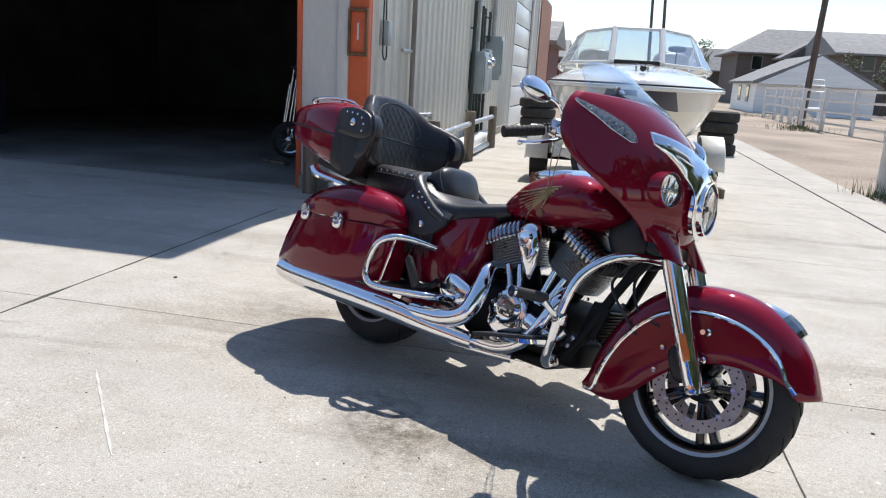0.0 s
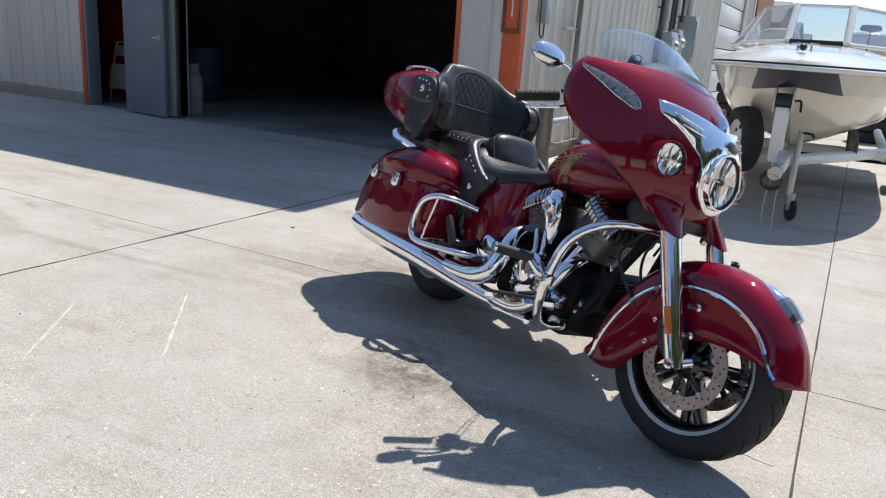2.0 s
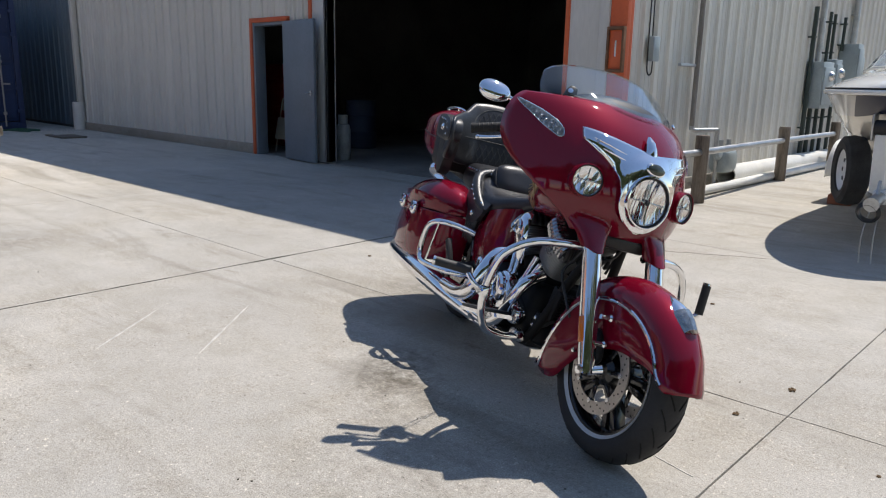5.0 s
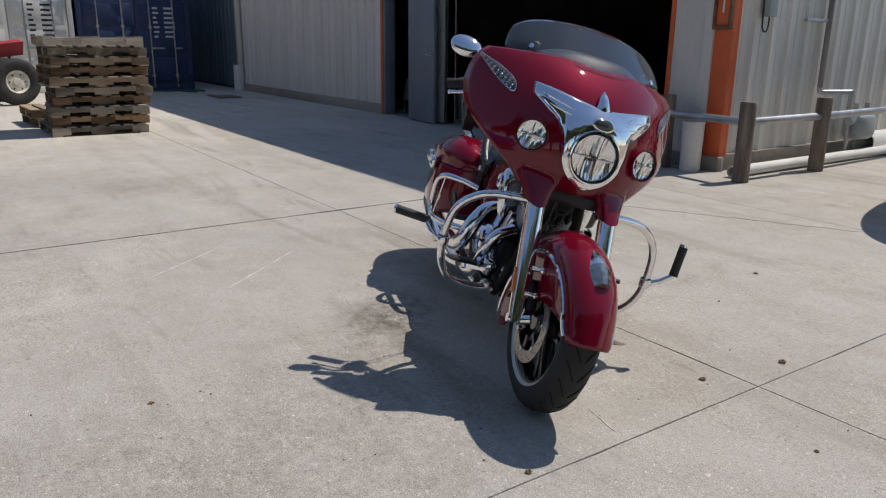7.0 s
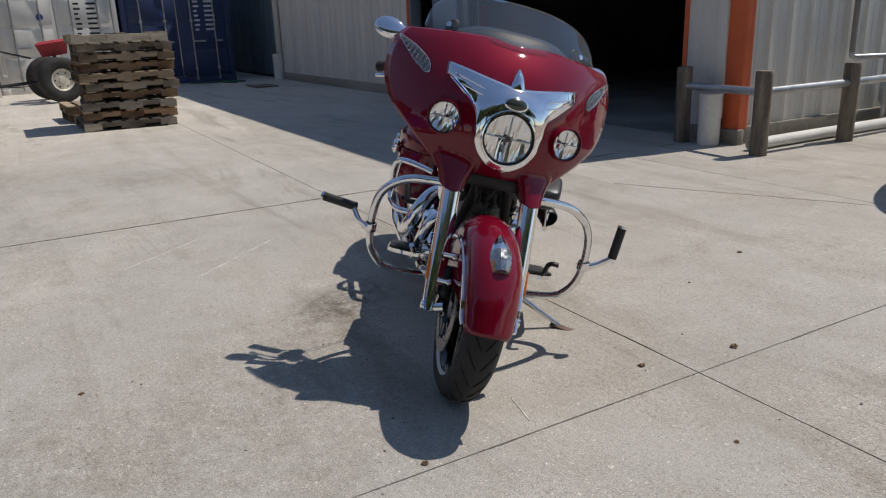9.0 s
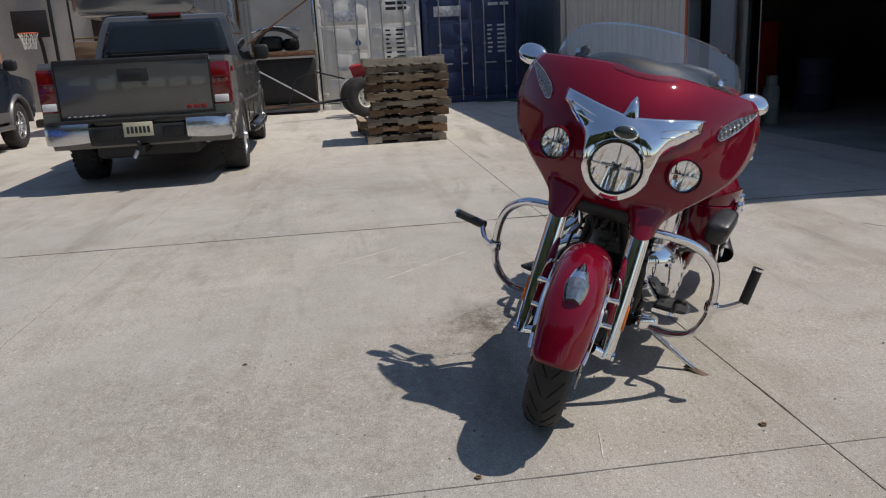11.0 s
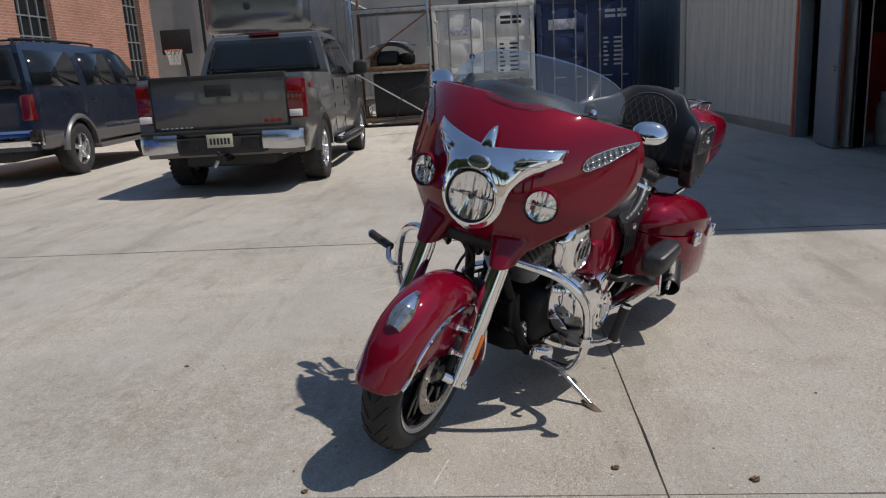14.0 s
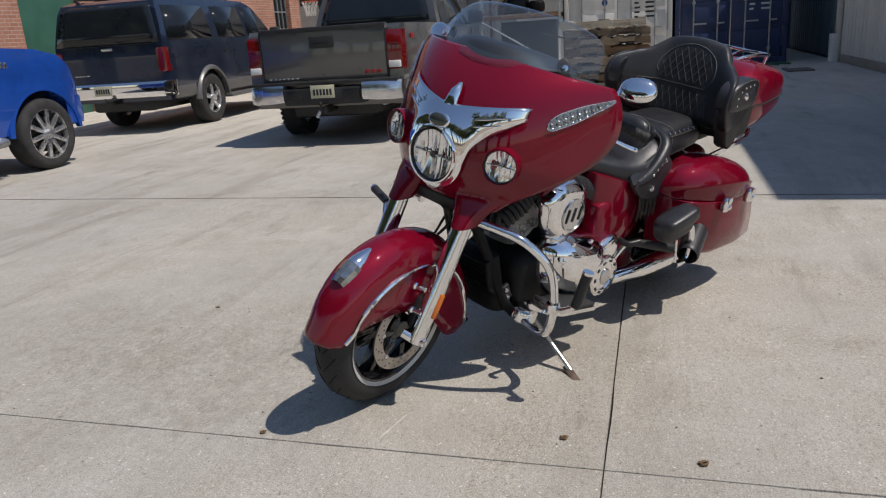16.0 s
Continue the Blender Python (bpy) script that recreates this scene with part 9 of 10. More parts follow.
# ---- shipping containers ----
def container(x, y0, y1, z0, z1, material, ink, label, L=6.0):
    c = thing("shipping_container", label, "container", group="shipping containers")
    c.matrix_basis = pose(x, (y0 + y1) / 2, z0)
    w, h = (y1 - y0) / 2, z1 - z0
    bm = B()
    zz = []
    n = 26
    for s in (-1, 1):
        pts = []
        for k in range(n):
            a = -L + (L - 0.2) * k / n
            p = (L - 0.2) / n
            pts += [(a, 0.0), (a + 0.35 * p, 0.0), (a + 0.5 * p, -0.035), (a + 0.85 * p, -0.035)]
        pts.append((-0.2, 0.0))
        lo = ring(bm, [(x_, s * (w - 0.02 + o), 0.14) for x_, o in pts])
        hi = ring(bm, [(x_, s * (w - 0.02 + o), h - 0.08) for x_, o in pts])
        bridge(bm, lo, hi, closed=False)
    part("side_wall", bm, material, c, sharp=20)
    part("roof", box(B(), -L, -0.05, -w + 0.03, w - 0.03, h - 0.06, h - 0.02), material, c)
    part("floor", box(B(), -L, -0.05, -w + 0.03, w - 0.03, 0.06, 0.16), BLACK_METAL, c)
    bm = B()
    for y in (-w, w - 0.11):
        box(bm, -0.14, 0.0, y, y + 0.11, 0.0, h, 0.008)
    box(bm, -0.14, 0.0, -w + 0.11, w - 0.11, h - 0.13, h, 0.008)
    box(bm, -0.14, 0.0, -w + 0.11, w - 0.11, 0.0, 0.15, 0.008)
    part("door_frame", bm, material, c)
    for s in (-1, 1):
        y0_, y1_ = (0.012, w - 0.12) if s > 0 else (-w + 0.12, -0.012)
        d = part("container_door", box(B(), -0.09, -0.045, y0_, y1_, 0.17, h - 0.14, 0.008), material, c)
        for k in range(4):
            za = 0.25 + (h - 0.5) / 4 * k
            part("door_panel", box(B(), -0.05, -0.028, y0_ + 0.06, y1_ - 0.06, za, za + (h - 0.5) / 4 - 0.09, 0.012), material, d)
        for f in (0.27, 0.75):
            y = y0_ + (y1_ - y0_) * f
            bar = part("lock_bar", tube(B(), [(0.01, y, 0.06), (0.01, y, h - 0.05)], 0.018, 10, smooth=False), GALV, d)
            for z in (0.35, h * 0.5, h - 0.35):
                part("bar_bracket", box(B(), -0.035, 0.03, y - 0.035, y + 0.035, z - 0.03, z + 0.03, 0.006), GALV, bar)
            part("lock_handle", box(B(), 0.012, 0.028, y - 0.02, y + 0.30 if f < 0.5 else y + 0.16, 0.98, 1.02, 0.005), GALV, bar)
        for z in (0.4, 0.9, h - 0.9, h - 0.4):
            ye = w - 0.10 if s > 0 else -w + 0.10
            part("hinge", box(B(), -0.03, 0.012, ye - 0.05, ye + 0.05, z - 0.04, z + 0.04, 0.006), material, d)
        # rows of small stencilled marks
        rg = random.Random(11 + s)
        for k in range(9):
            if s > 0 and k in (0, 1):
                wd = 0.26
                yy, z = y0_ + 0.44, h - 0.42 - 0.13 * k
                part("mark_bar", box(B(), -0.026, -0.022, yy, yy + wd, z, z + 0.075), ink, d)
                part("mark_bar", box(B(), -0.026, -0.022, yy + wd + 0.05, yy + wd + 0.28, z, z + 0.075), ink, d)
            elif s > 0:
                z = h - 0.85 - 0.11 * k
                part("mark_bar", box(B(), -0.026, -0.022, y0_ + 0.40, y0_ + 0.40 + rg.uniform(0.08, 0.16), z, z + 0.045), ink, d)
                part("mark_bar", box(B(), -0.026, -0.022, y0_ + 0.66, y0_ + 0.66 + rg.uniform(0.18, 0.26), z, z + 0.045), ink, d)
        if s < 0:
            part("round_sticker", lathe(B(), [(0.075, 0.0), (0.075, 0.006), (0.0, 0.006)], (-0.026, y1_ - 0.30, h - 1.32), (1, 0, 0), 20), mat("blue_sticker", (0.03, 0.07, 0.22), 0.5, var=0.3, scale=30) if "blue_sticker" not in bpy.data.materials else bpy.data.materials["blue_sticker"], d, "round blue sticker")
            part("label_sheet", box(B(), -0.027, -0.020, y0_ + 0.18, y1_ - 0.26, h - 0.78, h - 0.52, 0.002), mat("paper_label", (0.55, 0.56, 0.60), 0.6, var=0.25, scale=12) if "paper_label" not in bpy.data.materials else bpy.data.materials["paper_label"], d, "pale printed sheet")
    for y in (-w, w - 0.16):
        for z in (0.0, h - 0.12):
            part("corner_casting", box(B(), -0.15, 0.012, y - 0.006, y + 0.166, z, z + 0.125, 0.012), material, c)
    return c


container(-17.2, 1.18, 3.82, 0.0, 2.98, CONT_WHITE, INK, "off-white steel shipping container with closed doors")
container(-17.15, 3.88, 6.44, 0.0, 2.98, CONT_BLUE, PALE_INK, "dark blue steel shipping container with closed doors")
hose = smooth_path([(-16.9, 5.2, 0.02), (-16.5, 5.7, 0.02), (-16.8, 6.2, 0.02), (-16.2, 6.4, 0.02), (-16.6, 5.9, 0.02), (-15.9, 6.1, 0.02)], 5)
solo("garden_hose", tube(B(), hose, 0.02, 6, smooth=False), mat("green_hose", (0.03, 0.10, 0.06), 0.5, var=0.15), "green hose lying in loops before the container", "hose")
# dark clutter on top of the white container
bm = B()
blob(bm, (-17.8, 2.4, 3.08), 0.3, 0.55, 0.12, e=3)
solo("tarp_bundle", bm, BLACK_PLASTIC, "black bundle lying on the container roof", "bundle")

# ---- steel storage rack beside the containers ----
rk = thing("storage_rack", "tall steel storage rack with dark machinery on its shelves", "rack", pose(-16.6, 0.15, 0))
RX, RY, RH = 1.1, 0.98, 3.3
for x in (0, -RX):
    for y in (-RY, RY):
        part("rack_post", box(B(), x - 0.035, x + 0.035, y - 0.035, y + 0.035, 0, RH, 0.005), DULL_CHROME if x == 0 else RUST, rk)
for z in (0.12, 1.42, 2.85):
    for x in (0, -RX):
        part("rack_beam", box(B(), x - 0.03, x + 0.03, -RY, RY, z, z + 0.09, 0.005), RUST if z < 2 else GALV, rk)
    part("rack_shelf", box(B(), -RX, 0, -RY, RY, z + 0.09, z + 0.12), PALLET_WOOD, rk)
part("rack_brace", tube(B(), [(0.03, -RY, 1.4), (0.03, RY, 0.2)], 0.02, 8, smooth=False), GALV, rk)
part("rack_brace", tube(B(), [(0.03, RY, 2.8), (0.03, -RY, 1.55)], 0.02, 8, smooth=False), RUST, rk)
mc = thing("stored_engine", "dark engine and hoses stored on the rack shelf", "machinery", pose(-17.1, 0.15, 1.54))
part("block", blob(B(), (0, -0.15, 0.20), 0.28, 0.30, 0.19, e=5), BLACK_METAL, mc)
part("housing", blob(B(), (0, 0.35, 0.16), 0.22, 0.20, 0.15, e=4), ENGINE_BLACK, mc)
part("cover", box(B(), -0.2, 0.24, -0.62, -0.42, 0.0, 0.30, 0.03), RUST, mc)
part("pipe", tube(B(), [(0.3, -0.5, 0.2), (0.36, -0.2, 0.52), (0.34, 0.2, 0.5), (0.3, 0.55, 0.3)], 0.05, 8), BLACK_PLASTIC, mc)
part("bars", tube(B(), [(0.1, -0.6, 0.5), (0.1, 0.0, 0.62), (0.1, 0.6, 0.5)], 0.03, 8), DULL_CHROME, mc)
# added black block that stands in for the deep shade in the lowest bay
bm = B()
box(bm, -0.8, -0.1, -0.55, 0.90, 0.0, 1.12, 0.05)
solo("storage_crate", bm, BLACK_PLASTIC, "added black block for the shaded depth of the lowest rack bay", "crate", m=pose(-16.7, 0.15, 0.24))

# ---- grey box truck behind the pickup ----
gt = thing("enclosed_trailer", "slate grey enclosed trailer with a rounded overhanging nose", "trailer", pose(-14.2, -2.46, 0))
GT = mat("slate_trailer_skin", (0.20, 0.215, 0.235), 0.22, 0.7, var=0.08, scale=1.2, fine=20)
bm = B()
rs = []
for x, w, z0, z1 in ((0.26, 0.55, 2.84, 3.20), (0.25, 0.85, 2.70, 3.32), (0.21, 1.05, 2.58, 3.41), (0.13, 1.17, 2.48, 3.47), (0.0, 1.22, 2.42, 3.50), (-0.25, 1.23, 2.40, 3.50), (-1.9, 1.23, 2.40, 3.50), (-1.92, 1.23, 0.62, 3.50), (-9.8, 1.23, 0.62, 3.50)):
    c = 0.10
    rs.append([(x, -w, z0 + c), (x, -w + c, z0), (x, w - c, z0), (x, w, z0 + c), (x, w, z1 - c), (x, w - c, z1), (x, -w + c, z1), (x, -w, z1 - c)])
loft(bm, rs)
tb = part("body", bm, GT, gt, sharp=40)
part("round_badge", lathe(B(), [(0.085, 0), (0.085, 0.012), (0.06, 0.018), (0.0, 0.018)], (0.255, -0.15, 2.96), (1, 0, 0), 20), INK, tb)
part("skirt", box(B(), -9.7, -1.95, -1.2, 1.2, 0.42, 0.62, 0.02), BLACK_PLASTIC, gt)
part("gooseneck", tube(B(), [(-0.7, 0, 2.45), (-0.7, 0, 1.1)], 0.07, 10, smooth=False), BLACK_METAL, gt)
part("neck_brace", tube(B(), [(-0.72, 0, 1.3), (-1.9, 0, 0.8)], 0.05, 8, smooth=False), BLACK_METAL, gt)
for x in (-6.2, -7.1):
    for s in (-1, 1):
        car_wheel(gt, x, s * 1.05, 0.38, 0.38, 0.22, DULL_CHROME, 6, s)
for s in (-1, 1):
    part("roof_trim", box(B(), -9.8, -0.1, s * 1.232 - 0.006, s * 1.232 + 0.006, 3.36, 3.41, 0.003), FLASHING, gt, "pale roof edge trim")
    part("rub_rail", box(B(), -9.8, -1.92, s * 1.232 - 0.008, s * 1.232 + 0.008, 0.62, 0.70, 0.004), DULL_CHROME, gt)
    for k in range(7):
        part("side_seam", box(B(), -2.6 - 1.1 * k, -2.59 - 1.1 * k, s * 1.232 - 0.004, s * 1.232 + 0.004, 0.72, 3.34), BLACK_PLASTIC, gt)

# ---- small red trailer with a big wheel ----
ut = thing("utility_trailer", "small farm trailer with a red box and cream wheel", "trailer", pose(-14.0, 2.23, 0))
CREAM_RIM = mat("cream_wheel_paint", (0.60, 0.57, 0.48), 0.5, var=0.15, scale=6)
for dx, dy in ((0.0, 0.0), (-1.05, -0.16)):
    bm = B()
    lathe(bm, [(0.215, -0.075), (0.25, -0.10), (0.34, -0.112), (0.40, -0.092), (0.428, -0.05), (0.43, 0.0), (0.428, 0.05), (0.40, 0.092), (0.34, 0.112), (0.25, 0.10), (0.215, 0.075)], (0, 0, 0), (0, 1, 0), 40, closed=True)
    wl = part("wheel", bm, CAR_TYRE, ut, "worn black tyre on a cream disc", m=pose(dx, dy, 0.43, 0, 0, -72))
    for e in (-1, 1):
        lathe(bm := B(), [(0.222, 0.070), (0.205, 0.082), (0.175, 0.045), (0.11, 0.060), (0.075, 0.060), (0.070, 0.085), (0.0, 0.090)], (0, 0, 0), (0, e, 0), 28)
        part("rim", bm, CREAM_RIM, wl)
        for k in range(6):
            a = math.pi * k / 3
            part("rim_hole", cyl(B(), (0.142 * math.cos(a), e * 0.050, 0.142 * math.sin(a)), (0.142 * math.cos(a), e * 0.057, 0.142 * math.sin(a)), 0.018, n=8), BLACK_METAL, wl)
part("axle", tube(B(), [(-1.05, -0.16, 0.43), (0, 0.0, 0.43)], 0.035, 8, smooth=False), BLACK_METAL, ut)
bm = B()
loft(bm, [[(-0.60 + dx, 0.02 - 0.22 * k, 0.86) for dx, k in ((0, 1), (0.42, 1), (0.42, -1), (0, -1))], [(-0.64 + dx, 0.02 - 0.28 * k, 1.10) for dx, k in ((0, 1), (0.50, 1), (0.50, -1), (0, -1))], [(-0.56 + dx, 0.02 - 0.21 * k, 1.14) for dx, k in ((0, 1), (0.34, 1), (0.34, -1), (0, -1))]])
part("red_box", bm, mat("faded_red_paint", (0.36, 0.03, 0.035), 0.5, var=0.12), ut, "faded red steel box", m=pose(0, 0.06, 0.03, 7, 0, 0))
part("drawbar", tube(B(), [(-0.50, -0.08, 0.42), (0.4, -2.2, 0.30)], 0.03, 8, smooth=False), BLACK_METAL, ut)
part("frame", tube(B(), [(-0.4, -0.45, 0.85), (0.02, -1.1, 1.05), (0.1, -1.5, 0.9), (0.2, -1.7, 0.30)], 0.018, 8, smooth=False), BLACK_METAL, ut)
part("frame", tube(B(), [(-0.50, -0.08, 0.42), (-0.40, -0.02, 0.90)], 0.03, 8, smooth=False), BLACK_METAL, ut)

# ---- basketball hoop ----
bh = thing("basketball_hoop", "basketball hoop with a black board and white net", "basketball hoop", pose(-17.2, -5.75, 0))
part("pole", tube(B(), [(-0.35, 0.15, 0), (-0.35, 0.1, 2.0), (-0.12, 0.0, 2.5)], 0.045, 10), BLACK_METAL, bh)
part("backboard", box(B(), -0.12, -0.09, -0.42, 0.42, 2.18, 2.82, 0.02), BLACK_PLASTIC, bh)
part("hoop_ring", tube(B(), [(0.14 + 0.22 * math.cos(a), 0.22 * math.sin(a), 2.28) for a in [2 * math.pi * k / 20 for k in range(20)]], 0.010, 6, steps=1, closed=True), ORANGE, bh)
bm = B()
for k in range(12):
    a, b = 2 * math.pi * k / 12, 2 * math.pi * (k + 1) / 12
    for q in (0, 1):
        tube(bm, [(0.14 + 0.22 * math.cos(a if q else b), 0.22 * math.sin(a if q else b), 2.27), (0.14 + 0.16 * math.cos((a + b) / 2), 0.16 * math.sin((a + b) / 2), 2.10), (0.14 + 0.13 * math.cos(b if q else a), 0.13 * math.sin(b if q else a), 1.90)], 0.008, 4, steps=2)
part("net", bm, WHITE_PVC, bh)
part("pole_base", box(B(), -0.75, -0.05, -0.3, 0.4, 0, 0.2, 0.05), BLACK_PLASTIC, bh)

# ---- brick building and pale wall beyond the vehicles ----
def brick_mat(name):
    m = bpy.data.materials.new(name)
    m.use_nodes = True
    t = m.node_tree
    n, l = t.nodes, t.links
    b = n["Principled BSDF"]
    tc = n.new("ShaderNodeTexCoord")
    sep = n.new("ShaderNodeSeparateXYZ")
    l.new(tc.outputs["Object"], sep.inputs[0])
    ad = n.new("ShaderNodeMath")
    l.new(sep.outputs[0], ad.inputs[0])
    l.new(sep.outputs[1], ad.inputs[1])
    cb = n.new("ShaderNodeCombineXYZ")
    l.new(ad.outputs[0], cb.inputs[0])
    l.new(sep.outputs[2], cb.inputs[1])
    br = n.new("ShaderNodeTexBrick")
    br.inputs["Scale"].default_value = 1.0
    br.inputs["Brick Width"].default_value, br.inputs["Row Height"].default_value = 0.22, 0.077
    br.inputs["Mortar Size"].default_value = 0.006
    br.inputs["Color1"].default_value = (0.47, 0.225, 0.15, 1)
    br.inputs["Color2"].default_value = (0.38, 0.165, 0.11, 1)
    br.inputs["Mortar"].default_value = (0.50, 0.44, 0.38, 1)
    l.new(cb.outputs[0], br.inputs["Vector"])
    nz = n.new("ShaderNodeTexNoise")
    nz.inputs["Scale"].default_value = 1.3
    l.new(tc.outputs["Object"], nz.inputs["Vector"])
    rm = n.new("ShaderNodeValToRGB")
    rm.color_ramp.elements[0].color, rm.color_ramp.elements[1].color = (0.7, 0.68, 0.66, 1), (1.15, 1.12, 1.1, 1)
    l.new(nz.outputs[0], rm.inputs[0])
    mx = n.new("ShaderNodeMix")
    mx.data_type, mx.blend_type = "RGBA", "MULTIPLY"
    mx.inputs[0].default_value = 1.0
    l.new(br.outputs[0], mx.inputs[6])
    l.new(rm.outputs[0], mx.inputs[7])
    l.new(mx.outputs[2], b.inputs["Base Color"])
    b.inputs["Roughness"].default_value = 0.9
    bp = n.new("ShaderNodeBump")
    bp.inputs["Distance"].default_value = 0.008
    bp.invert = True
    l.new(br.outputs["Fac"], bp.inputs["Height"])
    l.new(bp.outputs[0], b.inputs["Normal"])
    return m


BRICKWALL = brick_mat("brick_masonry")
WIN_FRAME = mat("grey_window_paint", (0.20, 0.21, 0.20), 0.5, var=0.1)
BY = -9.1
bh_ = thing("brick_building", "red brick building with steel windows and a green door", "building", kind="structure")
bm = B()
wins = [(-22.55, -21.35, 1.7, 4.6), (-17.35, -15.75, 2.3, 4.9)]
for x0, x1 in ((-23.3, -22.55), (-21.35, -17.35), (-15.75, -12.0), (-10.35, -9.0)):
    box(bm, x0, x1, BY - 0.35, BY, 0, 7.0)
for x0, x1, z0, z1 in wins:
    box(bm, x0, x1, BY - 0.35, BY, 0, z0)
    box(bm, x0, x1, BY - 0.35, BY, z1, 7.0)
box(bm, -12.0, -10.35, BY - 0.35, BY, 3.2, 7.0)
box(bm, -23.3, -9.0, BY - 8, BY - 7.7, 0, 7)
box(bm, -9.3, -9.0, BY - 7.7, BY - 0.35, 0, 7)
box(bm, -23.3, -23.0, BY - 7.7, BY - 0.35, 0, 7)
part("wall", bm, BRICKWALL, bh_)
part("roof", box(B(), -23.5, -8.8, BY - 8.1, BY + 0.15, 7.0, 7.15), ROOF, bh_)
for x0, x1, z0, z1 in wins:
    w_ = part("window", box(B(), x0, x1, BY - 0.22, BY - 0.20, z0, z1), DARK_GLASS, bh_)
    bm = B()
    for k in range(5):
        xx = x0 + (x1 - x0) * k / 4
        box(bm, xx - 0.02, xx + 0.02, BY - 0.20, BY - 0.16, z0, z1)
    for k in range(6):
        zz = z0 + (z1 - z0) * k / 5
        box(bm, x0, x1, BY - 0.198, BY - 0.165, zz - 0.02, zz + 0.02)
    part("window_frame", bm, WIN_FRAME, w_)
    part("window_sill", box(B(), x0 - 0.08, x1 + 0.08, BY - 0.2, BY + 0.06, z0 - 0.08, z0), PLINTH, w_)
part("green_door", box(B(), -12.0, -10.35, BY - 0.12, BY - 0.06, 0, 3.2, 0.01), mat("green_door_paint", (0.035, 0.11, 0.075), 0.5, var=0.1), bh_, "large green door")
pw = thing("pale_building", "pale plastered building wall behind the trucks", "building", kind="structure")
PALE = mat("pale_plaster", (0.40, 0.385, 0.355), 0.85, var=0.12, scale=0.8, fine=18, bump=0.2)
part("wall", box(B(), -26.4, -26.0, BY - 8, 7.4, 0, 6.5), PALE, pw)
part("window", box(B(), -26.0, -25.95, -7.0, -5.8, 1.6, 3.4), DARK_GLASS, pw)
part("gutter", tube(B(), [(-25.9, -8.3, 0), (-25.9, -8.3, 6.4)], 0.06, 8, smooth=False), BLACK_METAL, pw)
lad = thing("rolling_ladder", "steel scaffold frame with a wooden shelf by the wall", "scaffold", pose(-19.4, -5.1, 0))
for y in (-0.4, 0.4):
    part("upright", tube(B(), [(0, y, 0), (0, y, 3.6)], 0.03, 8, smooth=False), BLACK_METAL, lad)
for z in (1.2, 2.2, 3.2):
    part("rung", tube(B(), [(0, -0.4, z), (0, 0.4, z)], 0.025, 8, smooth=False), PALLET_WOOD, lad)
part("shelf_box", box(B(), -0.3, 0.2, -0.35, 0.35, 1.5, 2.1, 0.02), PALLET_WOOD, lad)

# ---- tyres, posts, fence, poles and houses along the lane ----
def tyre_stack(x, y, n, r, label):
    for k in range(n):
        o = solo("old_tyre", lathe(B(), [(r * 0.58, -0.085), (r * 0.85, -0.107), (r * 0.97, -0.085), (r, 0.0), (r * 0.97, 0.085), (r * 0.85, 0.107), (r * 0.58, 0.085)], (0, 0, 0), (0, 0, 1), 30, closed=True), CAR_TYRE, label, "tyre", group="stacked old tyres", m=pose(x + 0.03 * math.sin(k * 2.1 + x), y + 0.03 * math.cos(k * 1.7), 0.107 + 0.214 * k))


tyre_stack(2.21, 16.0, 4, 0.36, "old black tyre lying in a stack")
tyre_stack(1.1, 16.3, 5, 0.42, "old black tyre lying in a stack")
tyre_stack(-1.55, 17.2, 4, 0.40, "old black tyre lying in a stack")
PVC_FENCE = mat("white_fence_vinyl", (0.70, 0.70, 0.68), 0.45, var=0.06)
fn = thing("white_fence", "white vinyl ranch rail fence along the dirt lane", "fence")
fpts = [(8.3, 44.0), (8.35, 41.5), (8.2, 39.0), (8.0, 36.5), (7.9, 34.0), (8.1, 31.5), (8.45, 29.0), (8.8, 26.5), (9.6, 24.0), (10.6, 21.5)]
for (xa, ya), (xb, yb) in zip(fpts, fpts[1:]):
    part("fence_post", box(B(), xa - 0.07, xa + 0.07, ya - 0.07, ya + 0.07, -0.05, 1.55, 0.01), PVC_FENCE, fn)
    for z in (0.25, 0.68, 1.10, 1.48):
        part("fence_rail", tube(B(), [(xa, ya, z), (xb, yb, z)], 0.06, 4, smooth=False, flat=0.6), PVC_FENCE, fn)
part("fence_post", box(B(), fpts[-1][0] - 0.07, fpts[-1][0] + 0.07, fpts[-1][1] - 0.07, fpts[-1][1] + 0.07, -0.05, 1.55, 0.01), PVC_FENCE, fn)
for k in range(3):
    solo("stacked_frame", tube(B(), [(-0.6, 0, 0), (-0.6, 0, 1.5 + 0.3 * k), (0.6, 0, 1.5 + 0.3 * k), (0.6, 0, 0), (-0.6, 0, 0.7), (0.6, 0, 0.7)], 0.06, 6, smooth=False), PVC_FENCE, "white frame panels standing by the fence", "frame", group="white frame panels", m=pose(9.0 + 0.5 * k, 38.0 + 1.8 * k, -0.06, 0, 0, 15 * k))
solo("gate_post", lathe(B(), [(0.0, 0), (0.075, 0.0), (0.075, 2.7), (0.0, 2.75)], (3.86, 11.5, -0.06), (0, 0, 1), 18), WHITE_PVC, "tall off-white round steel gate post", "post")
POLE = mat("pole_wood", (0.12, 0.09, 0.07), 0.95, var=0.3, scale=3, streak=(4, 4, 0.3))
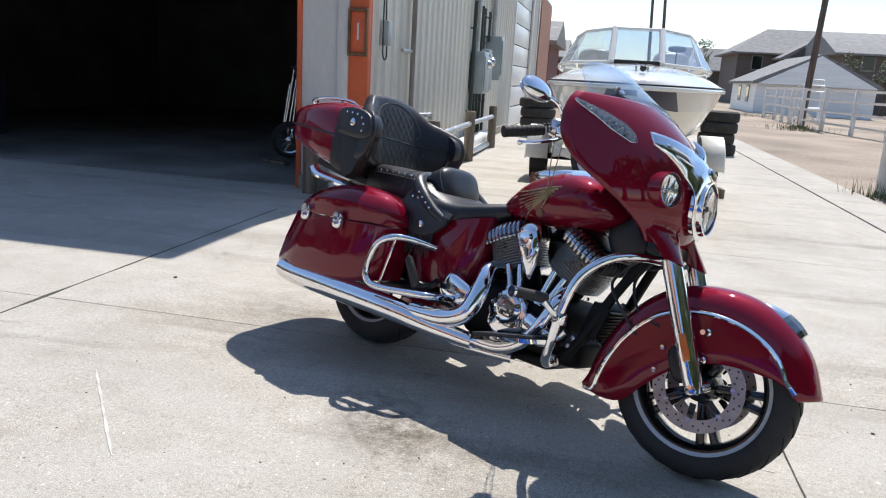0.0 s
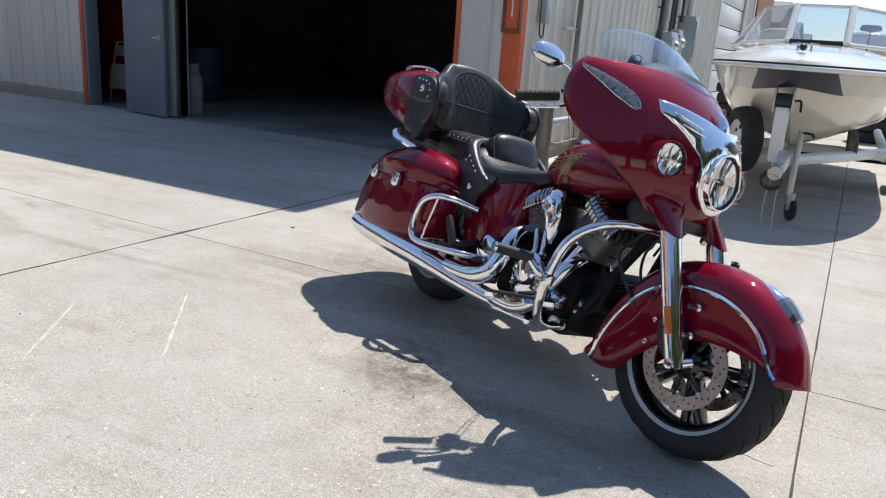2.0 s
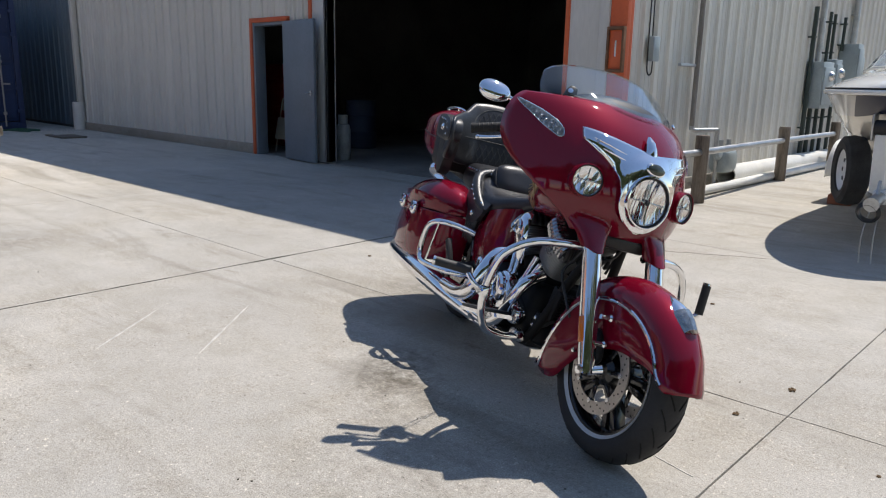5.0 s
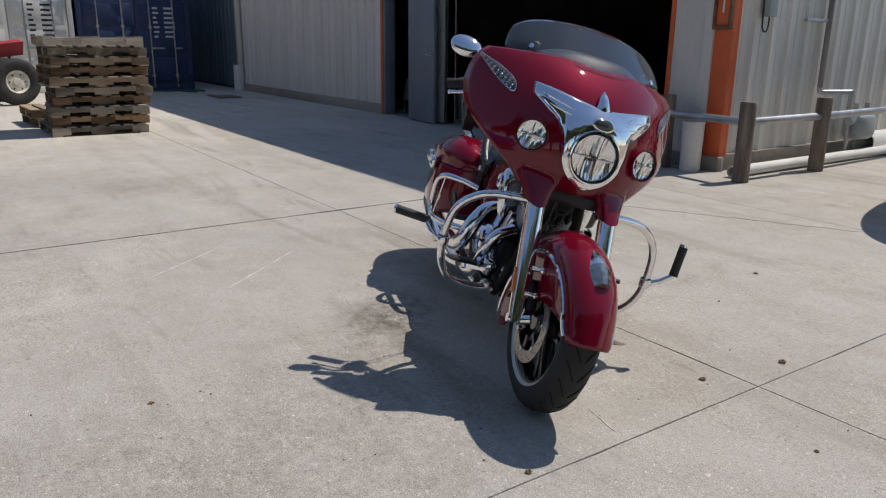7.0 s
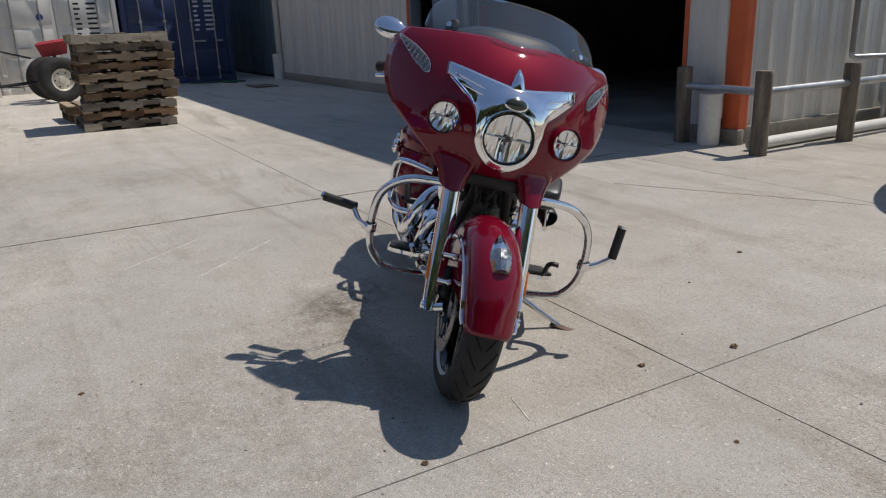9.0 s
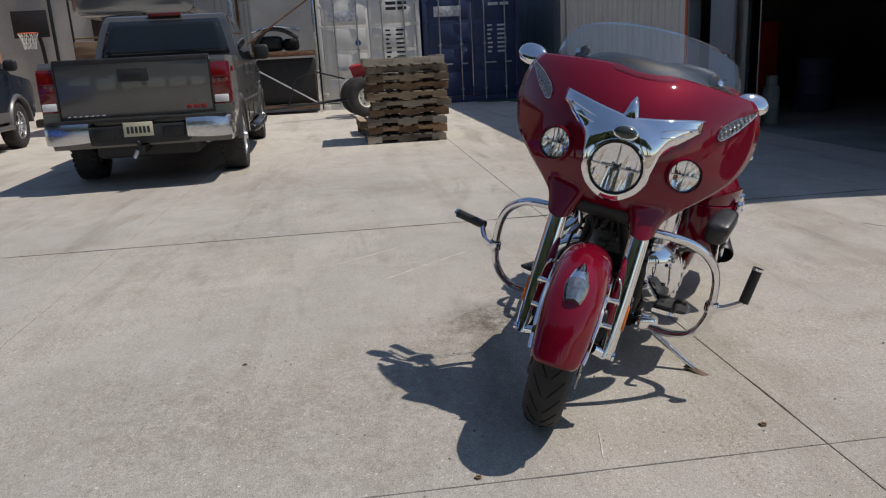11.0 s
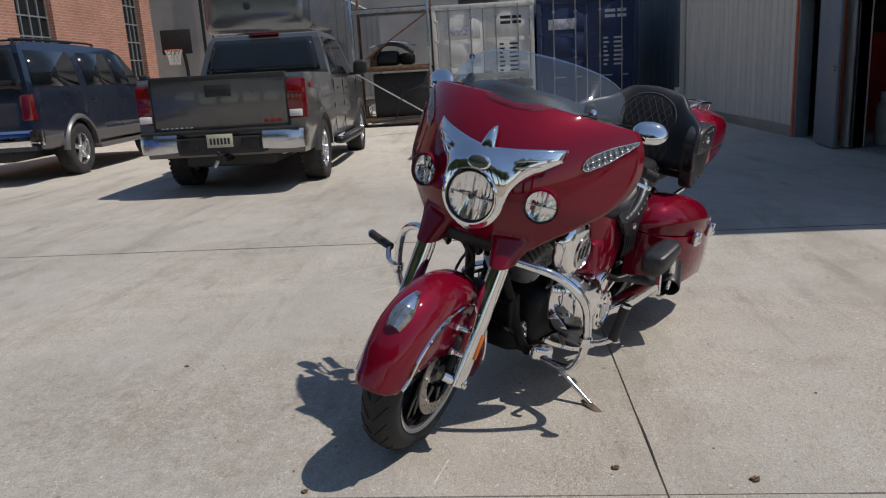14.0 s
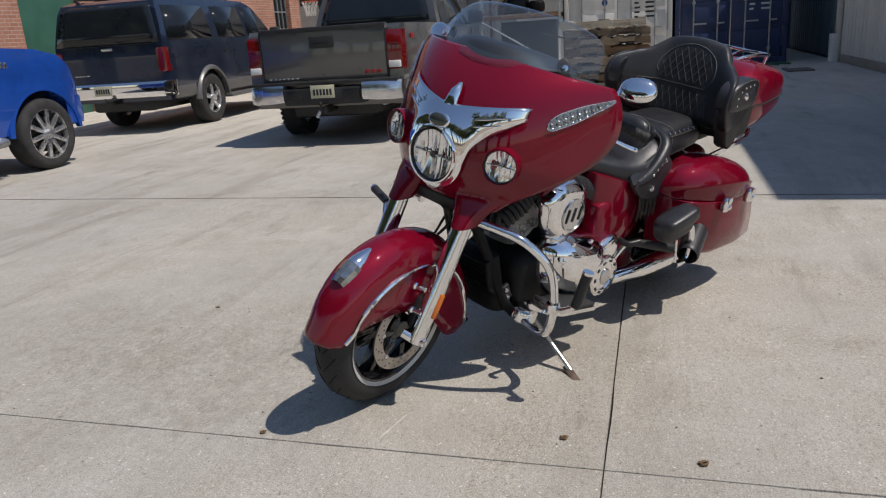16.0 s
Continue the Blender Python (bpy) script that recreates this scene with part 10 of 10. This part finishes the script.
for x, y, h, lean in ((7.97, 34.2, 9.0, 0.28), (2.83, 62.0, 9.3, -0.44), (3.92, 63.5, 12.5, -0.70)):
    po = thing("utility_pole", "brown wooden utility pole with cross arm and wires", "utility pole", pose(x, y, -0.06), group="utility poles")
    part("mast", tube(B(), [(0, 0, 0), (lean, 0, h)], [0.15, 0.10], 10, smooth=False), POLE, po)
    if y > 40:
        part("cross_arm", box(B(), lean - 1.1, lean + 1.1, -0.06, 0.06, h - 0.9, h - 0.76, 0.01), POLE, po)
        for dx in (-1.0, -0.4, 0.4, 1.0):
            part("insulator", cyl(B(), (lean + dx, 0, h - 0.76), (lean + dx, 0, h - 0.58), 0.05, n=8), WHITE_PVC, po)
for dx, dz in ((0.4, 0), (-0.4, 0), (1.0, -0.1), (0.0, -1.6)):
    bm = B()
    tube(bm, [(3.15 + dx, 63.5, 11.9 + dz), (9 + dx, 45, 10.8 + dz), (16 + dx, 20, 10.8 + dz), (24 + dx, -6, 11.6 + dz)], 0.018, 4)
    solo("power_line", bm, BLACK_PLASTIC, "thin black overhead power line", "power line", group="power lines")
SHINGLE = mat("grey_shingles", (0.21, 0.205, 0.20), 0.9, var=0.2, scale=2, fine=12, streak=(1, 1, 6))
HOUSE_DARK = mat("brown_siding", (0.115, 0.095, 0.085), 0.85, var=0.15, scale=1, fine=10, streak=(0.4, 0.4, 6))


def house(x, y, w, d, h, rise, wall_m, label, along, eave=0.5, wins=0, hip=0.0):
    hs = thing("house", label, "house", pose(x, y, -0.06))
    part("wall", box(B(), -w / 2, w / 2, 0, d, 0, h), wall_m, hs)
    bm = B()
    e = eave
    if hip:
        base = [(-w / 2 - e, -e), (w / 2 + e, -e), (w / 2 + e, d + e), (-w / 2 - e, d + e)]
        lo_ = ring(bm, [(px, py, h - 0.15) for px, py in base])
        mid_ = ring(bm, [(px, py, h) for px, py in base])
        r0, r1 = bm.verts.new((-w / 2 - e + hip, d / 2, h + rise)), bm.verts.new((w / 2 + e - hip, d / 2, h + rise))
        bridge(bm, lo_, mid_)
        for f in ([mid_[0], mid_[1], r1, r0], [mid_[1], mid_[2], r1], [mid_[2], mid_[3], r0, r1], [mid_[3], mid_[0], r0], lo_[::-1]):
            bm.faces.new(f)
    elif along == "x":
        prism(bm, [(-e, h - 0.15), (-e, h), (d / 2, h + rise), (d + e, h), (d + e, h - 0.15)], plane((-w / 2 - e, 0, 0), (0, 1, 0), (0, 0, 1)), w + 2 * e)
    else:
        prism(bm, [(-w / 2 - e, h - 0.15), (-w / 2 - e, h), (0, h + rise), (w / 2 + e, h), (w / 2 + e, h - 0.15)], plane((0, d + e, 0), (1, 0, 0), (0, 0, 1)), d + 2 * e)
    part("roof", bm, SHINGLE, hs)
    if along == "y":
        prism(bm := B(), [(-w / 2, h - 0.14), (0, h + rise - 0.12), (w / 2, h - 0.14)], plane((0, 0.0, 0), (1, 0, 0), (0, 0, 1)), 0.04)
        bm.transform(Matrix.Translation((0, -e - 0.02, 0)))
        part("gable", bm, wall_m, hs)
    for k in range(wins):
        xx = -w / 2 + (k + 0.6) * w / (wins + 0.2)
        for z in ([1.1] if h < 4 else [1.0, 3.6]):
            wn_ = part("window", box(B(), xx - 0.45, xx + 0.45, -0.06, -0.01, z, z + 1.3), DARK_GLASS, hs)
            part("window_frame", box(B(), xx - 0.55, xx + 0.55, -0.04, -0.005, z - 0.1, z + 1.4), WIN_FRAME, wn_)
    return hs


white = house(12.65, 52.0, 7.1, 9.6, 2.0, 1.85, mat("white_clapboard", (0.82, 0.82, 0.81), 0.6, var=0.06, scale=1, streak=(0.3, 0.3, 8)), "white clapboard gabled house", "y", 0.3)
for y in (2.2, 5.4):   # windows in its side wall
    wn_ = part("window", box(B(), -3.60, -3.56, y, y + 0.9, 0.75, 1.65), DARK_GLASS, white)
    part("window_frame", box(B(), -3.585, -3.552, y - 0.1, y + 1.0, 0.65, 1.75), WIN_FRAME, wn_)
house(22.5, 84.0, 20.0, 12.0, 5.25, 2.8, HOUSE_DARK, "brown two-storey house with a wide grey shingle roof", "x", 0.8, 6, hip=4.4)
house(18.7, 80.2, 4.8, 3.6, 4.7, 1.75, HOUSE_DARK, "brown gabled wing before the two-storey house", "y", 0.5)
house(27.7, 70.0, 18.0, 12.0, 4.9, 2.1, HOUSE_DARK, "brown two-storey house with grey shingles", "x", 0.8, 5)
house(18.4, 100.0, 20.0, 8.0, 3.6, 2.8, HOUSE_DARK, "low brown house far along the lane", "x", 0.6, 4)
# brick and dark buildings past the shop
solo("brick_annex", box(B(), -9.0, -2.36, 24.6, 28.4, 0, 3.85), BRICKWALL, "red brick building past the shop", "building", kind="structure")
for k, (y, h) in enumerate(((31.0, 4.6), (38.0, 4.2), (46.0, 4.0))):
    house(-5.3, y, 5.5, 5.5, h - 1.75, 0.95, mat("maroon_siding", (0.15, 0.06, 0.05), 0.8, var=0.2) if k == 0 else bpy.data.materials["maroon_siding"], "dark red shed along the lane", "x", 0.3, 2)


# ---- trees ----
LEAF = mat("leaf_green", (0.055, 0.085, 0.028), 0.6, var=0.35, scale=3, fine=12, tint=(0.11, 0.15, 0.05))
BARK = mat("bark", (0.10, 0.075, 0.055), 0.95, var=0.3, scale=5, bump=0.5)


def tree(x, y, h, r, seed, n=1700, label="leafy green tree beyond the yard"):
    rg = random.Random(seed)
    t = thing("tree", label, "tree", pose(x, y, -0.06), group="trees round the yard")
    bm = B()
    tube(bm, [(0, 0, 0), (0.1, 0.05, h * 0.3), (0.0, 0.1, h * 0.62)], [0.045 * h, 0.03 * h, 0.014 * h], 9, steps=4)
    for k in range(7):
        a = k * 0.9 + rg.random()
        z0 = h * (0.28 + 0.05 * k)
        tube(bm, [(0, 0.05, z0), (r * 0.4 * math.cos(a), r * 0.4 * math.sin(a), z0 + h * 0.12), (r * 0.8 * math.cos(a), r * 0.8 * math.sin(a), z0 + h * 0.22)], [0.014 * h, 0.009 * h, 0.003 * h], 6, steps=3)
    part("trunk", bm, BARK, t)
    bm = B()
    clumps = []
    for k in range(26):
        a, b = rg.uniform(0, 6.28), rg.uniform(-0.6, 1.0)
        rr = r * rg.uniform(0.35, 0.95) * math.sqrt(max(0.05, 1 - max(0, b) ** 2 * 0.7))
        clumps.append((Vector((rr * math.cos(a), rr * math.sin(a), h * 0.64 + b * h * 0.32)), r * rg.uniform(0.22, 0.38)))
    for k in range(n):
        c, cr = rg.choice(clumps)
        d = Vector((rg.gauss(0, 1), rg.gauss(0, 1), rg.gauss(0, 0.8)))
        p = c + d.normalized() * cr * rg.uniform(0.5, 1.05)
        s = 0.05 * r * rg.uniform(0.6, 1.3)
        u = Vector((rg.uniform(-1, 1), rg.uniform(-1, 1), rg.uniform(-1, 1))).normalized()
        w = u.orthogonal().normalized()
        bm.faces.new([bm.verts.new(p + u * s * 1.6), bm.verts.new(p + w * s), bm.verts.new(p - u * s * 1.6), bm.verts.new(p - w * s)])
    tagged(part("crown", bm, LEAF, t), kind="stuff")
    return t


tree(6.45, 60.0, 5.1, 0.85, 4, 900)
tree(17.8, 64.0, 4.7, 0.9, 6, 900)
tree(19.2, 60.0, 4.4, 0.9, 8, 900)
# trees behind the camera, which the polished metal mirrors
for k, (x, y, h, r) in enumerate(((13.0, -13.0, 8.5, 4.0), (19.0, -7.0, 9.0, 4.2), (22.0, 1.0, 8.0, 4.0), (6.0, -19.0, 9.0, 4.2), (-2.0, -24.0, 8.5, 4.0), (24.0, 9.0, 8.0, 3.8), (9.5, -16.0, 9.0, 4.2), (16.2, -10.2, 9.0, 4.4), (20.5, -3.0, 8.5, 4.0), (2.0, -22.0, 9.0, 4.4), (12.0, -21.0, 10.0, 4.6), (23.0, 5.2, 8.5, 3.8))):
    tree(x, y, h * 1.6, r * 1.3, 20 + k, 2300)
rgw = random.Random(9)
bm = B()
for k in range(900):
    a = rgw.choice([(3.95, 11.2, 0.22), (7.0, 30.3, 0.5), (7.4, 32.3, 0.4), (8.2, 44.5, 0.8)])
    x, y = a[0] + rgw.gauss(0, a[2]), a[1] + rgw.gauss(0, a[2])
    h = rgw.uniform(0.08, 0.30)
    d = Vector((rgw.uniform(-0.1, 0.1), rgw.uniform(-0.1, 0.1), h))
    p = Vector((x, y, -0.06))
    s = Vector((rgw.uniform(-1, 1), rgw.uniform(-1, 1), 0)).normalized() * 0.008
    bm.faces.new([bm.verts.new(p - s), bm.verts.new(p + s), bm.verts.new(p + d)])
solo("weeds", bm, LEAF, "tufts of green weeds at the edge of the concrete", "weeds", kind="stuff")


# ---- the ground ----
solo("ground", box(B(), -160, 160, -160, 220, -0.62, -0.06), DIRT, "dry pale dirt ground reaching the horizon", "ground", kind="structure")
yard = solo("pavement", box(B(), -30.0, 3.49, -34.0, 22.0, -0.3, -0.012), JOINT, "pale concrete yard poured in large slabs with dark joints", "pavement", kind="structure")
xs = [-30.0, -23.7, -20.3, -16.8, -13.3, -9.8, -6.3, -2.81, 0.765, 2.80, 3.47]
ys = [-34.0, -26.0, -19.0, -13.0, -9.6, -6.3, -3.1, 0.12, 3.316, 6.17, 9.2, 12.2, 15.2, 18.4, 22.0]
rnd = random.Random(5)
GAP = 0.0014
MOSSY = -2.81
edge_gap = {MOSSY: 0.0022, 2.80: 0.016}
for i in range(len(xs) - 1):
    for j in range(len(ys) - 1):
        x0, x1, y0, y1 = xs[i] + edge_gap.get(xs[i], GAP), xs[i + 1] - edge_gap.get(xs[i + 1], GAP), ys[j] + GAP, ys[j + 1] - GAP
        if x1 < WALL_X and y0 > WALL_Y - 1.4:
            if y0 > WALL_Y:
                continue
            y1 = WALL_Y + 0.03
        bm = B()
        # worn, slightly wandering slab edges
        e = []
        n = 26
        for (ax, ay), (bx2, by2) in (((x0, y0), (x1, y0)), ((x1, y0), (x1, y1)), ((x1, y1), (x0, y1)), ((x0, y1), (x0, y0))):
            L = math.hypot(bx2 - ax, by2 - ay)
            for k in range(n):
                t = k / n
                px, py = ax + (bx2 - ax) * t, ay + (by2 - ay) * t
                w = 0.0 if k == 0 else abs(noise.noise((px * 3.1, py * 3.1, 0.3))) * (0.007 if abs(px - MOSSY) < 0.02 else 0.0025) + (0.0035 if rnd.random() < 0.05 else 0.0)
                nx, ny = -(by2 - ay) / L, (bx2 - ax) / L
                e.append((px + nx * w, py + ny * w))
        cx, cy = (x0 + x1) / 2, (y0 + y1) / 2
        lo = ring(bm, [(px, py, -0.05) for px, py in e])
        mid = ring(bm, [(px, py, -0.005) for px, py in e])
        top = ring(bm, [(px + (0.0015 if px < cx else -0.0015), py + (0.0015 if py < cy else -0.0015), 0.0) for px, py in e])
        bridge(bm, lo, mid)
        bridge(bm, mid, top)
        bm.faces.new(top)
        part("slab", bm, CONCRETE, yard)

# pale scrape lines, a filled crack, and loose grit and leaf bits on the concrete
CHALK = mat("pale_scrape", (0.50, 0.48, 0.445), 0.9, var=0.14, scale=14, fine=90, bump=0.6)
for a, b, w in (((-1.454, 2.005), (-1.953, 2.592), 0.022), ((-1.84, 1.689), (-2.22, 2.175), 0.020), ((0.54, 2.64), (0.70, 2.60), 0.010)):
    pts = [Vector((a[0] + (b[0] - a[0]) * k / 16 + 0.006 * noise.noise((k * 0.7, w * 90, 0)), a[1] + (b[1] - a[1]) * k / 16, 0.0)) for k in range(17)]
    bm = B()
    side = Vector((b[1] - a[1], a[0] - b[0], 0)).normalized()
    rows = []
    for k, p in enumerate(pts):
        h = 0.42 * w * (0.55 + 0.5 * abs(noise.noise((k * 1.3, w * 50, 2)))) * min(1, k / 2 + 0.2, (16 - k) / 2 + 0.2)
        rows.append([p - side * h - Vector((0, 0, 0.004)), p - side * h * 0.8 + Vector((0, 0, 0.0022)), p + side * h * 0.8 + Vector((0, 0, 0.0022)), p + side * h - Vector((0, 0, 0.004))])
    loft(bm, rows)
    part("scrape_mark", bm, CHALK, yard, "pale scrape line on the concrete")
bm = B()
pts = [Vector((-1.83 + 1.56 * k / 20 + 0.02 * noise.noise((k * 0.9, 3, 0)), 5.28 + 0.83 * k / 20 + 0.03 * noise.noise((k * 0.8, 7, 0)), 0.0)) for k in range(21)]
tube(bm, pts, 0.0022, 5, smooth=False)
part("crack", bm, JOINT, yard, "hairline crack in the concrete")
rg = random.Random(11)
bm = B()
for k in range(280):
    x, y = rg.uniform(-7.5, 2.8), rg.uniform(-1.0, 6.6)
    if k < 150:
        x, y = rg.uniform(-2.2, 2.6), rg.uniform(0.2, 4.2)
    r = rg.uniform(0.0018, 0.0042) * (1.5 if rg.random() < 0.08 else 1)
    t = bmesh.new()
    bmesh.ops.create_icosphere(t, subdivisions=1, radius=r)
    for v in t.verts:
        v.co *= rg.uniform(0.75, 1.25)
        v.co.z *= 0.7
    t.transform(Matrix.Translation((x, y, r * 0.45)))
    join(bm, t)
tagged(part("grit", bm, mat("dark_grit", (0.19, 0.17, 0.14), 0.95, var=0.4, scale=3, fine=40), yard), kind="stuff")
LEAFBIT = mat("dry_leaf_bit", (0.16, 0.10, 0.05), 0.9, var=0.3)
for x, y, r in ((0.69, 3.595, 0.016), (0.611, 3.184, 0.014), (0.731, 2.194, 0.012), (-0.35, 1.35, 0.010), (1.15, 3.05, 0.008), (-2.4, 3.9, 0.012), (-0.1, 4.6, 0.012)):
    bm = B()
    for q in range(4):
        a = q * 1.6 + x
        blob(bm, (r * 0.6 * math.cos(a), r * 0.6 * math.sin(a), r * 0.35), r * 0.75, r * 0.35, r * 0.25, pose(0, 0, 0, 20 * q, 15, 70 * q), nu=8, nv=6)
    solo("leaf_bit", bm, LEAFBIT, "small curled dry leaf on the concrete", "leaf", group="dry leaf bits", m=pose(x, y, 0, 0, 0, x * 200))

# moss and dirt packed into the wide joint
bm = B()
rows = []
for k in range(121):
    y = -3.0 + 9.2 * k / 120
    h = 0.0008 + 0.010 * max(0.0, noise.noise((y * 1.9, 1.7, 0.4)) - 0.2) + 0.005 * max(0.0, noise.noise((y * 17.0, 3.1, 0.2)) - 0.1) + 0.014 * math.exp(-((y - 3.33) / 0.16) ** 2) + 0.008 * math.exp(-((y - 2.35) / 0.2) ** 2) * abs(noise.noise((y * 21.0, 0.4, 0.9)))
    o = 0.004 * noise.noise((y * 5.0, 8.8, 0))
    rows.append([(MOSSY + o - h, y, -0.006), (MOSSY + o - h * 0.9, y, 0.0022), (MOSSY + o + h * 0.9, y, 0.0022), (MOSSY + o + h, y, -0.006)])
loft(bm, rows)
part("joint_moss", bm, mat("dark_moss", (0.055, 0.056, 0.042), 0.95, var=0.35, scale=6, fine=70, bump=0.6), yard, "dark moss and dirt packed in the joint")
